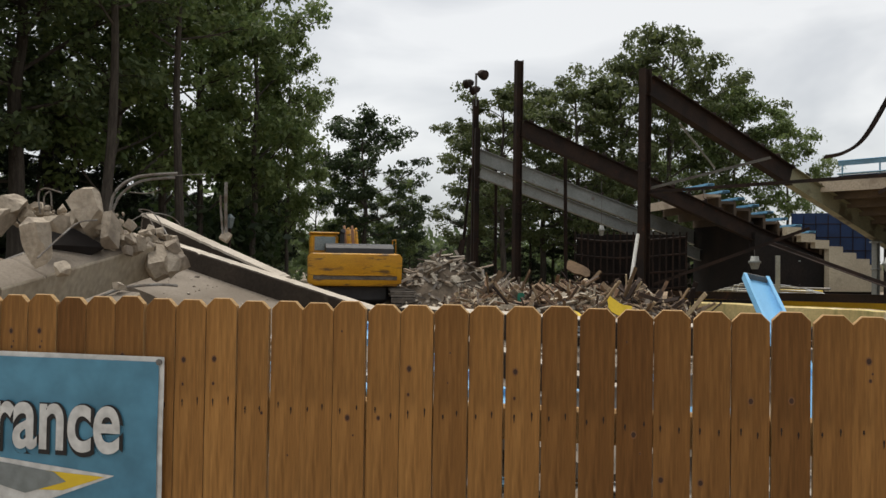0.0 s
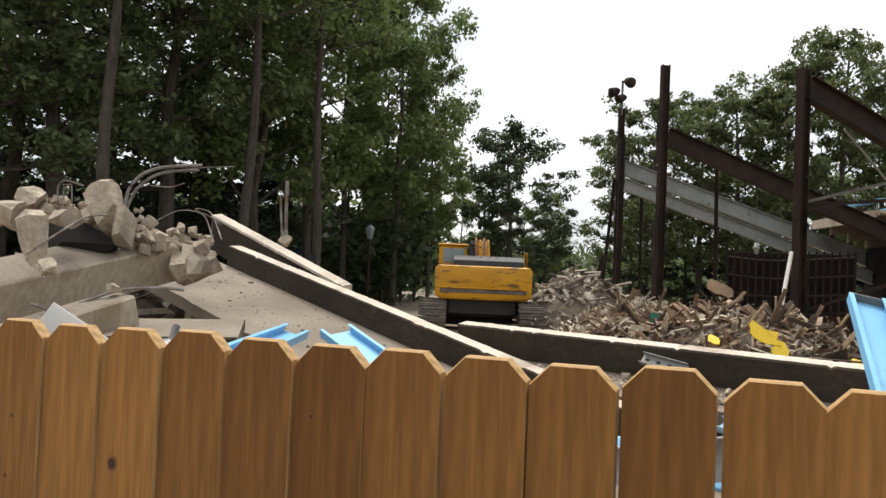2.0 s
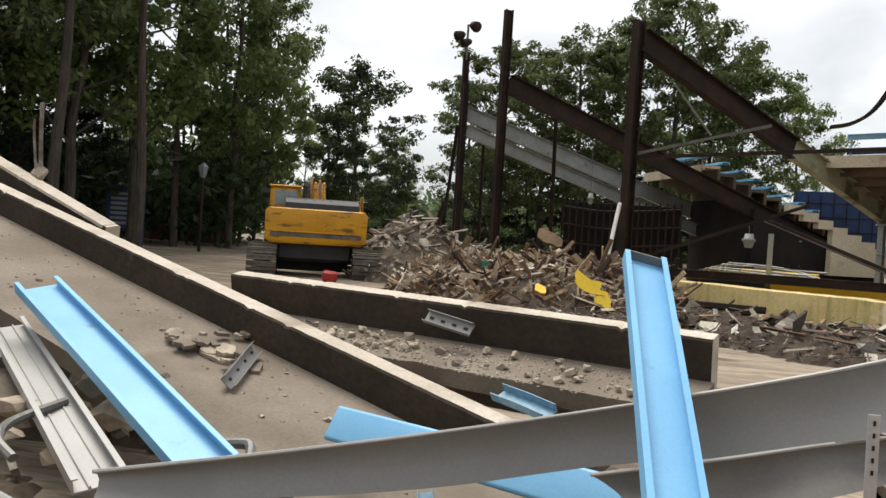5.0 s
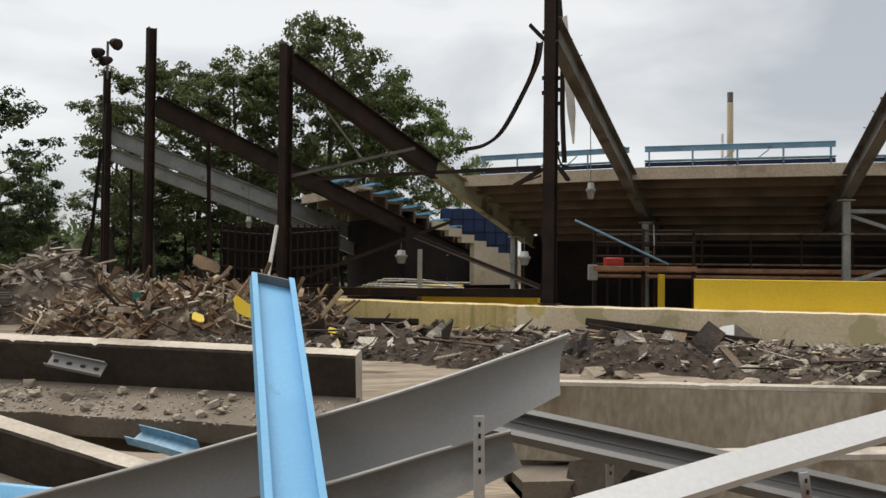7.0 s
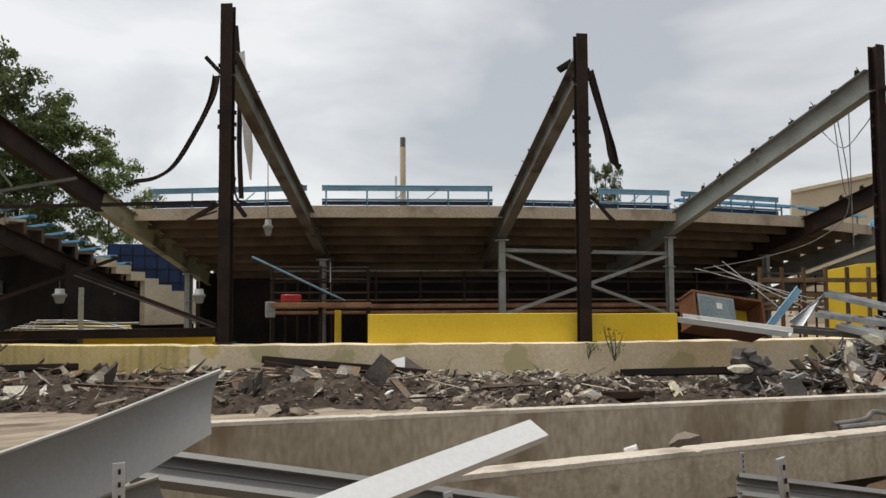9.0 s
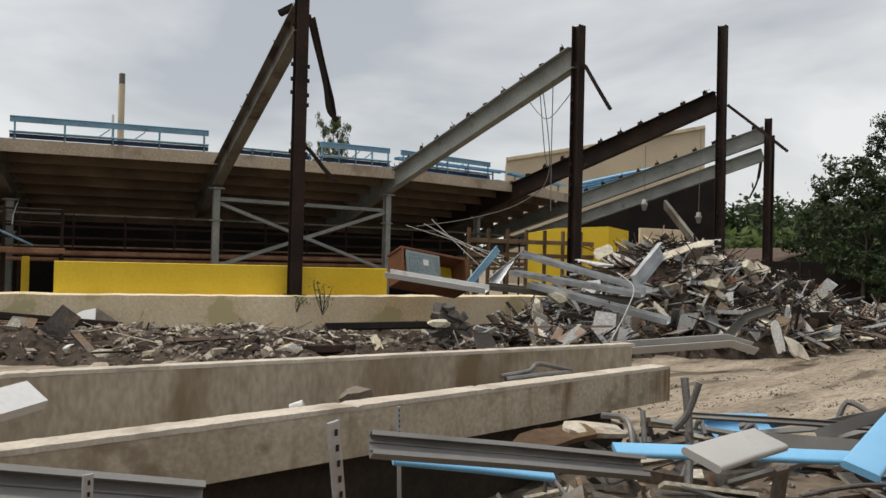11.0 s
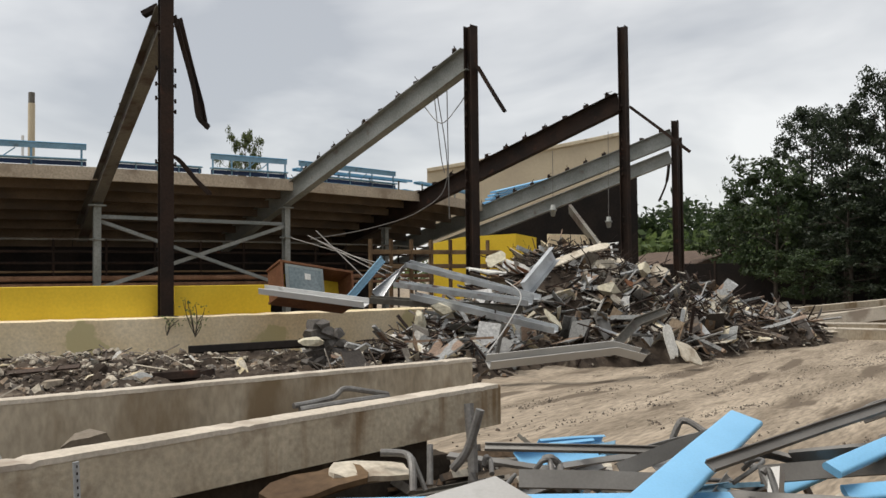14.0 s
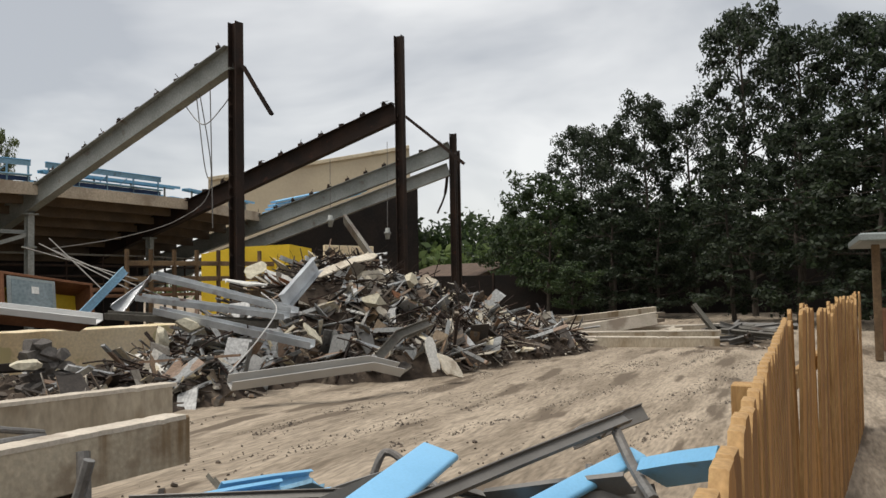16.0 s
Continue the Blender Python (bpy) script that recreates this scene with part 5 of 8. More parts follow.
# kiosk outside the fence
def kiosk():
    t = thing("kiosk", (22.6, -1.85, 0), "dark kiosk with a pale roof edge outside the fence", "kiosk")
    part("base_wall", block(bmesh.new(), pose(24.1, -3.25, 0.45), (3.0, 3.4, 0.9), 0.02), BROWN_BOARD, t)
    part("roof", block(bmesh.new(), pose(24.0, -3.2, 2.3), (4.2, 4.4, 0.16), 0.03), VINYL_GREY, t)
    for x, y in ((22.5, -1.3), (22.5, -5.0), (25.6, -5.0)):
        part("post", block(bmesh.new(), pose(x, y, 1.09), (0.14, 0.14, 2.18), 0.01), TIMBER, t)


kiosk()


def path_lamp():
    p = Vector((*(-17.98, 36.33, -0.07)[:2], 0))
    t = thing("path_lamp", p, "black lantern lamp post on a sandy path", "street lamp")
    part("pole", rod(bmesh.new(), [p, p + up3 * 3.4], 0.07, 8), STEEL, t)
    bm = bmesh.new()
    add_poly(bm, [[p + Vector((r * math.cos(a), r * math.sin(a), z)) for a in [math.pi / 3 * i for i in range(6)]] for z, r in ((3.4, 0.1), (3.5, 0.16), (3.85, 0.24), (3.9, 0.27), (4.1, 0.05))])
    part("lantern", bm, GLASS, t)


path_lamp()


def sign_board():
    p = Vector((*(-22.94, 38.07, 0.83)[:2], 0))
    d = Vector((0.9, 0.43, 0))
    t = thing("notice_board", p, "dark blue notice board with rows of pale lettering", "sign")
    part("board", sweep(bmesh.new(), oblong(0.12, 2.1, 0.02), [p - d * 0.9 + up3 * 1.75, p + d * 0.9 + up3 * 1.75]), BLUE_DEEP, t)
    n = Vector((d.y, -d.x, 0)) * 0.07
    for i in range(7):
        part("line_bar", sweep(bmesh.new(), oblong(0.01, 0.14, 0.002), [p + n - d * 0.7 + up3 * (2.5 - i * 0.24), p + n + d * 0.7 + up3 * (2.5 - i * 0.24)]), VINYL_GREY, t)
    for s in (-0.85, 0.85):
        part("post", sweep(bmesh.new(), oblong(0.1, 0.1, 0.01), [p + d * s - n, p + d * s - n + up3 * 2.9]), BLUE_DEEP, t)


sign_board()


# ---- excavator ----
def excavator():
    c = Vector((-7.95, 24.6, 0))
    m = Matrix.Translation(c) @ Matrix.Rotation(radians(22), 4, "Z")
    t = thing("excavator", c, "yellow crawler excavator with a scuffed counterweight, seen from behind", "excavator")
    bm = bmesh.new()
    prof = [(-1.5, 1.12), (-1.32, 1.0), (1.32, 1.0), (1.5, 1.12), (1.52, 1.95), (1.42, 2.06), (-1.42, 2.06), (-1.52, 1.95)]
    rings = []
    for y, s in ((-0.35, 0.94), (-0.3, 1.0), (0.55, 1.0)):
        rings.append([m @ Vector((x * s, y, 1.53 + (z - 1.53) * s)) for x, z in prof])
    add_poly(bm, rings)
    bmesh.ops.recalc_face_normals(bm, faces=bm.faces)
    cw = part("counterweight", bm, MACHINE, t)
    part("rub_bar", block(bmesh.new(), m @ pose(0, -0.37, 1.36), (2.6, 0.07, 0.05), 0.02), MACHINE, cw)
    part("bumper_groove", block(bmesh.new(), m @ pose(0, -0.345, 1.27), (2.7, 0.03, 0.13), 0.01), TRACK, cw, "scraped dark groove")
    for x in (-0.55, -0.3, -0.05, 0.2, 0.45):
        part("lettering_bar", block(bmesh.new(), m @ pose(x, -0.353, 1.82), (0.17, 0.012, 0.15)), MACHINE, cw)
    part("engine_hood", sweep(bmesh.new(), [(0.6 * math.cos(0.35 * i), 0.34 * max(0.0, math.sin(0.35 * i)) ** 0.6) for i in range(10)], [m @ Vector((x, 0.4, 2.05)) for x in (-0.95, -0.9, 1.2, 1.25)]), BLACK, t)
    for x in (-0.35, -0.1, 0.15, 0.4):
        part("hood_latch", block(bmesh.new(), m @ pose(x, 0.02, 2.3), (0.05, 0.08, 0.1), 0.01), TRACK, t)
    part("deck", block(bmesh.new(), m @ pose(0, 1.8, 1.25), (2.9, 2.7, 0.45), 0.04), MACHINE, t)
    part("side_box", block(bmesh.new(), m @ pose(1.05, 1.7, 1.75), (0.85, 2.2, 0.7), 0.05), MACHINE, t)
    cab = part("cab", block(bmesh.new(), m @ pose(-0.97, 1.35, 2.06), (0.92, 1.5, 1.3), 0.08), MACHINE, t)
    part("rear_window", block(bmesh.new(), m @ pose(-0.95, 0.585, 2.38), (0.68, 0.02, 0.46), 0.005), GLASS, cab, "grey rear cab window")
    part("roof", block(bmesh.new(), m @ pose(-0.97, 1.35, 2.735), (0.98, 1.55, 0.06), 0.02), MACHINE, cab)
    part("exhaust", rod(bmesh.new(), [m @ Vector((-0.38, 0.6, 2.3)), m @ Vector((-0.38, 0.6, 2.72)), m @ Vector((-0.36, 0.5, 2.82))], 0.08, 8), BLACK, t)
    part("boom", sweep(bmesh.new(), oblong(0.34, 0.5, 0.03), [m @ Vector((0.08, 2.3, 1.7)), m @ Vector((0.08, 3.3, 2.75)), m @ Vector((0.08, 5.4, 2.3)), m @ Vector((0.08, 6.4, 1.4))]), MACHINE, t)
    for i, x in enumerate((-0.12, 0.02, 0.16, 0.3)):
        part("boom_hose", rod(bmesh.new(), [m @ Vector((x, 2.4, 2.0)), m @ Vector((x - 0.05, 2.8, 3.02 - 0.08 * (i % 2))), m @ Vector((x, 3.4, 2.9))], 0.05, 6), MACHINE if i % 2 else RUST, t)
    part("stick", sweep(bmesh.new(), oblong(0.26, 0.36, 0.03), [m @ Vector((0.08, 6.4, 1.6)), m @ Vector((0.08, 6.9, 0.3))]), MACHINE, t)
    # Oversized black body and an added plate stand for the shadow between the tracks.
    part("car_body", block(bmesh.new(), m @ pose(0, 1.4, 0.76), (2.3, 2.4, 0.6), 0.1), BLACK, t)
    part("belly_plate", block(bmesh.new(), m @ pose(0, 2.2, 0.4), (2.3, 0.3, 0.62), 0.04), BLACK, t)
    part("hand_rail", rod(bmesh.new(), [m @ Vector((1.4, 0.5, 2.0)), m @ Vector((1.4, 0.5, 2.55)), m @ Vector((1.4, 1.4, 2.55)), m @ Vector((1.4, 1.4, 2.0))], 0.02, 6, False), MACHINE, t)
    for sx in (-1.55, 1.55):
        tr = part("track_frame", block(bmesh.new(), m @ pose(sx, 1.3, 0.45), (0.45, 3.0, 0.42), 0.05), BLACK, t)
        ln, r = 1.55, 0.43
        loop = []
        for i in range(46):
            s = i / 46 * (4 * ln + 2 * math.pi * r)
            if s < 2 * ln:
                loop.append((-ln + s, r, 0))
            elif s < 2 * ln + math.pi * r:
                a = (s - 2 * ln) / r
                loop.append((ln + r * math.sin(a), r * math.cos(a), -a))
            elif s < 4 * ln + math.pi * r:
                loop.append((ln - (s - 2 * ln - math.pi * r), -r, math.pi))
            else:
                a = (s - 4 * ln - math.pi * r) / r + math.pi
                loop.append((-ln + r * math.sin(a), r * math.cos(a), -a))
        for y, z, a in loop:
            bm = bmesh.new()
            k = m @ pose(sx, 1.3 + y, 0.47 + z, math.degrees(a)) 
            block(bm, k, (0.85, 0.16, 0.035), 0.006)
            block(bm, k @ pose(0, 0.03, 0.03), (0.85, 0.02, 0.05))
            part("track_shoe", bm, TRACK, tr)


excavator()
single("red_fuel_can", block(bmesh.new(), pose(-6.9, 23.1, 0.17, 4, 6, 20), (0.42, 0.34, 0.3), 0.05), RED, "red plastic can lying under the excavator", "fuel can")


# ---- heaps of debris ----
def heap(name, bounds, height, res, m, label, seed=0):
    x0, x1, y0, y1 = bounds
    nx, ny = int((x1 - x0) / res), int((y1 - y0) / res)
    verts = [(x0 + (x1 - x0) * i / nx, y0 + (y1 - y0) * j / ny, height(x0 + (x1 - x0) * i / nx, y0 + (y1 - y0) * j / ny)) for j in range(ny + 1) for i in range(nx + 1)]
    keep = []
    k = nx + 1
    for j in range(ny):
        for i in range(nx):
            q = (j * k + i, j * k + i + 1, (j + 1) * k + i + 1, (j + 1) * k + i)
            if max(verts[a][2] for a in q) > -0.04:
                keep.append(q)
    me = bpy.data.meshes.new(name)
    me.from_pydata(verts, [], keep)
    me.materials.append(m)
    return tagged(new(name, me), label, "debris heap", kind="stuff")


def humps(items, rough=0.12, seed=0, sink=0.1):
    def h(x, y):
        z = -sink
        for cx, cy, rx, ry, top, turn in items:
            dx, dy = x - cx, y - cy
            c, s = math.cos(turn), math.sin(turn)
            q = ((dx * c + dy * s) / rx) ** 2 + ((dy * c - dx * s) / ry) ** 2
            if q < 1:
                z = max(z, top * (1 - q) ** 0.8 - sink * q)
        if z > -sink:
            z += rough * noise.noise(Vector((x * 1.7, y * 1.7, seed))) + rough * 0.6 * noise.noise(Vector((x * 4.5, y * 4.5, seed + 5)))
        return z
    return h


def litter(name, h, bounds, n, m, label, seed, kinds=(0.6, 0.4), size=(0.1, 0.4), lift=0.0, length=(0.4, 1.3), tilt=0.5, least=0.02, wide=(0.02, 0.13)):
    """kinds: shares of lumps and of sticks."""
    rng = random.Random(seed)
    bm = bmesh.new()
    x0, x1, y0, y1 = bounds
    made = 0
    for _ in range(n * 6):
        x, y = rng.uniform(x0, x1), rng.uniform(y0, y1)
        z = h(x, y)
        if z < least:
            continue
        made += 1
        if made > n:
            break
        if rng.random() < kinds[0]:
            shard(bm, (x, y, z + lift), rng.uniform(*size) * rng.choice((0.5, 0.7, 1.0)), rng, rng.choice((0.25, 0.5, 0.8)))
        else:
            splint(bm, (x, y, z + lift + rng.uniform(0, 0.1)), rng.uniform(*length), rng.uniform(*wide), rng.uniform(*wide) * 0.45, rng, tilt)
    return single(name, bm, m, label, "debris", kind="stuff")


def scraps(name, h, bounds, n, m, label, seed, size, least=0.12):
    """Thin torn sheets, each folded once."""
    rng = random.Random(seed)
    x0, x1, y0, y1 = bounds
    bm = bmesh.new()
    made = 0
    for _ in range(n * 8):
        x, y = rng.uniform(x0, x1), rng.uniform(y0, y1)
        z = h(x, y)
        if z < least:
            continue
        made += 1
        if made > n:
            break
        r = Euler((rng.uniform(-1.0, 1.0), rng.uniform(-0.9, 0.9), rng.uniform(0, 6.3))).to_matrix()
        a, b = rng.uniform(*size), rng.uniform(*size) * rng.uniform(0.25, 0.7)
        fold, c = rng.uniform(-0.5, 0.5), Vector((x, y, z + 0.06))
        rings = []
        for i, f in enumerate((-0.5, rng.uniform(-0.15, 0.15), 0.5)):
            o = abs(f) * fold * a
            e0, e1 = rng.uniform(0.75, 1.1), rng.uniform(0.75, 1.1)
            rings.append([c + r @ Vector((f * a, -b / 2 * e0, o)), c + r @ Vector((f * a, b / 2 * e1, o + rng.uniform(-0.05, 0.05))), c + r @ Vector((f * a, b / 2 * e1, o + 0.015)), c + r @ Vector((f * a, -b / 2 * e0, o + 0.015))])
        add_poly(bm, rings)
    return single(name, bm, m, label, "debris", kind="stuff")


# grey rubble hill near the excavator
h1 = humps([(-5.4, 26.6, 1.9, 2.4, 1.95, 0.2), (-4.0, 27.0, 2.2, 2.4, 1.25, 0), (-1.6, 27.5, 3.6, 2.5, 0.45, 0)], 0.24, 1)
B1 = (-8, 3, 22.5, 31)
heap("rubble_heap", B1, h1, 0.2, DUST, "grey heap of crushed concrete and splinters", 1)
litter("rubble_litter", h1, B1, 1500, RUBBLE, "loose chunks and splinters on a rubble heap", 31, (0.7, 0.3), (0.1, 0.42))
# splintered timber heap
h2 = humps([(-0.5, 20.8, 2.5, 2.2, 1.05, -0.35), (-2.7, 22.2, 2.3, 2.0, 0.85, -0.3), (1.3, 19.6, 1.7, 1.5, 0.75, -0.5), (0.6, 21.4, 1.6, 1.1, 1.0, 0)], 0.26, 2)
B2 = (-7, 6, 16, 25.5)
heap("timber_heap", B2, h2, 0.2, DUST, "brown heap of splintered timber and boards", 2)
litter("timber_litter", h2, B2, 1500, SPLINTERS, "splintered boards and laths on a heap", 32, (0.3, 0.7), (0.1, 0.34), 0.03, (0.3, 1.1), 0.75, 0.02, (0.02, 0.12))
litter("timber_litter_pale", h2, B2, 380, RUBBLE, "pale plaster scraps among splintered timber", 33, (0.8, 0.2), (0.1, 0.35), 0.05)
rng = random.Random(8)
for i in range(64):
    x, y = rng.uniform(-3.6, 2.6), 0
    y = 20.4 - 0.38 * x + rng.uniform(-1.5, 1.2)
    z = h2(x, y)
    if z < 0.1:
        continue
    d = Vector((rng.uniform(-1, 1), rng.uniform(-0.6, 0.6), rng.uniform(-0.1, 1.1))).normalized()
    p = Vector((x, y, z - 0.05))
    w = rng.uniform(0.04, 0.13)
    single("scrap_plank", sweep(bmesh.new(), oblong(w, 0.035, 0.004), [p - d * 0.2, p + d * rng.uniform(0.35, 1.15)], up=(rng.uniform(-1, 1), rng.uniform(-1, 1), 0.5)), (TIMBER, PALE_TIMBER, TIMBER, STEEL)[i % 4], ("broken brown plank sticking out of a heap", "pale broken lath sticking out of a heap", "broken brown plank sticking out of a heap", "charred black stick sticking out of a heap")[i % 4], "plank", "broken planks")


def jagged_board(name, centre, right, up, w, h, m, label, seed, cat="board", group="", thick=0.03, torn=0.8):
    rng = random.Random(seed)
    c, r, u = Vector(centre), Vector(right).normalized(), Vector(up).normalized()
    n = r.cross(u).normalized()
    outline = []
    for i in range(14):
        a = 2 * math.pi * i / 14
        q = 1 / max(abs(math.cos(a)), abs(math.sin(a))) * rng.uniform(torn, 1.0)
        outline.append(c + r * math.cos(a) * q * w / 2 + u * math.sin(a) * q * h / 2 + n * rng.uniform(-0.03, 0.03) * min(1.0, w * 1.2))
    bm = bmesh.new()
    add_poly(bm, [outline, [p + n * thick for p in outline]])
    bmesh.ops.recalc_face_normals(bm, faces=bm.faces)
    return single(name, bm, m, label, cat, group)


jagged_board("yellow_board", (0.54, 18.01, 0.74), (1, -0.1, -0.35), (0.1, 0.5, 1), 0.75, 0.42, YELLOW, "torn bright yellow board on the timber heap", 3, torn=0.5)
jagged_board("yellow_board", (0.86, 17.92, 0.45), (1, -0.3, -0.5), (0.1, 0.5, 1), 0.5, 0.4, YELLOW, "torn bright yellow board on the timber heap", 4, torn=0.5)
jagged_board("yellow_board", (2.31, 17.39, 0.25), (1, -0.3, -0.4), (0.1, 0.8, 0.6), 0.5, 0.3, YELLOW, "torn bright yellow board on the timber heap", 5)
jagged_board("yellow_board", (-0.50, 18.44, 0.54), (1, -0.3, -0.4), (0.1, 0.8, 0.6), 0.3, 0.25, YELLOW, "small torn yellow board on the timber heap", 6)
jagged_board("green_board", (-2.05, 20.46, 0.82), (1, 0.1, 0.0), (0, 0.2, 1), 0.22, 0.45, GREEN_BOARD, "small green board in the timber heap", 7)
jagged_board("roof_sheet", (-0.58, 20.84, 1.64), (1, -0.2, -0.4), (0.1, 0.8, 0.6), 0.8, 0.5, TIMBER, "torn brown roofing sheet on the heap top", 8)

# mud bank along the wall
def bank(x, y):
    dx, dy = x - CENTRE.x, y - CENTRE.y
    run = math.hypot(dx, dy) - 37.45
    ang = math.degrees(math.atan2(dy, dx)) % 360
    if ang < 216 or ang > 262 or run < 0.2 or run > 5.8:
        return -0.12
    e = min(1.0, (ang - 216) / 5, (262 - ang) / 5)
    z = (0.38 - 0.22 * min(1.0, max(0.0, (ang - 239) / 12))) * math.sin(math.pi * min(1.0, max(0.0, (run - 0.0) / 5.6))) ** 0.8 * e - 0.06
    return z + 0.11 * noise.noise(Vector((x * 0.9, y * 0.9, 2))) + 0.12 * noise.noise(Vector((x * 2.1, y * 2.1, 9))) + 0.1 * noise.noise(Vector((x * 5.2, y * 5.2, 4)))


B3 = (-1, 24, 5.5, 24)
heap("mud_bank", B3, bank, 0.11, MUD, "dark churned mud bank along the low wall", 3)
litter("bank_litter", bank, B3, 4200, MUD_BITS, "stones and plaster scraps scattered on mud", 34, (1.0, 0.0), (0.03, 0.15), 0.0, (0.3, 0.9), 0.25)
litter("bank_scrap", bank, B3, 260, MUD_BITS, "dark scrap and roots in the mud", 35, (0.3, 0.7), (0.05, 0.14), 0.02, (0.2, 0.9), 0.3, 0.02, (0.008, 0.03))
litter("bank_clods", bank, B3, 500, MUD, "dark clods of churned mud", 86, (1.0, 0.0), (0.12, 0.42), -0.02)
litter("bank_rubble", bank, B3, 420, RUBBLE, "pale broken plaster and stones on mud", 88, (0.97, 0.03), (0.05, 0.22), 0.0, (0.2, 0.6), 0.3)
scraps("bank_sheets", bank, B3, 110, PALE_SCRAP, "torn board scraps lying on mud", 83, (0.1, 0.4), 0.05)
for i, (p, q) in enumerate((((7.24, 16.68, 0.48), (10.01, 14.85, 0.18)), ((7.23, 16.47, 0.39), (9.19, 14.74, 0.03)), ((2.91, 21.12, 0.17), (4.11, 19.99, 0.15)), ((8.57, 14.94, 0.05), (10.26, 14.00, 0.14)), ((5.58, 14.59, -0.02), (6.25, 13.85, -0.03)), ((9.51, 10.61, -0.08), (9.71, 9.94, -0.10)), ((11.02, 11.05, 0.02), (11.68, 10.43, 0.04)), ((12.46, 12.08, 0.27), (13.93, 10.70, 0.32)), ((2.85, 18.12, -0.11), (3.61, 18.54, 0.21)), ((3.61, 18.54, 0.21), (4.07, 17.97, 0.08)), ((1.94, 19.17, 0.35), (4.09, 18.48, 0.34)))):
    single("charred_beam", sweep(bmesh.new(), oblong(0.16, 0.13, 0.012), [Vector(p) + up3 * 0.1, Vector(q) + up3 * 0.12], up=(0.1, 0.2, 1)), (STEEL, STEEL, DARK_WALL, STEEL_MID, TIMBER)[i % 5], "dark charred beam lying in the mud", "beam", "fallen beams")


scraps("bank_dark_sheets", bank, (1, 9, 12, 22), 60, SCRAP, "dark torn boards lying on mud", 95, (0.25, 0.9), 0.06)
litter("bank_laths", bank, (1, 10, 12, 22), 70, SPLINTERS, "dark laths and splintered boards on mud", 96, (0.0, 1.0), (0.1, 0.2), 0.02, (0.4, 1.5), 0.06, 0.05, (0.02, 0.09))
# bent conduit tubes and a cut post behind the wall
rng = random.Random(58)
for i in range(6):
    a, b = Vector((3.1 + 0.12 * i, 23.25 - 0.1 * i, 0.98)), Vector((5.2 + 0.1 * i, 21.35 + 0.03 * i, 1.0))
    h = 0.12 + 0.045 * i
    single("conduit_pipe", rod(bmesh.new(), [a, a + Vector((0.05, 0.0, h * 0.9)), a.lerp(b, 0.12) + up3 * h, a.lerp(b, rng.uniform(0.5, 0.75)) + up3 * (h + rng.uniform(-0.05, 0.06)), b + up3 * rng.uniform(0.02, 0.2)], 0.014, 8), GALV if i % 3 else STEEL_MID, "grey bent conduit tube heaped behind the low wall", "pipe", "conduit tubes")
single("cut_post", sweep(bmesh.new(), i_section(0.11, 0.11, 0.01, 0.01), [(4.63, 21.95, 0.8), (4.63, 21.95, 2.1)]), STEEL_GREY, "short grey steel post standing behind the wall", "post")

# steel sections tipped over against the wall foot
for p, q, w, h in (((7.66, 17.55, 0.52), (10.85, 15.60, 0.12), 0.12, 0.07), ((7.53, 17.50, 0.38), (8.85, 16.25, 0.15), 0.09, 0.07), ((7.62, 17.42, 0.45), (10.25, 15.58, 0.14), 0.10, 0.08), ((7.74, 16.85, 0.16), (11.12, 15.10, 0.15), 0.14, 0.10), ((10.31, 15.75, 0.17), (12.74, 14.46, 0.03), 0.13, 0.12), ((7.8, 17.3, 0.36), (9.6, 15.9, 0.17), 0.07, 0.05)):
    single("black_beam", sweep(bmesh.new(), i_section(w, h, 0.016, 0.014), [Vector(p), Vector(p).lerp(Vector(q), 0.5) + up3 * 0.015, Vector(q)]), STEEL, "blackened steel section lying along the wall foot", "beam", "black beams")


def folded_sheet(name, pts, faces, m, label, cat="sheet", thick=0.012):
    """Crumpled sheet: flat facets meeting in sharp folds, given thickness along each corner's normal."""
    pts = [Vector(p) for p in pts]
    nrm = [Vector() for _ in pts]
    for f in faces:
        n = (pts[f[1]] - pts[f[0]]).cross(pts[f[2]] - pts[f[0]])
        for k in f:
            nrm[k] += n.normalized()
    n0 = len(pts)
    bm = bmesh.new()
    vs = [bm.verts.new(p) for p in pts] + [bm.verts.new(p + n.normalized() * thick) for p, n in zip(pts, nrm)]
    sides = set()
    for f in faces:
        bm.faces.new([vs[k] for k in reversed(f)])
        bm.faces.new([vs[k + n0] for k in f])
        for a, b in zip(f, f[1:] + f[:1]):
            sides.add((a, b))
    for a, b in sorted(sides):
        if (b, a) not in sides:
            bm.faces.new([vs[a], vs[b], vs[b + n0], vs[a + n0]])
    bmesh.ops.recalc_face_normals(bm, faces=bm.faces)
    return single(name, bm, m, label, cat)


folded_sheet("metal_sheet", [(9.52, 16.05, 0.13), (9.60, 16.22, 0.34), (9.86, 16.02, 0.16), (9.97, 16.26, 0.50), (10.05, 15.96, 0.14), (10.14, 16.10, 0.40), (10.20, 16.22, 0.54)], [(0, 2, 1), (1, 2, 3), (2, 4, 5), (2, 5, 3), (3, 5, 6)], ALU_PALE, "crumpled bright metal sheet against the wall foot")
folded_sheet("metal_sheet", [(10.06, 15.96, 0.13), (10.21, 16.20, 0.55), (10.72, 15.80, 0.10), (10.45, 15.62, 0.09), (10.62, 15.98, 0.2)], [(0, 3, 1), (3, 2, 1), (2, 4, 1)], STEEL_MID, "folded dark metal sheet against the wall foot")
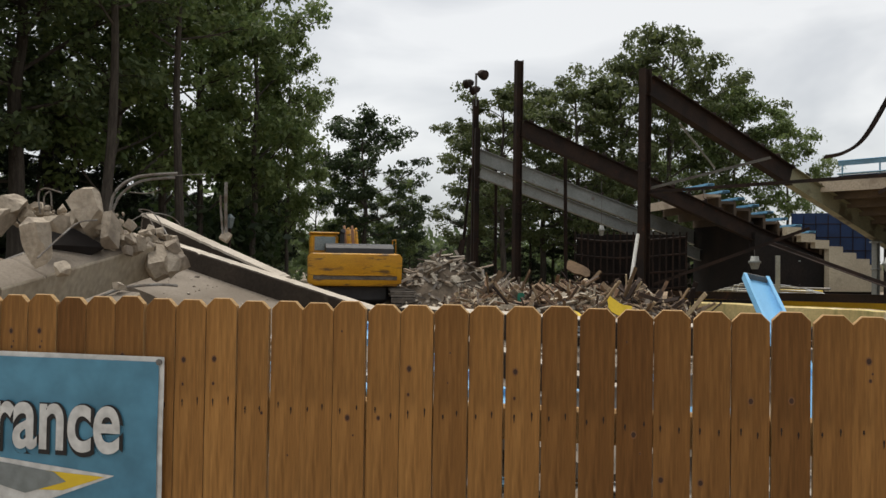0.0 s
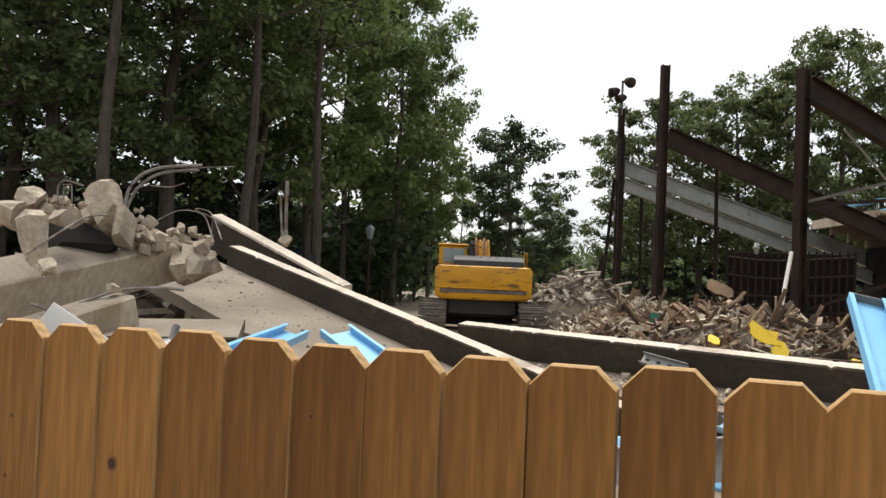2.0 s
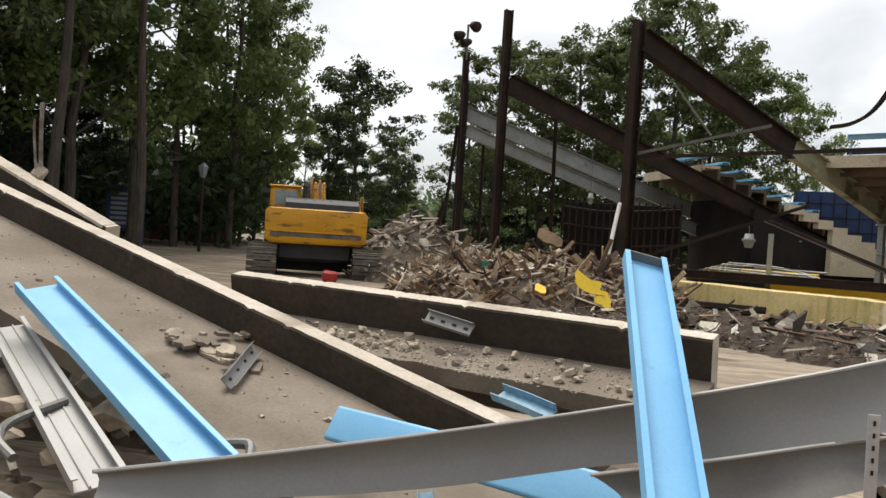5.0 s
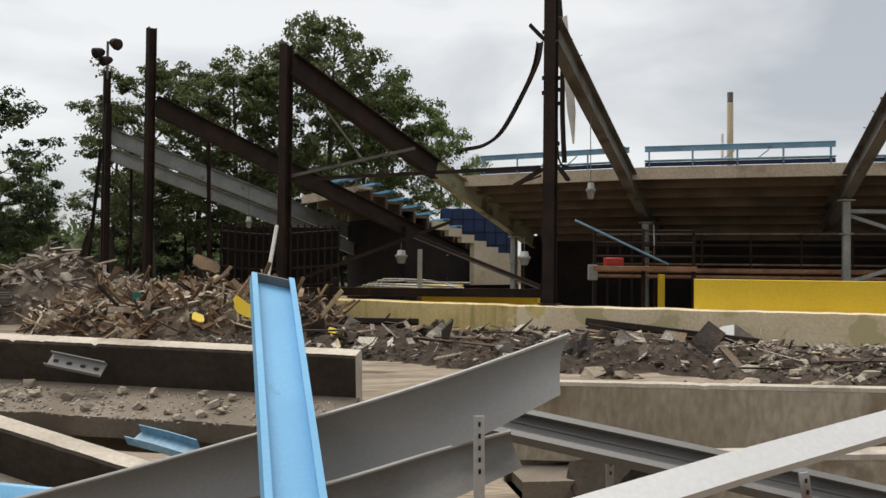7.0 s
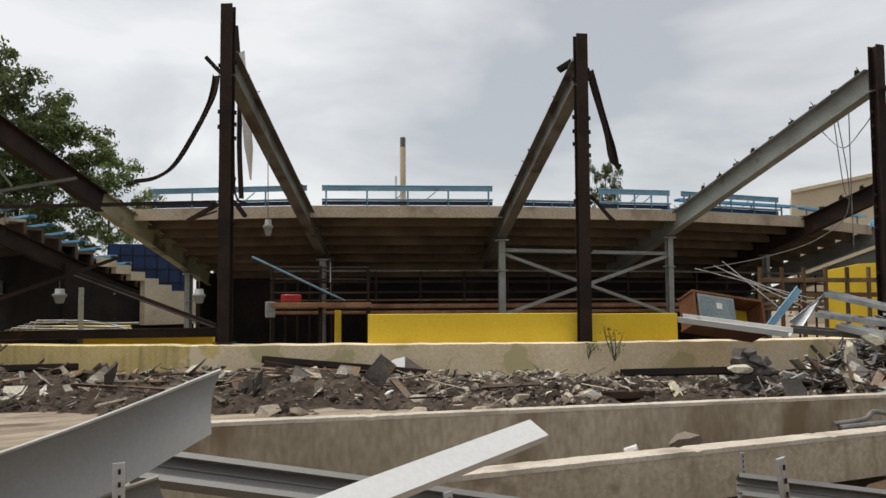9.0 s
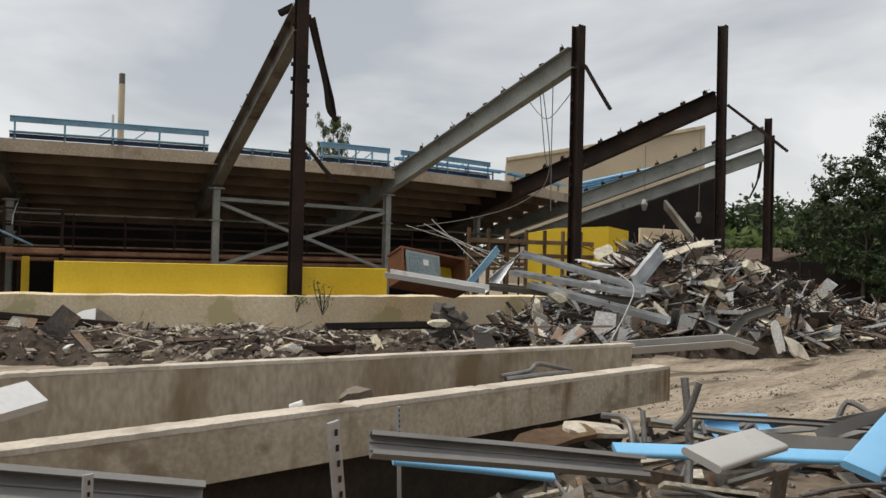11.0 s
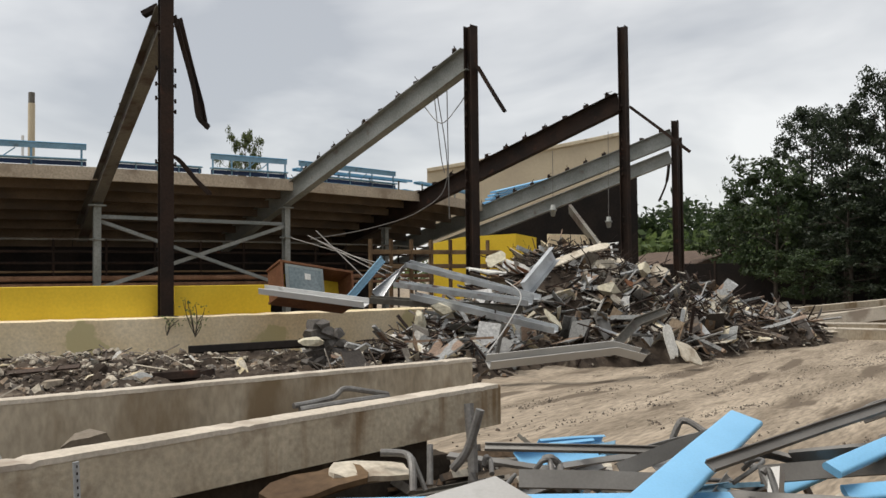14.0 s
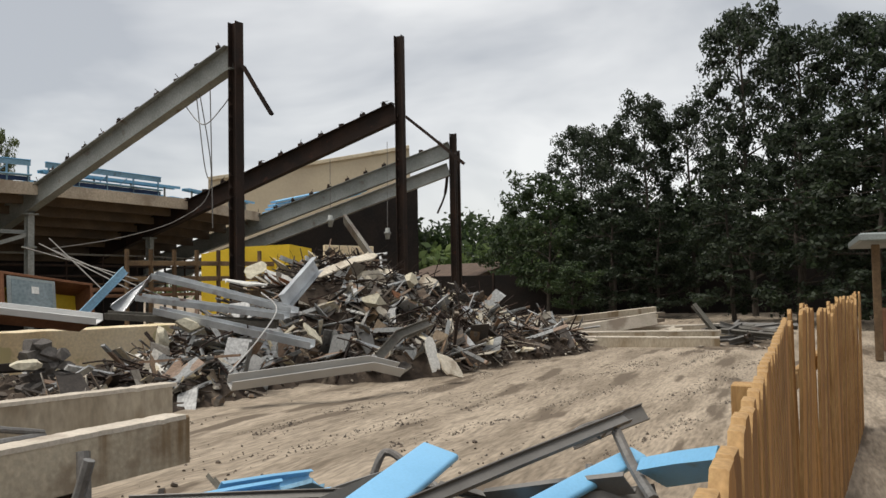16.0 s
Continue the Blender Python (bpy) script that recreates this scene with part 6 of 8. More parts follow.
folded_sheet("plaster_board", [(8.10, 12.42, -0.02), (8.42, 12.2, 0.0), (8.47, 12.3, 0.17), (8.32, 12.42, 0.18), (8.15, 12.5, 0.10)], [(0, 1, 4), (1, 3, 4), (1, 2, 3)], PLASTERBOARD, "broken sandy board half buried in mud", "board", 0.03)
single("plank", block(bmesh.new(), Matrix.Translation((8.72, 11.86, 0.03)) @ pose(0, 0, 0, 3, -4, -28), (0.56, 0.08, 0.035), 0.006), PLASTERBOARD, "short pale plank lying on the mud", "plank")
folded_sheet("paper_scrap", [(9.17, 11.97, -0.02), (9.33, 11.9, 0.0), (9.30, 11.96, 0.16), (9.20, 12.0, 0.17)], [(0, 1, 3), (1, 2, 3)], PAPER, "torn white paper scrap on the mud", "scrap", 0.006)
folded_sheet("board_scrap", [(9.38, 11.87, -0.03), (9.60, 11.74, -0.02), (9.55, 11.84, 0.12), (9.45, 11.9, 0.1)], [(0, 1, 3), (1, 2, 3)], PINE_BACK, "torn tan board scrap on the mud", "scrap", 0.012)
RUB3 = (8.6, 13.4, 10.8, 15.2)
litter("bank_pale_rubble", bank, RUB3, 700, RUBBLE, "pale broken plaster heaped on the mud", 91, (0.9, 0.1), (0.04, 0.24), 0.03, (0.3, 0.9), 0.3, 0.02, (0.01, 0.03))
for i, (p, s) in enumerate((((7.64, 11.14, 0.04), 0.5), ((8.96, 11.98, 0.04), 0.6), ((5.86, 12.61, -0.01), 0.6), ((8.64, 10.99, 0.07), 0.35), ((9.71, 11.46, 0.13), 0.5), ((6.25, 12.25, -0.02), 0.45), ((10.43, 9.22, -0.19), 0.4))):
    single("mud_rock", boulder(bmesh.new(), (p[0], p[1], max(0.06, p[2] - 0.02)), s * 0.6, 60 + i, (1, 0.8, 0.55)), ROCK, "pale broken concrete rock lying in the mud", "rock", "mud rocks")

# big scrap heap at the end of the wall
h4 = humps([(18.9, 9.4, 3.6, 2.6, 0.9, 0.05), (20.8, 9.3, 3.6, 2.8, 2.0, 0.0), (22.6, 8.2, 3.2, 2.6, 1.3, -0.2), (24.4, 7.0, 2.4, 1.6, 0.55, -0.3), (19.6, 6.9, 3.4, 1.6, 0.7, -0.1), (14.4, 8.4, 2.2, 1.4, 0.3, -0.2), (22.8, 5.8, 2.6, 1.2, 0.6, -0.2)], 0.22, 4)
B4 = (11, 28, 4.5, 14)
heap("scrap_heap", B4, h4, 0.18, MUD, "big heap of mixed demolition scrap", 4)
litter("scrap_fines", h4, B4, 3000, MUD_BITS, "fine brown debris and splinters on a heap", 87, (0.55, 0.45), (0.04, 0.15), 0.01, (0.15, 0.6), 0.6, 0.02, (0.01, 0.05))
litter("scrap_litter", h4, B4, 1000, SCRAP, "dark twisted scrap and sticks on a heap", 36, (0.5, 0.5), (0.06, 0.24), 0.02, (0.2, 0.9), 0.6, 0.02, (0.012, 0.08))
scraps("sheet_scrap", h4, B4, 110, METAL_SCRAP, "bent grey metal sheet scraps on a heap", 81, (0.35, 1.15))
litter("metal_strips", h4, B4, 150, METAL_SCRAP, "long grey metal strips and laths on a heap", 84, (0.0, 1.0), (0.1, 0.2), 0.08, (0.6, 1.7), 0.45, 0.15, (0.02, 0.1))
litter("dark_strips", h4, B4, 240, STEEL, "long blackened sticks and laths on a heap", 85, (0.0, 1.0), (0.1, 0.2), 0.05, (0.4, 1.3), 0.35, 0.15, (0.015, 0.07))
scraps("board_scraps", h4, B4, 150, PALE_SCRAP, "pale torn board and plaster scraps on a heap", 82, (0.2, 0.85))
litter("mound_clods", h4, (20.2, 26.5, 4.6, 7.4), 500, MUD, "dark earth clods at the foot of a heap", 93, (0.9, 0.1), (0.08, 0.3), 0.0, (0.2, 0.8), 0.5, 0.02, (0.015, 0.04))
litter("heap_rods", h4, (19.5, 25.5, 5.0, 11.0), 420, STEEL, "thin black rods and roots tangled in a heap", 94, (0.0, 1.0), (0.1, 0.2), 0.12, (0.4, 1.3), 0.6, 0.1, (0.008, 0.028))
scraps("dark_sheets", h4, B4, 160, SCRAP, "dark torn sheets and boards on a heap", 89, (0.25, 0.9))
litter("scrap_litter_pale", h4, B4, 260, RUBBLE, "pale plaster and board scraps on a heap", 37, (0.7, 0.3), (0.08, 0.22), 0.06, (0.2, 0.8), 0.6)
rng = random.Random(19)
bm = bmesh.new()
for i in range(260):
    x, y = rng.uniform(12.5, 25.5), rng.uniform(5.5, 12)
    z = h4(x, y)
    if z > 0.1:
        p = Vector((x, y, z))
        d = Vector((rng.uniform(-1, 1), rng.uniform(-1, 1), rng.uniform(-0.2, 0.7))).normalized() * rng.uniform(0.3, 0.9)
        rod(bm, [p - d * 0.4, p + d * 0.3 + Vector((rng.uniform(-0.2, 0.2), rng.uniform(-0.2, 0.2), 0.15)), p + d], 0.012, 4)
single("tangled_wire", bm, STEEL, "tangled rusty wire and rods on a scrap heap", "wire", kind="stuff")


def bent_channel(pts, w, h, m, label, up=(0.2, -0.5, 0.8), group="scrap channels"):
    return single("metal_channel", sweep(bmesh.new(), channel(w * 0.72, h * 0.7, 0.012), pts, up), m, label, "metal channel", group)


bent_channel([(14.16, 12.18, 1.31), (14.74, 10.12, 1.06)], 0.3, 0.16, ALU_PALE, "long pale metal channel lying on the heap", (0, -0.8, 0.6))
bent_channel([(15.83, 10.84, 1.20), (16.61, 10.67, 1.78), (16.52, 7.71, 1.13)], 0.34, 0.14, GALV, "folded galvanised channel arching over the heap", (0, -0.7, 0.7))
bent_channel([(15.92, 10.42, 1.39), (16.30, 7.71, 1.05)], 0.3, 0.14, GALV, "galvanised channel lying across the heap", (0, -0.7, 0.7))
bent_channel([(15.64, 9.80, 1.17), (15.98, 7.04, 0.61)], 0.26, 0.16, GALV, "galvanised channel sliding down the heap", (0, -0.8, 0.5))
bent_channel([(17.26, 8.43, 1.30), (18.32, 8.39, 1.99)], 0.42, 0.16, GALV, "short wide galvanised trough on the heap top", (0.6, -0.6, 0.5))
bent_channel([(15.20, 10.97, 1.17), (16.29, 11.07, 1.92)], 0.2, 0.05, BLUE_FADED, "short blue plank standing in the heap", (0, -1, 0.3))
bent_channel([(16.78, 6.31, 0.41), (17.27, 6.19, 0.72), (18.01, 5.94, 0.89)], 0.22, 0.12, STEEL_MID, "bent dark grey channel in the heap", (0, -0.7, 0.7))
bent_channel([(13.57, 6.81, 0.29), (15.30, 5.70, 0.41), (15.82, 5.50, 0.27)], 0.24, 0.2, ALU_MID, "long grey box beam lying at the heap foot", (0, -0.6, 0.8))
bent_channel([(26.85, 12.57, 3.60), (25.01, 10.66, 2.26)], 0.4, 0.14, STEEL_MID, "dark steel plate leaning above the heap", (0.7, -0.7, 0.2))
bent_channel([(15.45, 10.67, 1.10), (16.39, 7.94, 0.91)], 0.2, 0.16, STEEL_MID, "dark grey channel buried in the heap", (0, -0.7, 0.7))
jagged_board("white_board_scrap", (17.47, 5.67, 0.42), (1, -0.5, 0.0), (0.1, 0.3, 1), 0.22, 0.62, PAPER, "upright white panel at the heap foot", 21)
jagged_board("cream_panel", (17.20, 5.25, 0.25), (1, -0.5, -0.3), (0.2, 0.5, 0.8), 0.42, 0.4, PLASTERBOARD, "cream board scrap at the heap foot", 22)
jagged_board("cream_panel", (17.17, 7.78, 0.77), (1, -0.4, -0.7), (0.3, 0.6, 0.7), 0.4, 0.32, FOAM, "cream insulation scrap on the heap", 23)
jagged_board("grey_panel", (17.58, 6.96, 0.65), (1, -0.3, 0.2), (0.2, 0.5, 0.9), 0.32, 0.6, ALU_DARK, "grey metal panel standing in the heap", 24)
jagged_board("plywood_sheet", (19.52, 8.45, 1.98), (1, -0.6, 0.35), (0.2, 0.9, 0.3), 1.7, 0.25, PLASTERBOARD, "cream plywood sheet on the heap top", 25)
jagged_board("cream_panel", (18.44, 9.79, 1.92), (1, -0.6, 0.5), (0.2, 0.6, 0.8), 0.5, 0.28, FOAM, "cream insulation scrap on the heap", 26)
jagged_board("cream_panel", (18.08, 9.78, 1.65), (1, -0.6, -0.1), (0.2, 0.9, 0.2), 0.9, 0.35, PAPER, "white board scrap on the heap", 27)
for i, (p, s, sq) in enumerate((((15.65, 9.11, 0.99), 0.75, (1.1, 0.7, 0.6)), ((15.08, 9.20, 0.77), 0.6, (0.7, 0.6, 1.2)), ((18.80, 7.42, 1.28), 0.8, (1.2, 0.8, 0.5)), ((20.09, 7.21, 1.64), 0.6, (0.7, 0.7, 1)), ((19.29, 9.73, 1.73), 0.7, (1.2, 0.8, 0.4)), ((13.40, 10.12, 0.53), 0.6, (1.3, 0.8, 0.5)))):
    single("insulation_lump", boulder(bmesh.new(), p, s * 0.5, 90 + i, sq), FOAM, "crumpled cream insulation lump in the heap", "insulation", "insulation lumps")
FIELD_STONE = mat("field_stone_grey", (0.15, 0.137, 0.125), (0.09, 0.082, 0.076), 4, 25, 0.9, bump=0.5)
for i in range(18):
    rng = random.Random(120 + i)
    layer, k = divmod(i, 4)
    p = Vector((13.8, 10.2, 0.16 + layer * 0.155)) + Vector((0.62, 0.78, 0)) * rng.uniform(-0.05, 0.05) + Vector((0.78, -0.62, 0)) * ((k - 1.5) * 0.16 + rng.uniform(-0.03, 0.03)) * (1.1 - 0.08 * layer)
    single("field_stone", boulder(bmesh.new(), p, rng.uniform(0.21, 0.27), 120 + i, (1.1, 0.9, 0.75)), FIELD_STONE, "dark grey field stone piled by the wall", "stone", "field stones")


def cabinet():
    o, r, u = Vector((15.06, 12.56, 1.24)), Vector((0.93, -0.3, -0.14)).normalized(), Vector((0.2, 0.3, 0.93)).normalized()
    n = u.cross(r).normalized()
    m = Matrix(((r.x, n.x, u.x, o.x), (r.y, n.y, u.y, o.y), (r.z, n.z, u.z, o.z), (0, 0, 0, 1)))
    t = thing("broken_cabinet", o, "broken reddish wooden cabinet lying on its back", "cabinet")
    for c, s in (((0.8, 0.3, 0.02), (1.7, 0.6, 0.05)), ((0.8, 0.3, 0.72), (1.7, 0.6, 0.05)), ((0.0, 0.3, 0.37), (0.05, 0.6, 0.72)), ((1.62, 0.3, 0.37), (0.05, 0.6, 0.72))):
        part("panel", block(bmesh.new(), m @ pose(*c), s, 0.006), BROWN_BOARD, t)
    part("back_panel", block(bmesh.new(), m @ pose(0.8, 0.58, 0.37), (1.6, 0.02, 0.68)), YELLOW, t)
    d = part("door", block(bmesh.new(), m @ pose(0.5, 0.02, 0.37), (0.85, 0.04, 0.62), 0.006), VINYL_GREY, t, "grey-green framed door")
    part("pane", block(bmesh.new(), m @ pose(0.5, -0.006, 0.37), (0.72, 0.015, 0.5)), GLASS, d)
    part("notice", block(bmesh.new(), m @ pose(0.55, -0.018, 0.45), (0.13, 0.006, 0.13)), PAPER, d)


cabinet()
for p, q in (((16.52, 13.37, 2.48), (16.48, 11.15, 1.58)), ((16.64, 13.24, 2.58), (16.26, 11.42, 1.48)), ((16.97, 14.34, 2.47), (16.95, 11.37, 1.76)), ((16.68, 13.20, 2.36), (16.50, 10.31, 1.40))):
    single("steel_rod", rod(bmesh.new(), [p, q], 0.013, 6), ALU_DARK, "thin steel rod leaning over the heap", "rod", "loose rods")
single("loose_hose", rod(bmesh.new(), [(13.58, 6.81, 0.47), (15.09, 7.39, 0.83), (16.30, 7.90, 1.22), (16.59, 8.40, 1.48)], 0.011, 6), ALU_MID, "pale hose draped down the heap", "hose")

rng = random.Random(47)
for i in range(26):
    x, y = rng.uniform(16.5, 23.5), rng.uniform(6.2, 10.0)
    z = h4(x, y)
    if z < 0.35:
        continue
    w = rng.uniform(0.25, 0.75)
    jagged_board("torn_board", (x, y, z + 0.1), (rng.uniform(0.3, 1), rng.uniform(-0.8, 0.2), rng.uniform(-0.5, 0.5)), (rng.uniform(-0.4, 0.6), rng.uniform(0.3, 1), rng.uniform(0.3, 1)), w, w * rng.uniform(0.35, 0.7), (PAPER, PLASTERBOARD, FOAM, GALV, TIMBER, PLASTERBOARD, BROWN_BOARD)[i % 7], ("torn white board on the scrap heap", "torn cream board on the scrap heap", "torn insulation board on the scrap heap", "bent galvanised sheet on the scrap heap", "broken brown board on the scrap heap", "torn cream board on the scrap heap", "reddish broken board on the scrap heap")[i % 7], 900 + i, "board", "torn boards", 0.02)

# yellow concourse wall and timber frames beyond the heap
bm = bmesh.new()
yw = [(26.88, 17.73, 2.72), (27.04, 16.64, 2.90), (27.54, 14.91, 2.96), (28.31, 14.57, 2.84)]
add_poly(bm, [[Vector((p[0], p[1], 0)), Vector((p[0], p[1], p[2])), Vector((p[0] + 0.15, p[1] + 0.2, p[2])), Vector((p[0] + 0.15, p[1] + 0.2, 0))] for p in yw])
bmesh.ops.recalc_face_normals(bm, faces=bm.faces)
single("yellow_wall", bm, YELLOW, "curved yellow painted wall behind the scrap heap", "wall", kind="structure")
frame0 = Vector((23.26, 17.51, 2.61))
tf = thing("timber_trellis", (frame0.x, frame0.y, 0), "bare timber framing before a yellow wall", "trellis")
for z in (1.9, 2.35):
    part("rail", sweep(bmesh.new(), oblong(0.1, 0.14, 0.01), [Vector((frame0.x, frame0.y, z)), Vector((frame0.x + 4.6, frame0.y - 2.3, z))]), TIMBER, tf)
for i in range(8):
    part("stud", sweep(bmesh.new(), oblong(0.1, 0.1, 0.01), [Vector((frame0.x + i * 0.62, frame0.y - i * 0.31, 0)), Vector((frame0.x + i * 0.62, frame0.y - i * 0.31, 2.75))]), TIMBER, tf)
single("cream_wall_panel", block(bmesh.new(), Matrix.Translation((30.20, 14.24, 2.59)) @ pose(0, 0, -0.6, 0, 0, -20), (2.2, 0.1, 2.0), 0.01), CREAM, "cream wall panel standing in shade", "wall panel")
bm = bmesh.new()
p, q = Vector((36.32, 21.63, 4.02)), Vector((39.40, 15.79, 6.37))
add_poly(bm, [[Vector((a.x, a.y, 0)), Vector((a.x, a.y, a.z)), Vector((a.x + 0.3, a.y + 0.3, a.z)), Vector((a.x + 0.3, a.y + 0.3, 0))] for a in (p, q)])
bmesh.ops.recalc_face_normals(bm, faces=bm.faces)
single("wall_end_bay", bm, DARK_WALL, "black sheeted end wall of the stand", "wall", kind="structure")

# far benches of the curved end seen over the deck
for i in range(7):
    p, q = Vector((40.97, 25.49, 5.39)), Vector((48.84, 23.91, 7.69))
    d = Vector((0.55, -0.3, 0.30)) * i * 0.62
    t = thing("bleacher_bench", p + d - up3 * 0.4, "light blue bench of the far seating bank", "bench", "far benches")
    part("seat_plank", sweep(bmesh.new(), bull(0.5, 0.1), [p + d * 0.4 - up3 * 0.5 + up3 * 0.12 * i, q + d - up3 * 0.6]), BLUE, t)

# black stud wall under the left bays
def stud_wall():
    a, b = Vector((-1.36, 35.07, 3.82)), Vector((3.27, 35.13, 3.40))
    a.z = b.z = 0
    t = thing("stud_wall", a, "black stud wall with bent ribs before a dark backing", "wall frame")
    # Near-black sheet behind the studs, in place of the shaded void.
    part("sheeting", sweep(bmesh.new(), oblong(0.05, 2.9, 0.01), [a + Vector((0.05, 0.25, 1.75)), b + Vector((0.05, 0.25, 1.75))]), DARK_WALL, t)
    for i in range(18):
        c = a.lerp(b, i / 17)
        part("stud", sweep(bmesh.new(), oblong(0.07, 0.09, 0.005), [c + up3 * 0.2, c + up3 * 3.3]), STEEL, t)
    for z in (0.9, 1.6, 2.3, 3.0):
        part("rib", rod(bmesh.new(), [a + up3 * z, a.lerp(b, 0.4) + up3 * (z - 0.12), b + up3 * (z + 0.1)], 0.05, 6), STEEL, t)


stud_wall()

# white stepped stair flank and blue mesh panel
bm = bmesh.new()
to_c = (col("c") - col("b")).normalized()
lo = []
for r in range(5, 14):
    for run in (8.3 + 0.75 * r, 8.3 + 0.75 * (r + 1)):
        z = 4.81 - 0.25 * r
        q = radial("b", run, z) + to_c * 0.25
        low = max(0.9, z - 0.35) if r < 8 else 0.9
        lo.append([Vector((q.x, q.y, low)), q, q + to_c * 0.25, Vector((q.x, q.y, low)) + to_c * 0.25])
add_poly(bm, lo)
bmesh.ops.recalc_face_normals(bm, faces=bm.faces)
single("stair_flank", bm, WHITE_WALL, "off-white stepped flank of a concrete stair", "stair wall")
t = thing("mesh_panel", (*(9.93, 39.25, 3.60)[:2], 0.5), "dark blue mesh panel behind the stair", "panel")
a, b = Vector((8.25, 39.58, 3.58)), Vector((11.72, 38.82, 3.61))
for k_ in range(1):
    part("sheet", sweep(bmesh.new(), oblong(0.06, 3.6, 0.01), [Vector((a.x, a.y, 2.6)), Vector((b.x, b.y, 2.6))]), BLUE_DEEP, t)
for z in (2.1, 2.7, 3.3, 3.9):
    part("wire", rod(bmesh.new(), [Vector((a.x, a.y - 0.1, z)), Vector((b.x, b.y - 0.1, z))], 0.02, 5), STEEL, t)
for i in range(8):
    c = a.lerp(b, i / 7)
    part("wire", rod(bmesh.new(), [Vector((c.x, c.y - 0.1, 1.0)), Vector((c.x, c.y - 0.1, 4.3))], 0.02, 5), STEEL, t)

# platform with red box in the concourse
def platform():
    a, b = Vector((10.08, 24.16, 1.67)), Vector((12.76, 23.02, 1.66))
    t = thing("work_platform", (a.x, a.y, 0), "rusty brown work platform with a pipe guard rail", "platform")
    part("deck", sweep(bmesh.new(), oblong(1.2, 0.14, 0.01), [a, b]), RUST, t)
    for f in (0.02, 0.5, 0.98):
        c = a.lerp(b, f)
        part("leg", sweep(bmesh.new(), oblong(0.1, 0.1, 0.01), [Vector((c.x, c.y, 0)), c]), STEEL, t)
        part("upright", sweep(bmesh.new(), oblong(0.07, 0.07, 0.01), [c, c + up3 * 1.15]), STEEL, t)
    for z in (0.35, 0.75, 1.1):
        part("rail", rod(bmesh.new(), [a + up3 * z, b + up3 * z], 0.03, 6), STEEL, t)
    single("red_box", block(bmesh.new(), Matrix.Translation((10.54, 23.67, 1.855)), (0.5, 0.4, 0.24), 0.03), RED, "red plastic box on the work platform", "box")
    single("white_pole", rod(bmesh.new(), [(9.11, 22.91, 2.99), (11.87, 22.89, 1.79)], 0.03, 6), BLUE_FADED, "pale metal pole leaning on the platform rail", "pole")
    single("electrical_box", block(bmesh.new(), Matrix.Translation((9.92, 23.69, 1.54)), (0.25, 0.2, 0.45), 0.02), STEEL_GREY, "grey electrical box on a post", "electrical box")
    for p_ in ((12.52, 24.79, 0.96),):
        single("yellow_column", block(bmesh.new(), Matrix.Translation((p_[0], p_[1], 0.75)), (0.16, 0.2, 1.5), 0.02), YELLOW, "short yellow painted column in the concourse", "column")


platform()


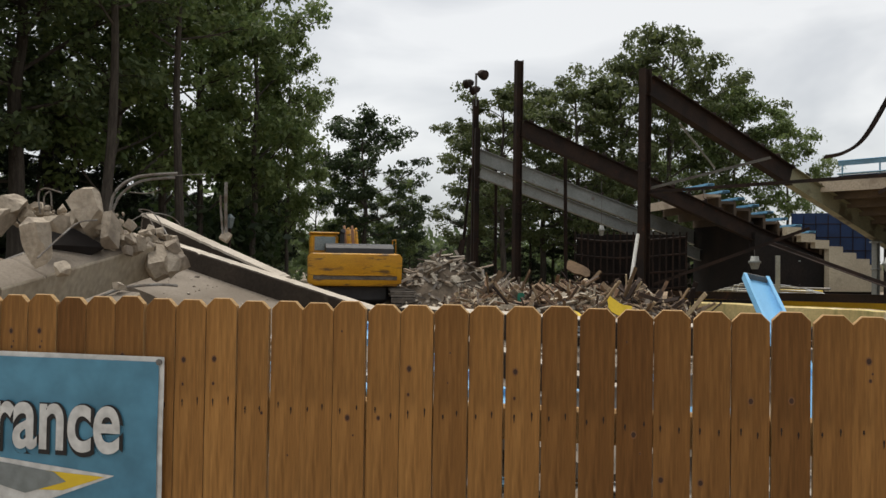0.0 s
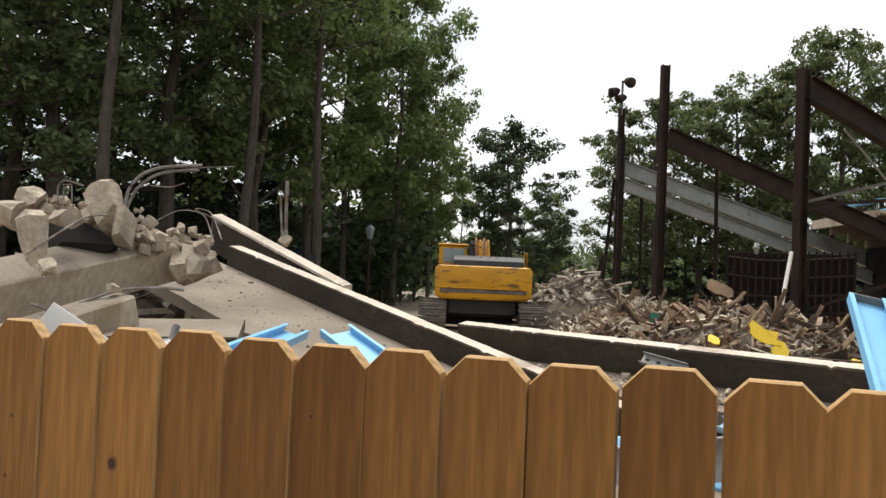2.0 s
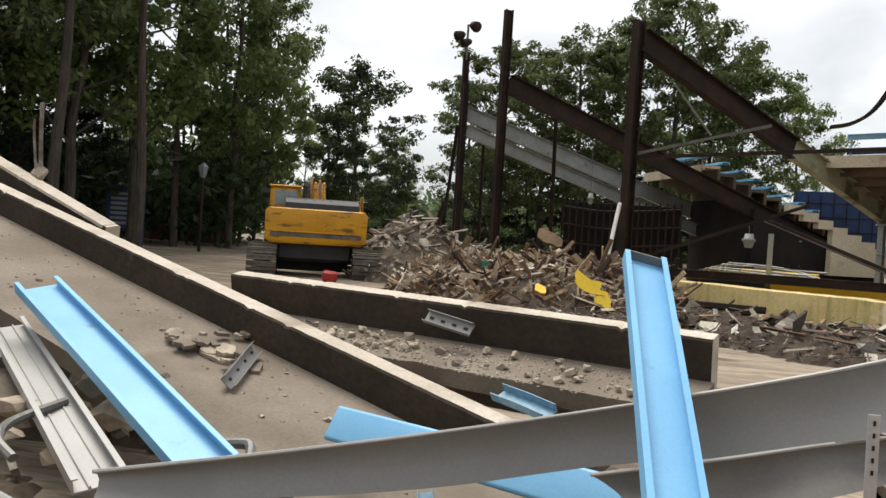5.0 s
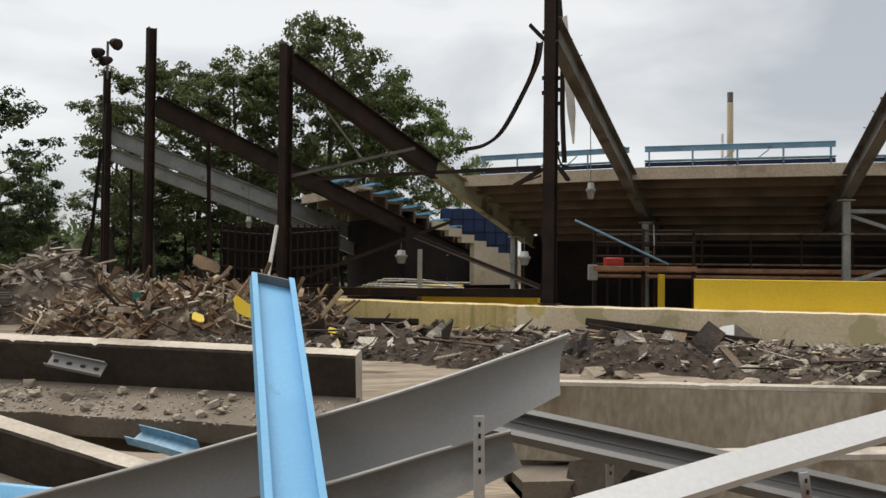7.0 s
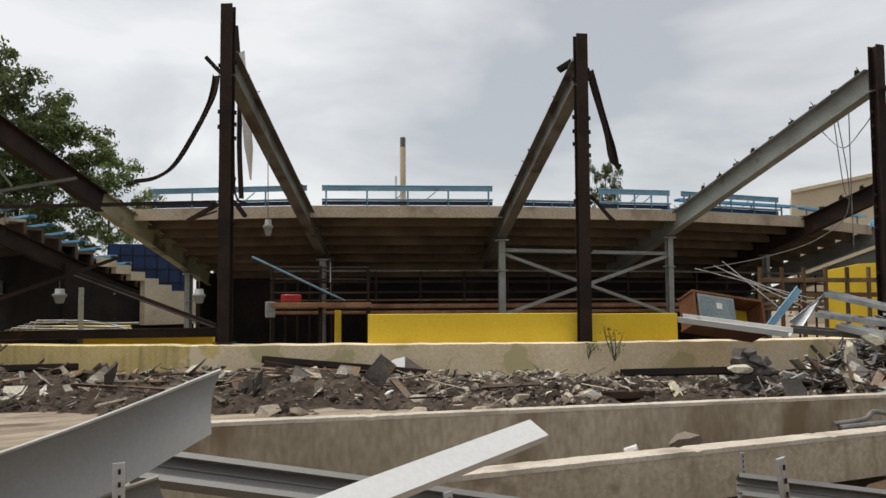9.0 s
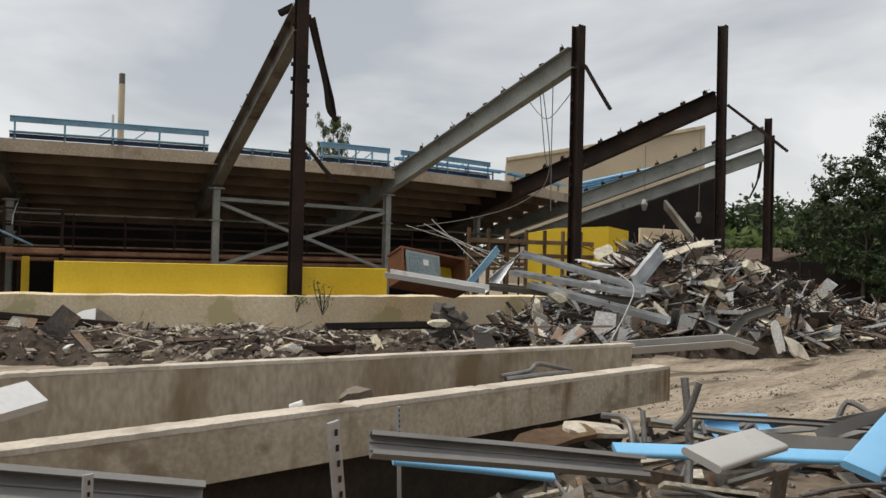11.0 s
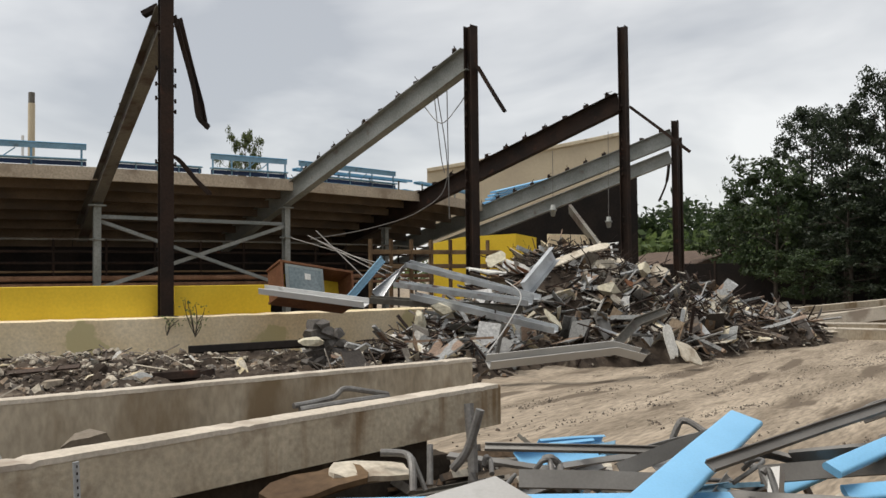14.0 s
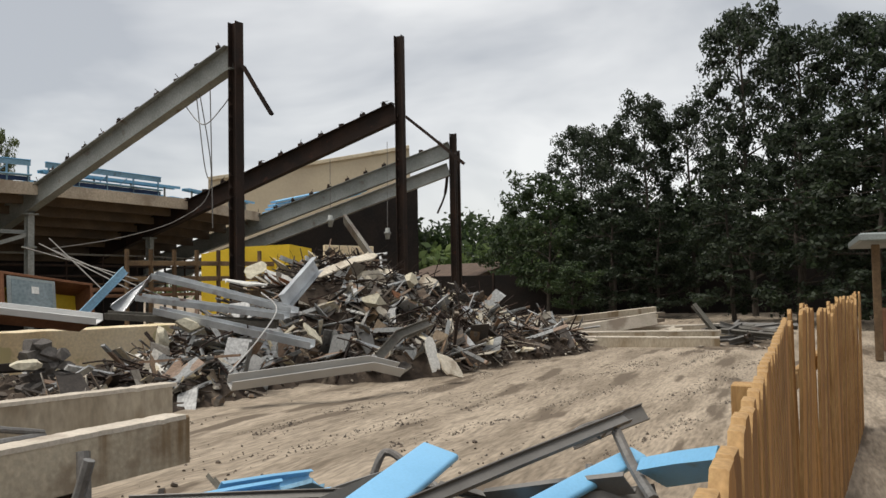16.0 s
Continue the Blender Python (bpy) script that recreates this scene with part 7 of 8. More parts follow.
# ---- precast seating units pulled from the stand ----
def l_unit(p0, p1, face, tread, cross, label, seed, face_tone=True, thick=0.12, slab=0.12, lead=0.0, top=None, group="precast units"):
    """A precast step: an upstand along p0-p1 with a tread running off its foot along cross."""
    rng = random.Random(seed)
    p0, p1, c = Vector(p0), Vector(p1), Vector(cross)
    a = (p1 - p0).normalized()
    c = (c - a * c.dot(a)).normalized()
    u = c.cross(a)
    if u.z < 0:
        u = -u
    t = thing("precast_step", p0.lerp(p1, 0.5) - u * face, label, "concrete unit", group)
    n = 150
    grain_step = 0.045 * (p1 - p0).length

    def rough(i, k):
        q = Vector((i * grain_step, k * 3.1, seed))
        return 0.002 * noise.noise(q) + 0.0025 * noise.noise(q * 6.3) - 0.06 * max(0, noise.noise(q * 2.3) - 0.42)

    rings, faces_, tops = [], [], []
    for i in range(n + 1):
        p = p0.lerp(p1, i / n) + a * ((rng.uniform(-0.05, 0.05)) if i in (0, n) else 0)
        e, f = rough(i, 1), rough(i, 2)
        rings.append([p + u * e, p + c * 0.012 + u * (e - 0.014), p + c * 0.012 - u * (face + slab), p - c * thick - u * (face + slab), p - c * (thick + f) - u * 0.01, p - c * (thick * 0.85) + u * e])
    bm = bmesh.new()
    add_poly(bm, rings)
    bmesh.ops.recalc_face_normals(bm, faces=bm.faces)
    bm.normal_update()
    # The front face gets its own darker material, painting in its shadow side.
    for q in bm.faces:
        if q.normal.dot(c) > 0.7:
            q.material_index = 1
    part("upstand", bm, [top or CONCRETE_PALE, {True: CONCRETE_SHADED, False: CONCRETE_STREAK}.get(face_tone, face_tone)], t)
    if not tread and slab > 0.05:
        bm = bmesh.new()
        rings = []
        for i in range(n + 1):
            p = p0.lerp(p1, i / n)
            e = rough(i, 1)
            rings.append([p + c * 0.016 + u * (e - 0.022), p + c * 0.012 + u * (e + 0.004), p - c * thick * 0.87 + u * (e + 0.004), p - c * thick * 0.9 + u * (e - 0.022)])
        add_poly(bm, rings)
        bmesh.ops.recalc_face_normals(bm, faces=bm.faces)
        part("chipped_edge", bm, CONCRETE_PALE, t, "pale chipped top edge")
    if tread:
        bm = bmesh.new()
        rings = []
        for i in range(n + 1):
            p = (p0 - a * lead).lerp(p1, i / n) - u * face + a * (rng.uniform(-0.12, 0.12) if i in (0, n) else 0)
            w = tread * (1 + 0.012 * noise.noise(Vector((i * 0.14, seed, 1))) + 0.1 * min(0, noise.noise(Vector((i * 0.08, seed, 4))) + 0.2))
            s = rough(i, 5) * 0.6
            rings.append([p + c * 0.012, p + c * w * 0.5 + u * s, p + c * w + u * rough(i, 6), p + c * (w - 0.02) - u * slab, p + c * 0.012 - u * slab])
        add_poly(bm, rings)
        bmesh.ops.recalc_face_normals(bm, faces=bm.faces)
        part("tread", bm, CONCRETE, t)
    return t


U1A, U1B = Vector((-4.593, 6.825, 1.849)), Vector((0.998, 4.247, 0.598))
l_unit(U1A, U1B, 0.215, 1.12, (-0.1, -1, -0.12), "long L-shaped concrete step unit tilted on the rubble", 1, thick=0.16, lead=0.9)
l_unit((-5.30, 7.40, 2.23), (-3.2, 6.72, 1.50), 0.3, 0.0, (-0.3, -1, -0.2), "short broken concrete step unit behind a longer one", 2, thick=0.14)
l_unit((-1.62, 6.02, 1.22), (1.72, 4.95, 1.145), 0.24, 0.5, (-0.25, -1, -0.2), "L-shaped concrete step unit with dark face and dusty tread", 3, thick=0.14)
l_unit((2.82, 6.01, 0.85), (9.52, 4.25, 0.85), 0.42, 0.0, (-0.3, -1, 0), "long pale concrete step unit with a rough top edge", 4, face_tone=False, thick=0.14)
l_unit((2.83, 6.02, 0.62), (6.37, 5.96, 0.62), 0.35, 0.5, (-0.2, -1, 0), "pale concrete step unit lying before a longer one", 5, face_tone=False)
l_unit((3.15, 3.973, 0.7605), (8.70, 3.50, 0.765), 0.15, 0.0, (-0.06, -1, 0), "long water-stained concrete beam with chipped edge", 6, face_tone=CONCRETE_RUN, thick=0.18, slab=0.14)
l_unit((-3.99, 3.36, 1.42), (-3.56, 4.75, 1.79), 0.3, 0.0, (-0.2, -1, -0.3), "broken concrete beam on the rubble heap", 7, face_tone=False, thick=0.4, slab=0.02, top=CONCRETE)
l_unit((-3.30, 2.96, 1.17), (-3.10, 3.66, 1.38), 0.4, 0.0, (-0.2, -1, -0.3), "broken concrete slab jutting from the rubble", 8, face_tone=False, thick=0.3, slab=0.02, top=CONCRETE)
l_unit((-3.06, 3.41, 1.14), (-2.33, 3.84, 1.16), 0.05, 0.0, (-0.2, -1, -0.15), "thin concrete slab covered with grit", 9, face_tone=True, thick=0.55, slab=0.03, top=CONCRETE)
l_unit((0.11, 5.65, 0.81), (1.38, 5.48, 0.73), 0.06, 0.25, (-0.3, -1, -0.3), "cracked concrete slab edge below a step unit", 10, face_tone=True, thick=0.3)
# Added dark filler for the shadow below the beam; the chunks share its colour.
l_unit((3.2, 4.10, 0.46), (8.1, 3.70, 0.46), 0.34, 0.0, (-0.06, -1, 0), "dark concrete unit added as the shade under a longer beam", 11, thick=0.16, top=CONCRETE_SHADED)
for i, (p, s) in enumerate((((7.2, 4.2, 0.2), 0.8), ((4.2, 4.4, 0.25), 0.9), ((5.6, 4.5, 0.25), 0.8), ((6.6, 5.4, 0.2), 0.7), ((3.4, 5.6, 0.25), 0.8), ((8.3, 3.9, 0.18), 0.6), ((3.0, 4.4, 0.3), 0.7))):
    single("support_chunk", boulder(bmesh.new(), (p[0], p[1], p[2] - 0.02), s * 0.55, 200 + i, (1.1, 0.8, 0.8)), CONCRETE_SHADED, "dark concrete chunk propping a fallen beam", "rubble", "propping chunks")

# plane of the long tilted tread
U1_ALONG = (U1B - U1A).normalized()
U1_ACROSS = (Vector((-0.1, -1, -0.12)) - U1_ALONG * Vector((-0.1, -1, -0.12)).dot(U1_ALONG)).normalized()
U1_UP = U1_ALONG.cross(U1_ACROSS) * (-1 if U1_ALONG.cross(U1_ACROSS).z < 0 else 1)


FLAKES = (0.625, 0.33)


def on_tread(f, across, lift=0.0):
    return U1A.lerp(U1B, f) + U1_ACROSS * across + U1_UP * (lift - 0.215)


# heap below the left units
bm = bmesh.new()
rng = random.Random(93)
for i in range(260):
    p = on_tread(rng.uniform(-0.08, 0.95), rng.uniform(0.04, 1.05))
    shard(bm, p, rng.uniform(0.008, 0.035) * (2 if rng.random() < 0.08 else 1), rng, 0.5)
for i in range(900):
    p = Vector((-1.62, 6.02, 0.98)).lerp(Vector((1.72, 4.95, 0.9)), rng.uniform(0.05, 0.98)) + Vector((-0.25, -1, -0.2)).normalized() * rng.uniform(0.03, 0.48)
    shard(bm, p, rng.uniform(0.008, 0.03), rng, 0.5)
single("tread_crumbs", bm, RUBBLE, "concrete crumbs and grit on a tilted tread", "grit", kind="stuff")
h5 = humps([(-3.8, 6.6, 2.2, 1.2, 0.85, -0.3), (-6.6, 6.6, 3.2, 2.0, 1.5, 0.1), (-1.4, 5.9, 2.4, 0.7, 0.3, -0.4), (-4.0, 3.6, 2.6, 1.5, 0.3, 0.0), (0.8, 5.6, 2.2, 0.7, 0.2, -0.2), (-1.0, 2.3, 2.6, 1.4, 0.3, 0), (2.2, 2.6, 2.6, 1.5, 0.36, 0), (-7.5, 4.4, 2.6, 2.0, 0.9, 0)], 0.12, 6)
B5 = (-11, 5, 0.6, 9.5)
heap("rubble_bed", B5, h5, 0.14, DUST, "dusty rubble bed below fallen concrete units", 5)
litter("rubble_bits", h5, B5, 2300, RUBBLE, "broken concrete bits and splinters on the rubble bed", 38, (0.85, 0.15), (0.05, 0.2), 0.0, (0.25, 0.8), 0.4)
h6 = humps([(6.9, 1.7, 2.6, 1.5, 0.32, -0.1), (4.6, 2.2, 2.6, 1.4, 0.36, 0), (8.0, 3.2, 1.8, 1.0, 0.2, 0)], 0.08, 7)
B6 = (2, 10, 0.3, 4.6)
heap("scrap_bed", B6, h6, 0.12, DUST, "low bed of dust and scrap beside the fence", 6)
litter("scrap_bits", h6, B6, 420, SCRAP, "bits of scrap on the ground beside the fence", 39, (0.5, 0.5), (0.05, 0.2), 0.0, (0.2, 0.7), 0.3)

# boulders on the left heap
ROCKS = (((-3.90, 4.27, 2.08), 0.62, (0.8, 0.7, 1.05)), ((-3.69, 4.20, 1.87), 0.42, (0.7, 0.6, 1.1)), ((-4.03, 3.97, 1.93), 0.5, (1.1, 0.8, 0.7)), ((-3.85, 3.56, 1.78), 0.6, (0.6, 0.5, 1.2)), ((-4.53, 4.14, 2.09), 0.55, (1.2, 0.8, 0.7)), ((-4.63, 4.01, 1.97), 0.6, (1, 0.9, 0.8)), ((-4.05, 4.25, 1.96), 0.4, (1, 0.8, 0.9)), ((-3.86, 4.60, 1.89), 0.24, (1, 0.8, 0.8)), ((-3.50, 3.36, 1.56), 0.28, (1, 0.8, 0.9)), ((-3.78, 4.82, 1.83), 0.22, (1.2, 0.8, 0.7)), ((-3.70, 4.89, 1.91), 0.2, (1, 0.8, 1)), ((-3.69, 5.04, 1.90), 0.2, (1, 0.8, 1)), ((-3.32, 4.57, 1.60), 0.4, (0.7, 0.7, 1.3)), ((-3.23, 3.67, 1.44), 0.2, (1, 0.8, 0.8)), ((-3.84, 6.71, 1.91), 0.28, (0.9, 0.8, 1.1)), ((-3.70, 4.62, 1.78), 0.3, (1.4, 0.8, 0.6)), ((-1.98, 3.60, 1.01), 0.22, (1.3, 0.8, 0.7)), ((-0.95, 3.34, 0.88), 0.3, (0.7, 0.7, 1.1)))
for i, (p, s, sq) in enumerate(ROCKS):
    single("concrete_boulder", boulder(bmesh.new(), p, s * (0.52 if i < 2 or i == 3 else 0.4), 300 + i, sq), ROCK, "pale broken concrete boulder on the rubble heap", "boulder", "concrete boulders")
TOPS_LINE = ((-4.66, 3.98, 2.00), (-4.52, 4.16, 2.10), (-4.24, 4.19, 2.01), (-4.04, 4.27, 1.98), (-3.77, 4.26, 2.04), (-3.71, 4.32, 1.84), (-3.74, 4.72, 1.86), (-3.72, 5.01, 1.86), (-3.52, 4.86, 1.74))
single("concrete_boulder", boulder(bmesh.new(), (-3.56, 4.84, 1.62), 0.42, 645, (0.7, 0.9, 0.8)), ROCK, "ragged broken end of a concrete beam", "boulder", "concrete boulders")
# Near-black lump gives the hollow its shade by colour.
single("dark_cavity_lump", boulder(bmesh.new(), (-4.10, 4.19, 1.75), 0.5, 640, (1.1, 0.5, 0.7)), DARK_WALL, "dark lump standing for the shaded cavity under broken concrete", "rubble")
for i in range(170):
    rng = random.Random(700 + i)
    f = rng.uniform(0, len(TOPS_LINE) - 1.001)
    p = Vector(TOPS_LINE[int(f)]).lerp(Vector(TOPS_LINE[int(f) + 1]), f % 1) + Vector((rng.uniform(-0.12, 0.12), rng.uniform(0.0, 0.3), rng.uniform(-0.14, 0.03)))
    single("concrete_boulder", boulder(bmesh.new(), p, rng.choice((0.03, 0.045, 0.06, 0.09, 0.12)), 720 + i, (rng.uniform(0.7, 1.3), 0.8, rng.uniform(0.6, 1.2))), ROCK, "pale broken concrete lump on the rubble heap", "boulder", "concrete boulders")
for c, size, turn in (((-1.36, 3.34, 0.84), (0.44, 0.30, 0.09), (14, 12, -38)), ((-0.92, 3.36, 0.88), (0.2, 0.26, 0.1), (20, -34, -30)), ((-2.1, 3.55, 0.98), (0.5, 0.24, 0.08), (8, 4, 12)), ((-1.75, 3.1, 0.78), (0.36, 0.3, 0.1), (-10, 10, 20))):
    bm = block(bmesh.new(), pose(*c, *turn), size, 0.008)
    for v in bm.verts:
        v.co += 0.035 * Vector(noise.noise_vector(v.co * 5))
    single("concrete_slab", bm, CONCRETE, "flat broken concrete slab under the bench planks", "slab", "broken slabs")
for i in range(34):
    rng = random.Random(860 + i)
    p = Vector((rng.uniform(-2.4, -0.75), rng.uniform(2.4, 3.5), 0))
    p.z = max(0.5, h5(p.x, p.y)) + rng.uniform(0.1, 0.36)
    single("concrete_boulder", boulder(bmesh.new(), p, rng.choice((0.07, 0.1, 0.14, 0.2)), 880 + i, (1.2, 0.9, 0.6)), ROCK, "broken concrete lump under the bench planks", "boulder", "concrete boulders")
for i in range(64):
    rng = random.Random(400 + i)
    f = rng.uniform(0.15, 0.95)
    p = Vector((-1.62, 6.02, 0.98)).lerp(Vector((1.72, 4.95, 0.9)), f) + Vector((-0.2, -1, -0.2)).normalized() * rng.uniform(0.08, 0.46)
    single("concrete_chip", boulder(bmesh.new(), p + up3 * 0.02, rng.uniform(0.02, 0.065), 420 + i, (1, 0.8, 0.7)), ROCK, "small concrete chip on a dusty tread", "rubble chip", "concrete chips")
for i in range(22):
    rng = random.Random(450 + i)
    p = on_tread(FLAKES[0] + rng.gauss(0, 0.03), FLAKES[1] + rng.gauss(0, 0.1), rng.uniform(0.0, 0.05))
    turn = rng.uniform(0, 3.1)
    right = U1_ALONG * math.cos(turn) + U1_ACROSS * math.sin(turn) + U1_UP * rng.uniform(-0.2, 0.2)
    w = rng.choice((0.08, 0.12, 0.18, 0.26))
    jagged_board("concrete_flake", p, right, U1_UP.cross(right), w, w * rng.uniform(0.5, 0.8), (ROCK, CONCRETE)[i % 2], "flat broken concrete flake on a tilted tread", 460 + i, "rubble", "concrete flakes", 0.022, 0.7)

# rebar
for pts, r in (([(-3.68, 4.21, 1.94), (-3.66, 4.24, 2.19), (-3.54, 4.36, 2.34), (-3.29, 4.60, 2.40)], 0.022), ([(-3.68, 4.22, 1.98), (-3.63, 4.27, 2.17), (-3.51, 4.39, 2.31), (-3.30, 4.58, 2.36)], 0.02), ([(-3.67, 4.23, 2.02), (-3.58, 4.32, 2.26), (-3.37, 4.52, 2.36), (-3.10, 4.76, 2.41)], 0.006), ([(-3.63, 4.41, 2.22), (-3.52, 4.52, 2.22), (-3.44, 4.59, 2.26)], 0.008),
               ([(-3.84, 6.71, 1.91), (-3.85, 6.70, 2.28), (-3.85, 6.70, 2.54)], 0.03), ([(-3.87, 6.69, 1.94), (-3.89, 6.67, 2.22), (-3.90, 6.67, 2.39)], 0.02), ([(-4.34, 4.22, 2.03), (-4.35, 4.21, 2.18), (-4.32, 4.25, 2.24), (-4.23, 4.35, 2.21)], 0.012), ([(-4.31, 4.25, 2.04), (-4.32, 4.24, 2.16), (-4.29, 4.28, 2.21), (-4.28, 4.29, 2.06)], 0.012),
               ([(-4.42, 6.26, 1.92), (-4.60, 6.37, 2.12), (-4.68, 6.30, 2.20), (-4.56, 6.40, 2.17), (-4.23, 6.16, 1.89)], 0.012), ([(-3.94, 4.80, 1.94), (-3.79, 4.95, 2.07), (-3.63, 5.09, 2.06), (-3.70, 5.43, 1.99)], 0.008), ([(-3.39, 3.48, 1.31), (-3.22, 3.68, 1.42), (-3.04, 3.87, 1.45), (-2.98, 4.07, 1.44)], 0.02), ([(-3.73, 3.39, 1.64), (-3.76, 3.66, 1.79), (-3.79, 3.95, 1.93), (-3.69, 4.06, 1.96)], 0.012), ([(-3.03, 2.81, 1.35), (-2.98, 2.88, 1.32), (-2.96, 2.90, 1.26), (-2.98, 2.88, 1.22)], 0.02)):
    single("rebar_rod", rod(bmesh.new(), pts, r * 0.62, 6), REBAR, "bent grey reinforcing bar sticking out of concrete", "rebar", "reinforcing bars")
bm = bmesh.new()
c, e1, e2 = Vector((-2.09, 3.25, 0.87)), Vector((0.9, 0.2, 0.1)), Vector((0.3, 0.7, 0.25))
for i in range(7):
    rod(bm, [c - e1 * 0.28 + e2 * (i - 3) * 0.1, c + e1 * 0.28 + e2 * (i - 3) * 0.1], 0.004, 4)
    rod(bm, [c - e2 * 0.35 + e1 * (i - 3) * 0.09, c + e2 * 0.35 + e1 * (i - 3) * 0.09], 0.004, 4)
single("wire_mesh", bm, REBAR, "rusty wire reinforcing mesh in the rubble", "wire mesh")


# ---- loose bench planks and metal close to the fence ----
def plank(p0, p1, w, kind, m, label, up=(0, -0.55, 0.83), h=0.05, name="bench_plank", group="loose bench planks"):
    """A bench plank with its end caps as parts."""
    p0, p1 = Vector(p0), Vector(p1)
    t = thing(name, p0 if p0.z < p1.z else p1, label, "bench plank", group)
    prof = {"tray": channel(w, h, 0.005, 0.0), "lip": channel(w, h, 0.005, 0.02), "bull": bull(w, h), "back": [(x, -y) for x, y in channel(w, h, 0.005)]}[kind]
    part("extrusion", sweep(bmesh.new(), prof, [p0, p0.lerp(p1, 0.5) + Vector((0, 0, 0.004)), p1], up), m, t)
    a, s, u = frame_of(p0, p1, up)
    if kind == "lip" and m is not BLUE:
        for f in (-0.18, 0.18):
            part("web_rib", sweep(bmesh.new(), oblong(0.008, 0.012, 0.002), [p0 + s * w * f + u * 0.008, p1 + s * w * f + u * 0.008], up), m, t)
    return t


def ribbon(name, tops, bots, m, label, thick=0.012, bulge=0.05, roll=0.02, group=""):
    """A thin curved sheet between two edges, with a rolled top edge."""
    tops, bots = smooth_path(tops, 6), smooth_path(bots, 6)
    n = Vector((0.1, -0.9, -0.2)).normalized()
    t = thing(name, bots[0], label, "metal sheet", group)
    rings = []
    for a, b in zip(tops, bots):
        front = [a.lerp(b, f) - n * bulge * math.sin(math.pi * f) for f in (0, 0.15, 0.3, 0.5, 0.7, 0.85, 1)]
        rings.append(front + [p - n * thick for p in front[::-1]])
    bm = bmesh.new()
    add_poly(bm, rings)
    bmesh.ops.recalc_face_normals(bm, faces=bm.faces)
    part("sheet", bm, m, t, smooth=False)
    part("rolled_edge", rod(bmesh.new(), tops, roll * 0.3, 6, False), ALU_MID, t)
    return t


def bent_tube(pts, r, label="bent grey steel bench tube"):
    return single("bench_tube", rod(bmesh.new(), pts, r, 8), TUBE, label, "tube", "bent tubes")


# upright blue plank before the long units
TL, TR, BL, BR = Vector((1.22, 3.38, 1.58)), Vector((1.36, 3.38, 1.55)), Vector((1.30, 2.38, 1.06)), Vector((1.44, 2.38, 1.05))
top, bot = TL.lerp(TR, 0.5), BL.lerp(BR, 0.5)
ax = (top - bot).normalized()
side = (TR - TL).normalized()
nrm = side.cross(ax).normalized()
if nrm.y > 0:
    nrm = -nrm
foot = bot - ax * 0.9
t = plank(foot, top, 0.156, "lip", BLUE, "sky blue bench plank standing tilted in the debris", up=nrm, h=0.045)
part("end_cap", block(bmesh.new(), Matrix.Translation(top + nrm * 0.02) @ Matrix(((side.x, ax.x, nrm.x, 0), (side.y, ax.y, nrm.y, 0), (side.z, ax.z, nrm.z, 0), (0, 0, 0, 1))), (0.15, 0.006, 0.04)), ALU_DARK, t)

ribbon("curved_gutter", [(-0.06, 2.02, 0.97), (0.29, 2.38, 0.975), (0.69, 2.66, 1.015), (1.20, 2.82, 1.115), (1.77, 2.67, 1.30), (2.11, 2.42, 1.46)],
       [(-0.04, 2.00, 0.91), (0.30, 2.36, 0.85), (0.71, 2.65, 0.85), (1.21, 2.80, 0.94), (1.77, 2.65, 1.09), (2.08, 2.40, 1.30)], ALU, "long curved grey aluminium sheet lying over the debris", bulge=0.03)
ribbon("torn_gutter", [(1.17, 2.52, 0.98), (1.51, 2.61, 1.04), (1.79, 2.63, 1.11), (1.99, 2.58, 1.17)], [(1.32, 2.47, 0.89), (1.57, 2.56, 0.90), (1.85, 2.56, 1.00), (2.01, 2.52, 1.08)], ALU_DARK, "torn dark grey aluminium sheet below the curved one", bulge=0.03)
plank((2.03, 3.06, 1.11), (3.38, 2.33, 0.88), 0.11, "lip", ALU, "long grey bench channel on the debris", up=(0, -0.8, 0.6))
plank((1.62, 1.407, 1.235), (2.65, 1.76, 1.348), 0.058, "back", ALU_PALE, "pale bench plank lying over the debris", up=(-0.25, -0.62, 0.74), h=0.02)
for p, d_ in (((1.84, 2.33, 1.26), (0.01, -0.02, -1)), ((2.72, 2.28, 1.1), (0.1, -0.1, -1)), ((3.04, 2.33, 1.03), (0.0, 0, -1)), ((3.05, 1.42, 1.29), (0.14, 0.0, -1)), ((2.45, 2.99, 1.08), (0, 0, -1)), ((5.42, 3.50, 0.79), (0.05, 0, -1))):
    p = Vector(p)
    t = thing("bench_strap", p + Vector(d_) * 0.8, "perforated galvanised strap standing in the debris", "metal strap", "bench straps")
    d_ = Vector(d_).normalized()
    part("strip", sweep(bmesh.new(), [(-0.014, -0.003), (0.014, -0.003), (0.014, 0.003), (0.0, 0.006), (-0.014, 0.003)], [p + d_ * 0.9, p], up=(0, -1, 0)), GALV, t)
    for i in range(5):
        q = p + d_ * (0.02 + 0.03 * i)
        part("slot", block(bmesh.new(), Matrix.Translation(q + Vector((0, -0.0075, 0))), (0.006, 0.002, 0.012)), NAIL, t)

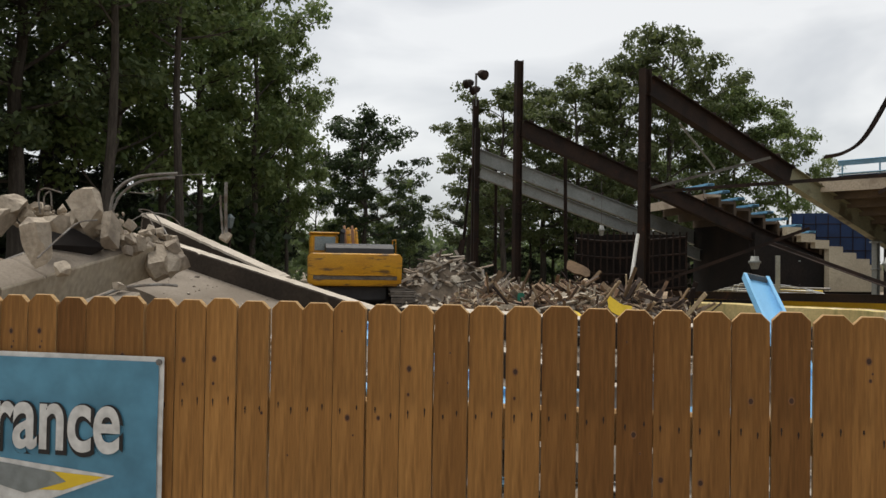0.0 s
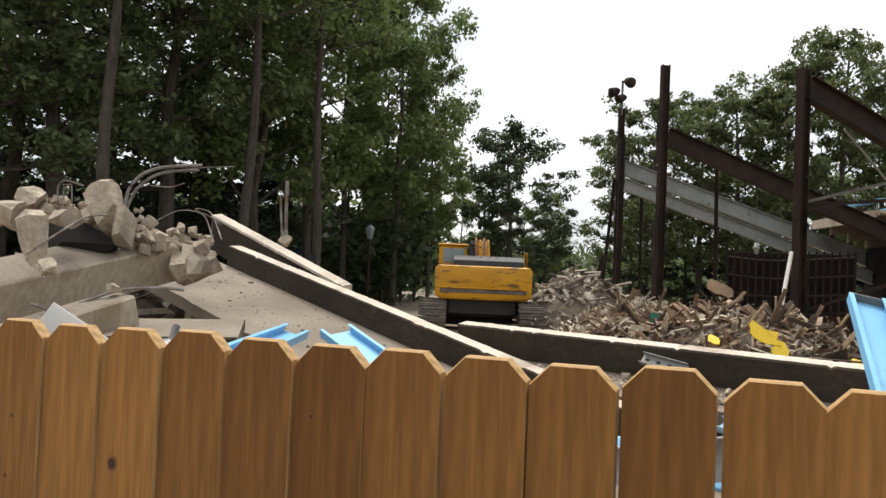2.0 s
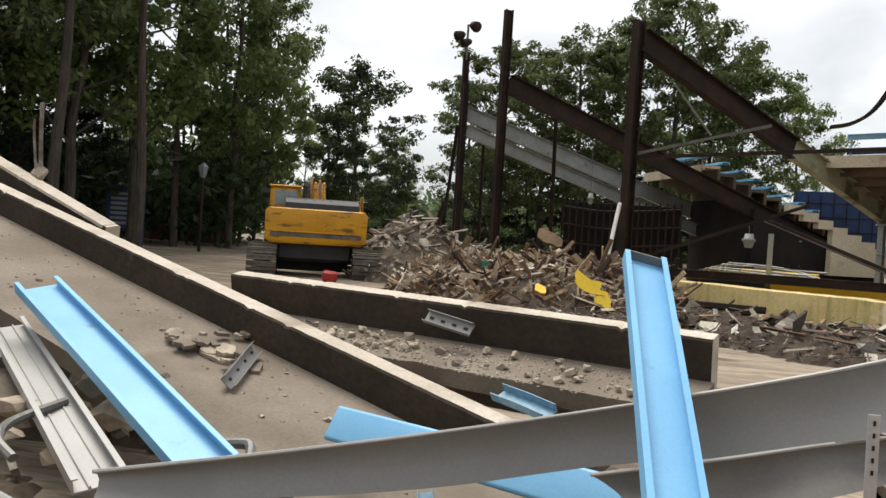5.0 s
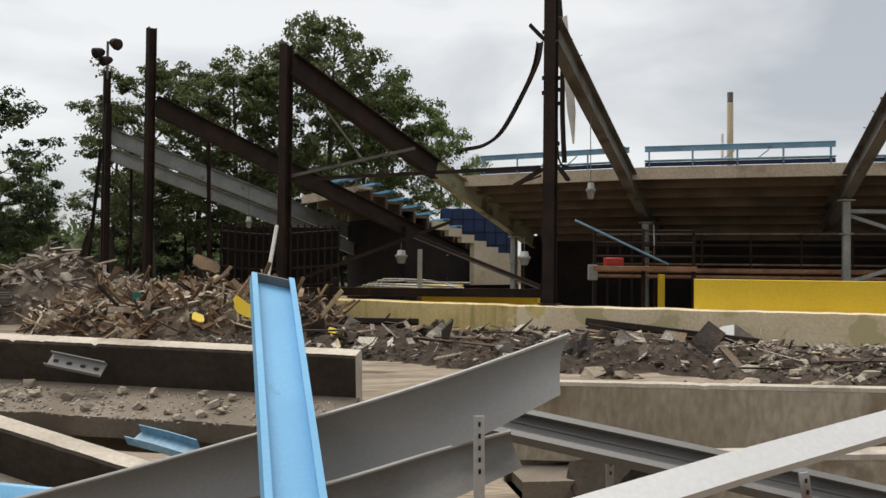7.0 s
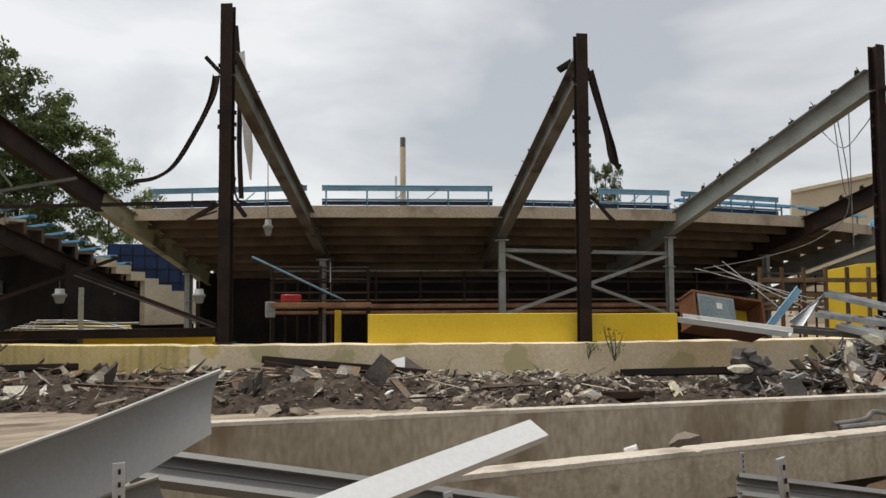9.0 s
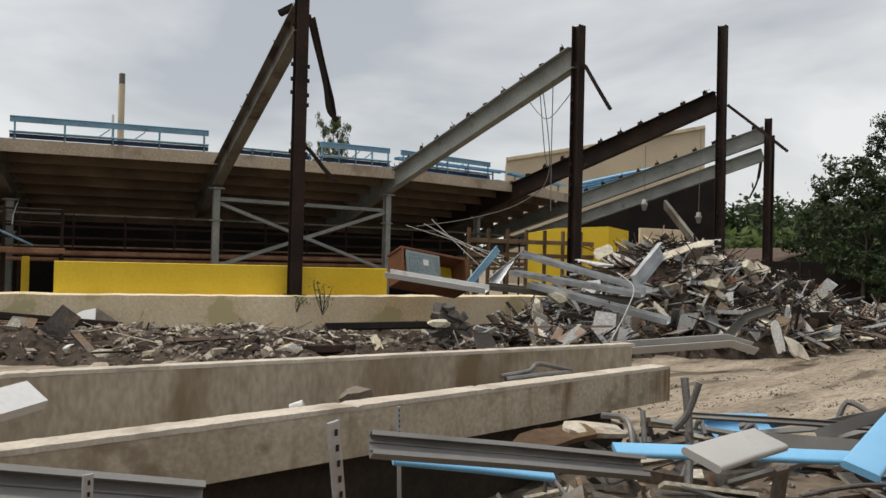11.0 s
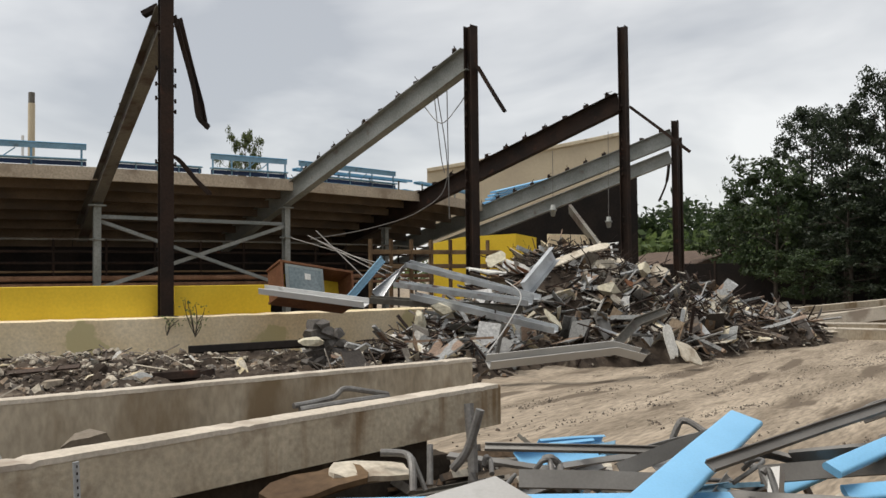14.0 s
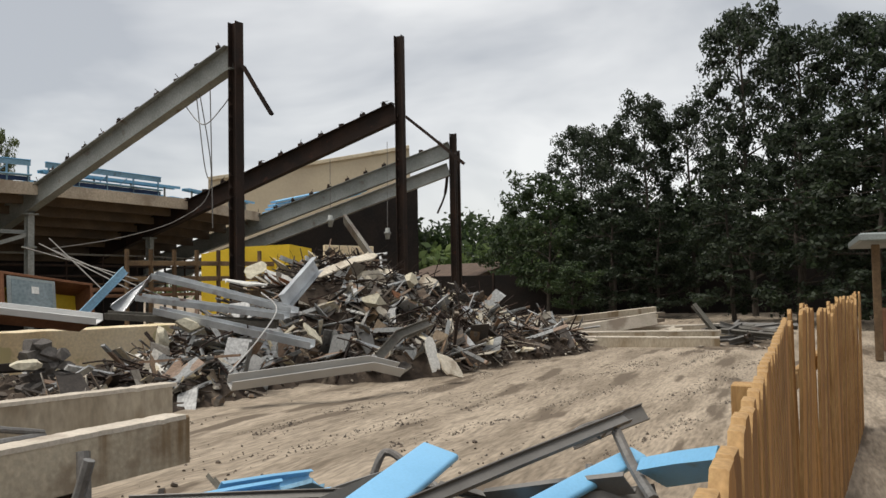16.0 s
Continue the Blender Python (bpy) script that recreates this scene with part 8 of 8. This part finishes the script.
BLUES = (
    ((-1.78, 3.63, 1.22), (-0.75, 1.02, 1.17), 0.15, "lip", BLUE, (0.45, -0.8, 0.42)),
    ((-1.58, 3.77, 1.23), (-0.05, 2.66, 0.79), 0.2, "lip", BLUE, (0.4, -0.5, 0.75)),
    ((-1.75, 3.78, 1.02), (-0.36, 2.52, 0.75), 0.17, "lip", ALU_MID, (0.35, -0.5, 0.8)),
    ((-1.37, 1.70, 1.23), (-1.18, 1.61, 1.07), 0.17, "lip", BLUE, (0.2, -0.95, 0.1)),
    ((-0.91, 1.47, 1.14), (-0.40, 1.54, 1.00), 0.06, "bull", BLUE, (0, -0.4, 0.9)),
    ((-1.82, 1.76, 1.36), (-1.33, 2.32, 0.85), 0.2, "bull", ALU_MID, (0.3, -0.6, 0.7)),
    ((-1.79, 1.81, 1.06), (-1.87, 2.03, 1.14), 0.2, "bull", BLUE, (0, -0.6, 0.8)),
    ((-0.03, 3.81, 0.73), (1.27, 3.22, 0.71), 0.17, "bull", BLUE, (0.1, -0.85, 0.5)),
    ((0.60, 4.73, 0.76), (0.91, 4.46, 0.73), 0.1, "tray", BLUE_FADED, (0, -0.6, 0.8)),
    ((7.79, 1.42, 0.83), (6.04, 1.28, 0.72), 0.17, "bull", BLUE, (0, -0.3, 0.95)),
    ((5.83, 2.38, 0.67), (6.90, 1.20, 0.64), 0.12, "bull", BLUE, (0, -0.4, 0.9)),
    ((5.93, 1.64, 0.82), (5.33, 1.70, 0.81), 0.19, "bull", ALU_MID, (0.2, -0.3, 0.9)),
    ((7.29, 2.91, 0.57), (7.40, 2.28, 0.54), 0.045, "back", ALU_DARK, (0, -0.9, 0.4)),
    ((6.80, 2.15, 0.63), (7.17, 1.52, 0.62), 0.085, "back", ALU_DARK, (0, -0.95, 0.3)),
    ((7.08, 1.78, 0.66), (7.59, 1.50, 0.78), 0.07, "back", ALU_DARK, (-0.2, -0.8, 0.5)),
    ((7.35, 1.23, 0.66), (7.67, 0.51, 0.75), 0.08, "back", ALU_DARK, (0, -0.95, 0.3)),
    ((6.94, 1.24, 0.65), (7.08, 0.47, 0.68), 0.06, "back", ALU_DARK, (0, -0.95, 0.3)),
    ((6.75, 1.19, 0.63), (6.88, 0.46, 0.66), 0.05, "back", ALU_DARK, (0, -0.95, 0.3)),
    ((7.92, 1.46, 0.66), (7.79, 1.13, 0.65), 0.06, "back", ALU_DARK, (0, -0.95, 0.3)),
    ((8.22, 0.97, 0.82), (8.46, 0.68, 0.93), 0.08, "tray", ALU_DARK, (0, -0.8, 0.5)),
    ((7.47, 1.17, 0.57), (8.05, 0.75, 0.76), 0.075, "bull", BLUE, (-0.1, -0.5, 0.85)),
    ((7.23, 0.85, 0.65), (7.47, 0.50, 0.68), 0.1, "bull", BLUE, (0, -0.6, 0.8)),
    ((7.35, 2.38, 0.54), (8.15, 2.05, 0.53), 0.03, "back", ALU_MID, (0, -0.9, 0.4)),
    ((7.28, 1.11, 0.71), (7.18, 1.09, 0.61), 0.05, "back", ALU_MID, (0, -0.95, 0.3)),
    ((8.06, 0.69, 0.96), (6.74, 1.24, 0.80), 0.055, "tray", ALU_DARK, (-0.2, -0.5, 0.85)),
    ((7.97, 0.63, 0.83), (7.19, 0.89, 0.75), 0.09, "bull", BLUE, (-0.1, -0.4, 0.9)),
    ((7.69, 0.53, 0.80), (7.42, 0.23, 0.91), 0.14, "lip", BLUE, (0, -0.6, 0.8)),
    ((7.73, 1.18, 0.66), (7.57, 0.59, 0.80), 0.1, "tray", ALU_DARK, (0, -0.9, 0.4)),
    ((8.24, 2.83, 0.41), (9.00, 2.74, 0.33), 0.2, "lip", BLUE, (0, -0.5, 0.85)),
    ((7.42, 2.75, 0.60), (8.08, 1.40, 0.60), 0.05, "tray", ALU_DARK, (0, -0.8, 0.5)),
    ((8.18, 1.68, 0.60), (7.83, 1.95, 0.53), 0.2, "tray", ALU, (0.1, -0.5, 0.85)),
    ((7.66, 2.67, 0.48), (8.20, 2.45, 0.47), 0.16, "lip", BLUE, (0, -0.6, 0.8)),
    ((4.35, 2.64, 0.86), (5.46, 2.03, 0.69), 0.1, "lip", ALU, (0, -0.85, 0.5)),
    ((4.92, 3.06, 0.67), (5.61, 2.61, 0.55), 0.13, "bull", BLUE, (0, -0.5, 0.85)),
)
LABEL = {"sky_blue_enamel": "sky blue bench plank lying loose in the debris", "faded_blue_enamel": "faded blue bench plank lying in the debris", "dull_aluminium": "dull grey aluminium bench plank in the debris", "pale_aluminium": "pale aluminium bench plank lying in the debris", "mid_grey_aluminium": "light grey aluminium bench plank in the debris", "dark_aluminium": "dark grey aluminium bench rail in the debris"}
for p, q, w, kind, m, up_ in BLUES:
    plank(p, q, w, kind, m, LABEL[m.name], up_, 0.034 if kind == "bull" else 0.05 if m is not ALU_DARK else 0.02)
ribbon("torn_sheet_metal", [(-0.74, 1.91, 1.08), (-0.56, 1.92, 1.03), (-0.20, 1.80, 0.98), (-0.04, 1.78, 0.94)], [(-0.60, 1.63, 1.03), (-0.41, 1.66, 0.97), (-0.14, 1.60, 0.95), (0.01, 1.58, 0.94)], ALU, "torn pale aluminium sheet in the debris", bulge=0.03)
ribbon("torn_sheet_metal", [(-1.55, 1.79, 1.26), (-1.54, 1.96, 1.28), (-1.44, 2.07, 1.29)], [(-1.45, 1.75, 1.19), (-1.37, 1.84, 1.20), (-1.27, 1.96, 1.24)], ALU, "torn pale aluminium sheet in the debris", bulge=0.02)
jagged_board("board_scrap", (6.86, 3.10, 0.51), (1, -0.4, -0.1), (0.3, 0.8, 0.2), 0.5, 0.22, PLASTERBOARD, "pale broken board lying under the beam", 51)
jagged_board("board_scrap", (6.54, 3.20, 0.50), (1, -0.4, 0.1), (0.3, 0.8, 0.2), 0.6, 0.25, TIMBER, "dark broken board lying under the beam", 52)
TUBES = (
    ([(7.07, 1.13, 0.73), (7.08, 1.11, 0.74), (6.99, 1.05, 0.65), (6.90, 1.00, 0.58)], 0.014),
    ([(6.95, 1.21, 0.57), (6.96, 1.15, 0.65), (6.88, 1.07, 0.60)], 0.01),
    ([(7.00, 2.19, 0.61), (7.02, 2.15, 0.67), (7.04, 2.12, 0.66), (6.96, 2.06, 0.57)], 0.013),
    ([(6.97, 2.46, 0.62), (6.98, 2.45, 0.66), (6.99, 2.43, 0.64), (6.91, 2.37, 0.60)], 0.013),
    ([(7.07, 2.87, 0.65), (6.99, 2.82, 0.47)], 0.012),
    ([(7.02, 2.95, 0.59), (6.98, 2.83, 0.44)], 0.013),
    ([(7.53, 1.36, 0.63), (7.54, 1.31, 0.68), (7.55, 1.27, 0.68), (7.45, 1.27, 0.67), (7.33, 1.34, 0.61)], 0.011),
    ([(7.94, 0.82, 0.78), (7.84, 0.80, 0.68)], 0.018),
    ([(-0.88, 1.64, 1.07), (-0.79, 1.73, 1.10), (-0.74, 1.78, 1.10), (-0.73, 1.79, 1.03)], 0.016),
    ([(-0.87, 3.04, 0.88), (-0.90, 2.78, 0.85), (-0.87, 2.68, 0.81), (-0.77, 2.63, 0.77)], 0.018),
    ([(-1.64, 1.99, 1.29), (-1.55, 2.10, 1.23), (-1.53, 2.12, 1.16), (-1.55, 2.10, 1.13)], 0.016),
    ([(-1.99, 2.80, 1.29), (-1.96, 2.69, 1.13), (-1.93, 2.58, 1.10)], 0.02),
    ([(-1.80, 3.49, 1.04), (-1.62, 3.50, 1.01), (-1.45, 3.38, 0.93)], 0.03),
    ([(-0.33, 2.87, 0.77), (-0.20, 2.92, 0.81), (-0.07, 2.97, 0.82), (-0.02, 2.89, 0.79)], 0.02),
    ([(8.3, 2.1, 0.3), (8.38, 2.02, 0.62), (8.42, 1.97, 0.68), (8.35, 1.8, 0.62), (8.2, 1.5, 0.5)], 0.02),
    ([(6.95, 2.53, 0.92), (6.88, 2.46, 0.6), (6.75, 2.4, 0.3)], 0.026),
    ([(7.37, 2.35, 0.59), (7.39, 2.31, 0.60), (7.41, 2.27, 0.55), (7.23, 2.18, 0.49)], 0.02),
    ([(6.92, 3.09, 0.62), (7.00, 2.98, 0.61), (6.94, 2.89, 0.57), (6.86, 2.82, 0.46)], 0.02),
    ([(7.07, 2.87, 0.66), (6.99, 2.81, 0.47)], 0.018),
    ([(7.96, 0.71, 0.92), (7.77, 0.61, 0.82), (7.49, 0.49, 0.77)], 0.022),
    ([(7.36, 1.21, 0.67), (7.18, 1.11, 0.61), (6.99, 1.03, 0.55)], 0.026),
    ([(7.46, 4.32, 0.70), (7.77, 4.27, 0.72), (7.90, 4.27, 0.77), (8.07, 4.21, 0.74), (8.25, 4.16, 0.70)], 0.02),
    ([(7.49, 4.29, 0.67), (7.85, 4.17, 0.69), (8.25, 4.16, 0.68)], 0.026),
    ([(8.20, 1.02, 0.81), (8.22, 0.91, 0.89), (8.15, 0.77, 0.93), (8.04, 0.80, 0.88)], 0.012),
    ([(6.78, 2.51, 0.63), (6.81, 2.44, 0.73), (6.83, 2.38, 0.92)], 0.022),
)
for pts, r in TUBES:
    bent_tube(pts, r)


rng = random.Random(55)
for i in range(46):
    if i < 26:
        x, y = rng.uniform(5.6, 9.4), rng.uniform(1.1, 3.2)
        base = h6(x, y)
    else:
        x, y = rng.uniform(-2.4, 2.6), rng.uniform(1.6, 3.6)
        base = h5(x, y)
    p = Vector((x, y, max(base, 0.0) + rng.uniform(0.06, 0.16)))
    d = Vector((rng.uniform(-1, 1), rng.uniform(-0.8, 0.8), rng.uniform(-0.12, 0.12))).normalized() * rng.uniform(0.2, 0.6)
    m = (ALU_DARK, TUBE, ALU, STEEL_MID, ALU_DARK, BLUE_FADED)[i % 6]
    if i % 3 == 1:
        single("bench_tube", rod(bmesh.new(), [p - d, p + Vector((0, 0, 0.03)), p + d, p + d + Vector((rng.uniform(-0.1, 0.1), 0.05, rng.uniform(-0.12, 0.15)))], 0.013, 8), TUBE, "bent grey steel bench tube", "tube", "bent tubes")
    else:
        single("metal_channel", sweep(bmesh.new(), channel(rng.uniform(0.04, 0.09), 0.025, 0.004), [p - d, p + d], (rng.uniform(-0.5, 0.5), -0.6, 0.7)), m, "short bench channel offcut lying in the debris", "metal channel", "channel offcuts")


def slotted_bracket(p0, p1, up, label="slotted galvanised bracket lying on concrete"):
    p0, p1 = Vector(p0), Vector(p1)
    t = thing("slotted_bracket", p0, label, "bracket", "slotted brackets")
    part("body", sweep(bmesh.new(), channel(0.085, 0.035, 0.005), [p0, p1], up), ALU, t)
    a, s, u = frame_of(p0, p1, up)
    for i in range(4):
        q = p0.lerp(p1, (i + 0.5) / 4)
        m = Matrix(((a.x, s.x, u.x, q.x), (a.y, s.y, u.y, q.y), (a.z, s.z, u.z, q.z), (0, 0, 0, 1)))
        part("slot", block(bmesh.new(), m @ pose(0, 0, 0.007), (0.03, 0.016, 0.005)), NAIL, t)


slotted_bracket((0.02, 5.38, 1.09), (0.34, 5.24, 1.04), (0, -0.8, 0.5))
slotted_bracket(on_tread(0.727, 0.67, 0.04), on_tread(0.668, 0.17, 0.05), (0.7, -0.5, 0.5))
single("white_cup", rod(bmesh.new(), [(5.53, 4.56, 0.62), (5.59, 4.50, 0.65)], 0.04, 10), PAPER, "white plastic cup lying on a concrete unit", "cup")
single("concrete_lump", boulder(bmesh.new(), (6.09, 4.56, 0.64), 0.18, 77, (1.3, 0.7, 0.6)), CONCRETE, "rough concrete lump on a step unit", "rubble")

# stacked precast units beyond the road
for i, (p, q, face, slope) in enumerate((((27.74, 6.66, 0.24), (28.36, 3.70, 0.74), 0.28, "tilted on"), ((25.0, 5.45, 0.26), (25.35, 1.8, 0.24), 0.26, "lying before"), ((28.25, 5.1, 0.30), (28.75, 2.1, 0.40), 0.32, "stacked under"), ((26.3, 5.3, 0.30), (26.7, 1.6, 0.34), 0.28, "lying before"))):
    l_unit(p, q, face, 0.0, (-1, -0.2, 0), "long pale concrete beam " + slope + " other precast units", 50 + i, face_tone=False, thick=0.32, slab=0.06, group="stacked units")
for i, (p, q, face, tr) in enumerate((((32.00, 9.07, 0.27), (36.08, 4.92, 0.68), 0.2, 0.4), ((30.51, 7.10, 0.02), (33.08, 4.65, 0.34), 0.2, 0.5), ((29.77, 5.95, -0.11), (29.78, 2.99, -0.17), 0.22, 0.5), ((30.07, 8.53, 0.01), (31.31, 5.95, 0.02), 0.2, 0.4), ((32.88, 5.73, -0.05), (36.39, 2.06, -0.18), 0.25, 0.5), ((32.56, 8.95, 0.05), (34.96, 5.54, 0.38), 0.22, 0.4), ((32.02, 7.22, 0.18), (34.61, 4.60, 0.47), 0.15, 0.3))):
    l_unit(p, q, face, tr, (-0.8, -0.5, 0), "pale concrete step unit stacked beside the haul road", 20 + i, face_tone=False, thick=0.25, group="stacked units")
h7 = humps([(29, 3.6, 5.5, 2.2, 0.16, 0.5), (26, 6.0, 3.2, 1.6, 0.2, 0.3)], 0.1, 8)
B7 = (21, 36, 0.5, 9)
heap("grit_bed", B7, h7, 0.3, DUST, "grey grit below stacked concrete units", 7)
litter("grit_bits", h7, B7, 300, RUBBLE, "stones and splinters below stacked concrete units", 40, (0.8, 0.2), (0.06, 0.22), 0, (0.2, 0.6), 0.15)
rng = random.Random(71)
for i in range(26):
    p = Vector((27.6 + rng.uniform(-1.6, 1.8), 1.6 + rng.uniform(-0.7, 0.7), rng.uniform(0.08, 0.42)))
    d = Vector((rng.uniform(-1, 1), rng.uniform(-1, 1), rng.uniform(-0.12, 0.14))).normalized() * rng.uniform(0.4, 0.9)
    single("steel_offcut", sweep(bmesh.new(), i_section(0.11, 0.13, 0.015, 0.015), [p - d, p + d], up=(rng.uniform(-1, 1), rng.uniform(-1, 1), 1)), (ALU_DARK, STEEL_MID, ALU_DARK)[i % 3], "grey steel offcut in a scrap pile", "steel offcut", "steel offcuts")
bm = bmesh.new()
rng = random.Random(91)
for i in range(1700):
    x, y = rng.uniform(8.5, 30), rng.uniform(0.8, 8.0)
    if noise.noise(Vector((x * 0.45, y * 0.9, 33))) < 0.12 and rng.random() > 0.05:
        continue
    s = rng.uniform(0.01, 0.035) * (2.2 if rng.random() < 0.04 else 1)
    shard(bm, (x, y, ground_height(x, y) + s * 0.1), s, rng, 0.6)
single("road_stones", bm, MUD_BITS, "small stones and clods on the haul road", "stones", kind="stuff")

# gritty clods thrown up along the wheel tracks
rng = random.Random(97)
bm = bmesh.new()
for (x0, y0), (x1, y1), spread in (((9.0, 4.9), (23.5, 2.9), 0.10), ((9.4, 4.3), (24.0, 2.0), 0.08), ((10.0, 3.2), (24.0, 0.6), 0.14), ((10.4, 2.6), (22.0, -0.4), 0.08), ((12.0, 5.6), (23.0, 4.1), 0.12), ((13.0, 4.4), (26.0, 1.2), 0.2)):
    for k in range(800):
        f = rng.random()
        if noise.noise(Vector((f * 9, x0 + y0, 3))) < -0.05:
            continue
        x, y = x0 + (x1 - x0) * f, y0 + (y1 - y0) * f + 0.5 * math.sin(f * 2.6 + x0) + rng.gauss(0, spread)
        r = rng.uniform(0.006, 0.019) * (1.8 if rng.random() < 0.08 else 1.0)
        z = ground_height(x, y)
        a = rng.uniform(0, 2)
        ring = [bm.verts.new((x + r * rng.uniform(0.8, 1.7) * math.cos(a + q * 1.57), y + r * rng.uniform(0.6, 1.2) * math.sin(a + q * 1.57), z - 0.004)) for q in range(4)]
        tip = bm.verts.new((x + rng.uniform(-0.3, 0.3) * r, y + rng.uniform(-0.3, 0.3) * r, z + r * rng.uniform(0.5, 1.0)))
        for q in range(4):
            bm.faces.new((ring[q], ring[(q + 1) % 4], tip))
        bm.faces.new(ring[::-1])
single("track_grit", bm, MUD_BITS, "dark gritty clods along the wheel tracks", "clods", kind="stuff")


# weeds on the low wall
def weed(p, h, seed, leaves=True):
    rng = random.Random(seed)
    p = Vector(p)
    t = thing("weed", p, "thin weed growing at the low wall", "weed", "weeds")
    bm = bmesh.new()
    tips = []
    for i in range(5):
        e = p + Vector((rng.uniform(-0.3, 0.3), rng.uniform(-0.1, 0.1), h * rng.uniform(0.5, 1)))
        rod(bm, [p, p.lerp(e, 0.5) + Vector((rng.uniform(-0.08, 0.08), 0, 0.03)), e], 0.008, 4)
        tips += [tuple(e), tuple(p.lerp(e, 0.7))]
    part("stem", bm, BARK, t)
    if leaves:
        v, f = leaf_cloud(tips, 3, 0.05, 0.03, seed)
        hang(new("leaves", leaf_mesh("leaves", v, f, LEAF)), t)


weed((13.94, 13.85, 0.46), 0.75, 1)
weed((13.65, 14.33, 0.47), 0.4, 2)
weed((13.92, 13.82, 0.44), 0.55, 3)
weed((9.44, 18.50, 0.04), 0.35, 4)
weed((9.67, 18.40, 0.03), 0.3, 5)
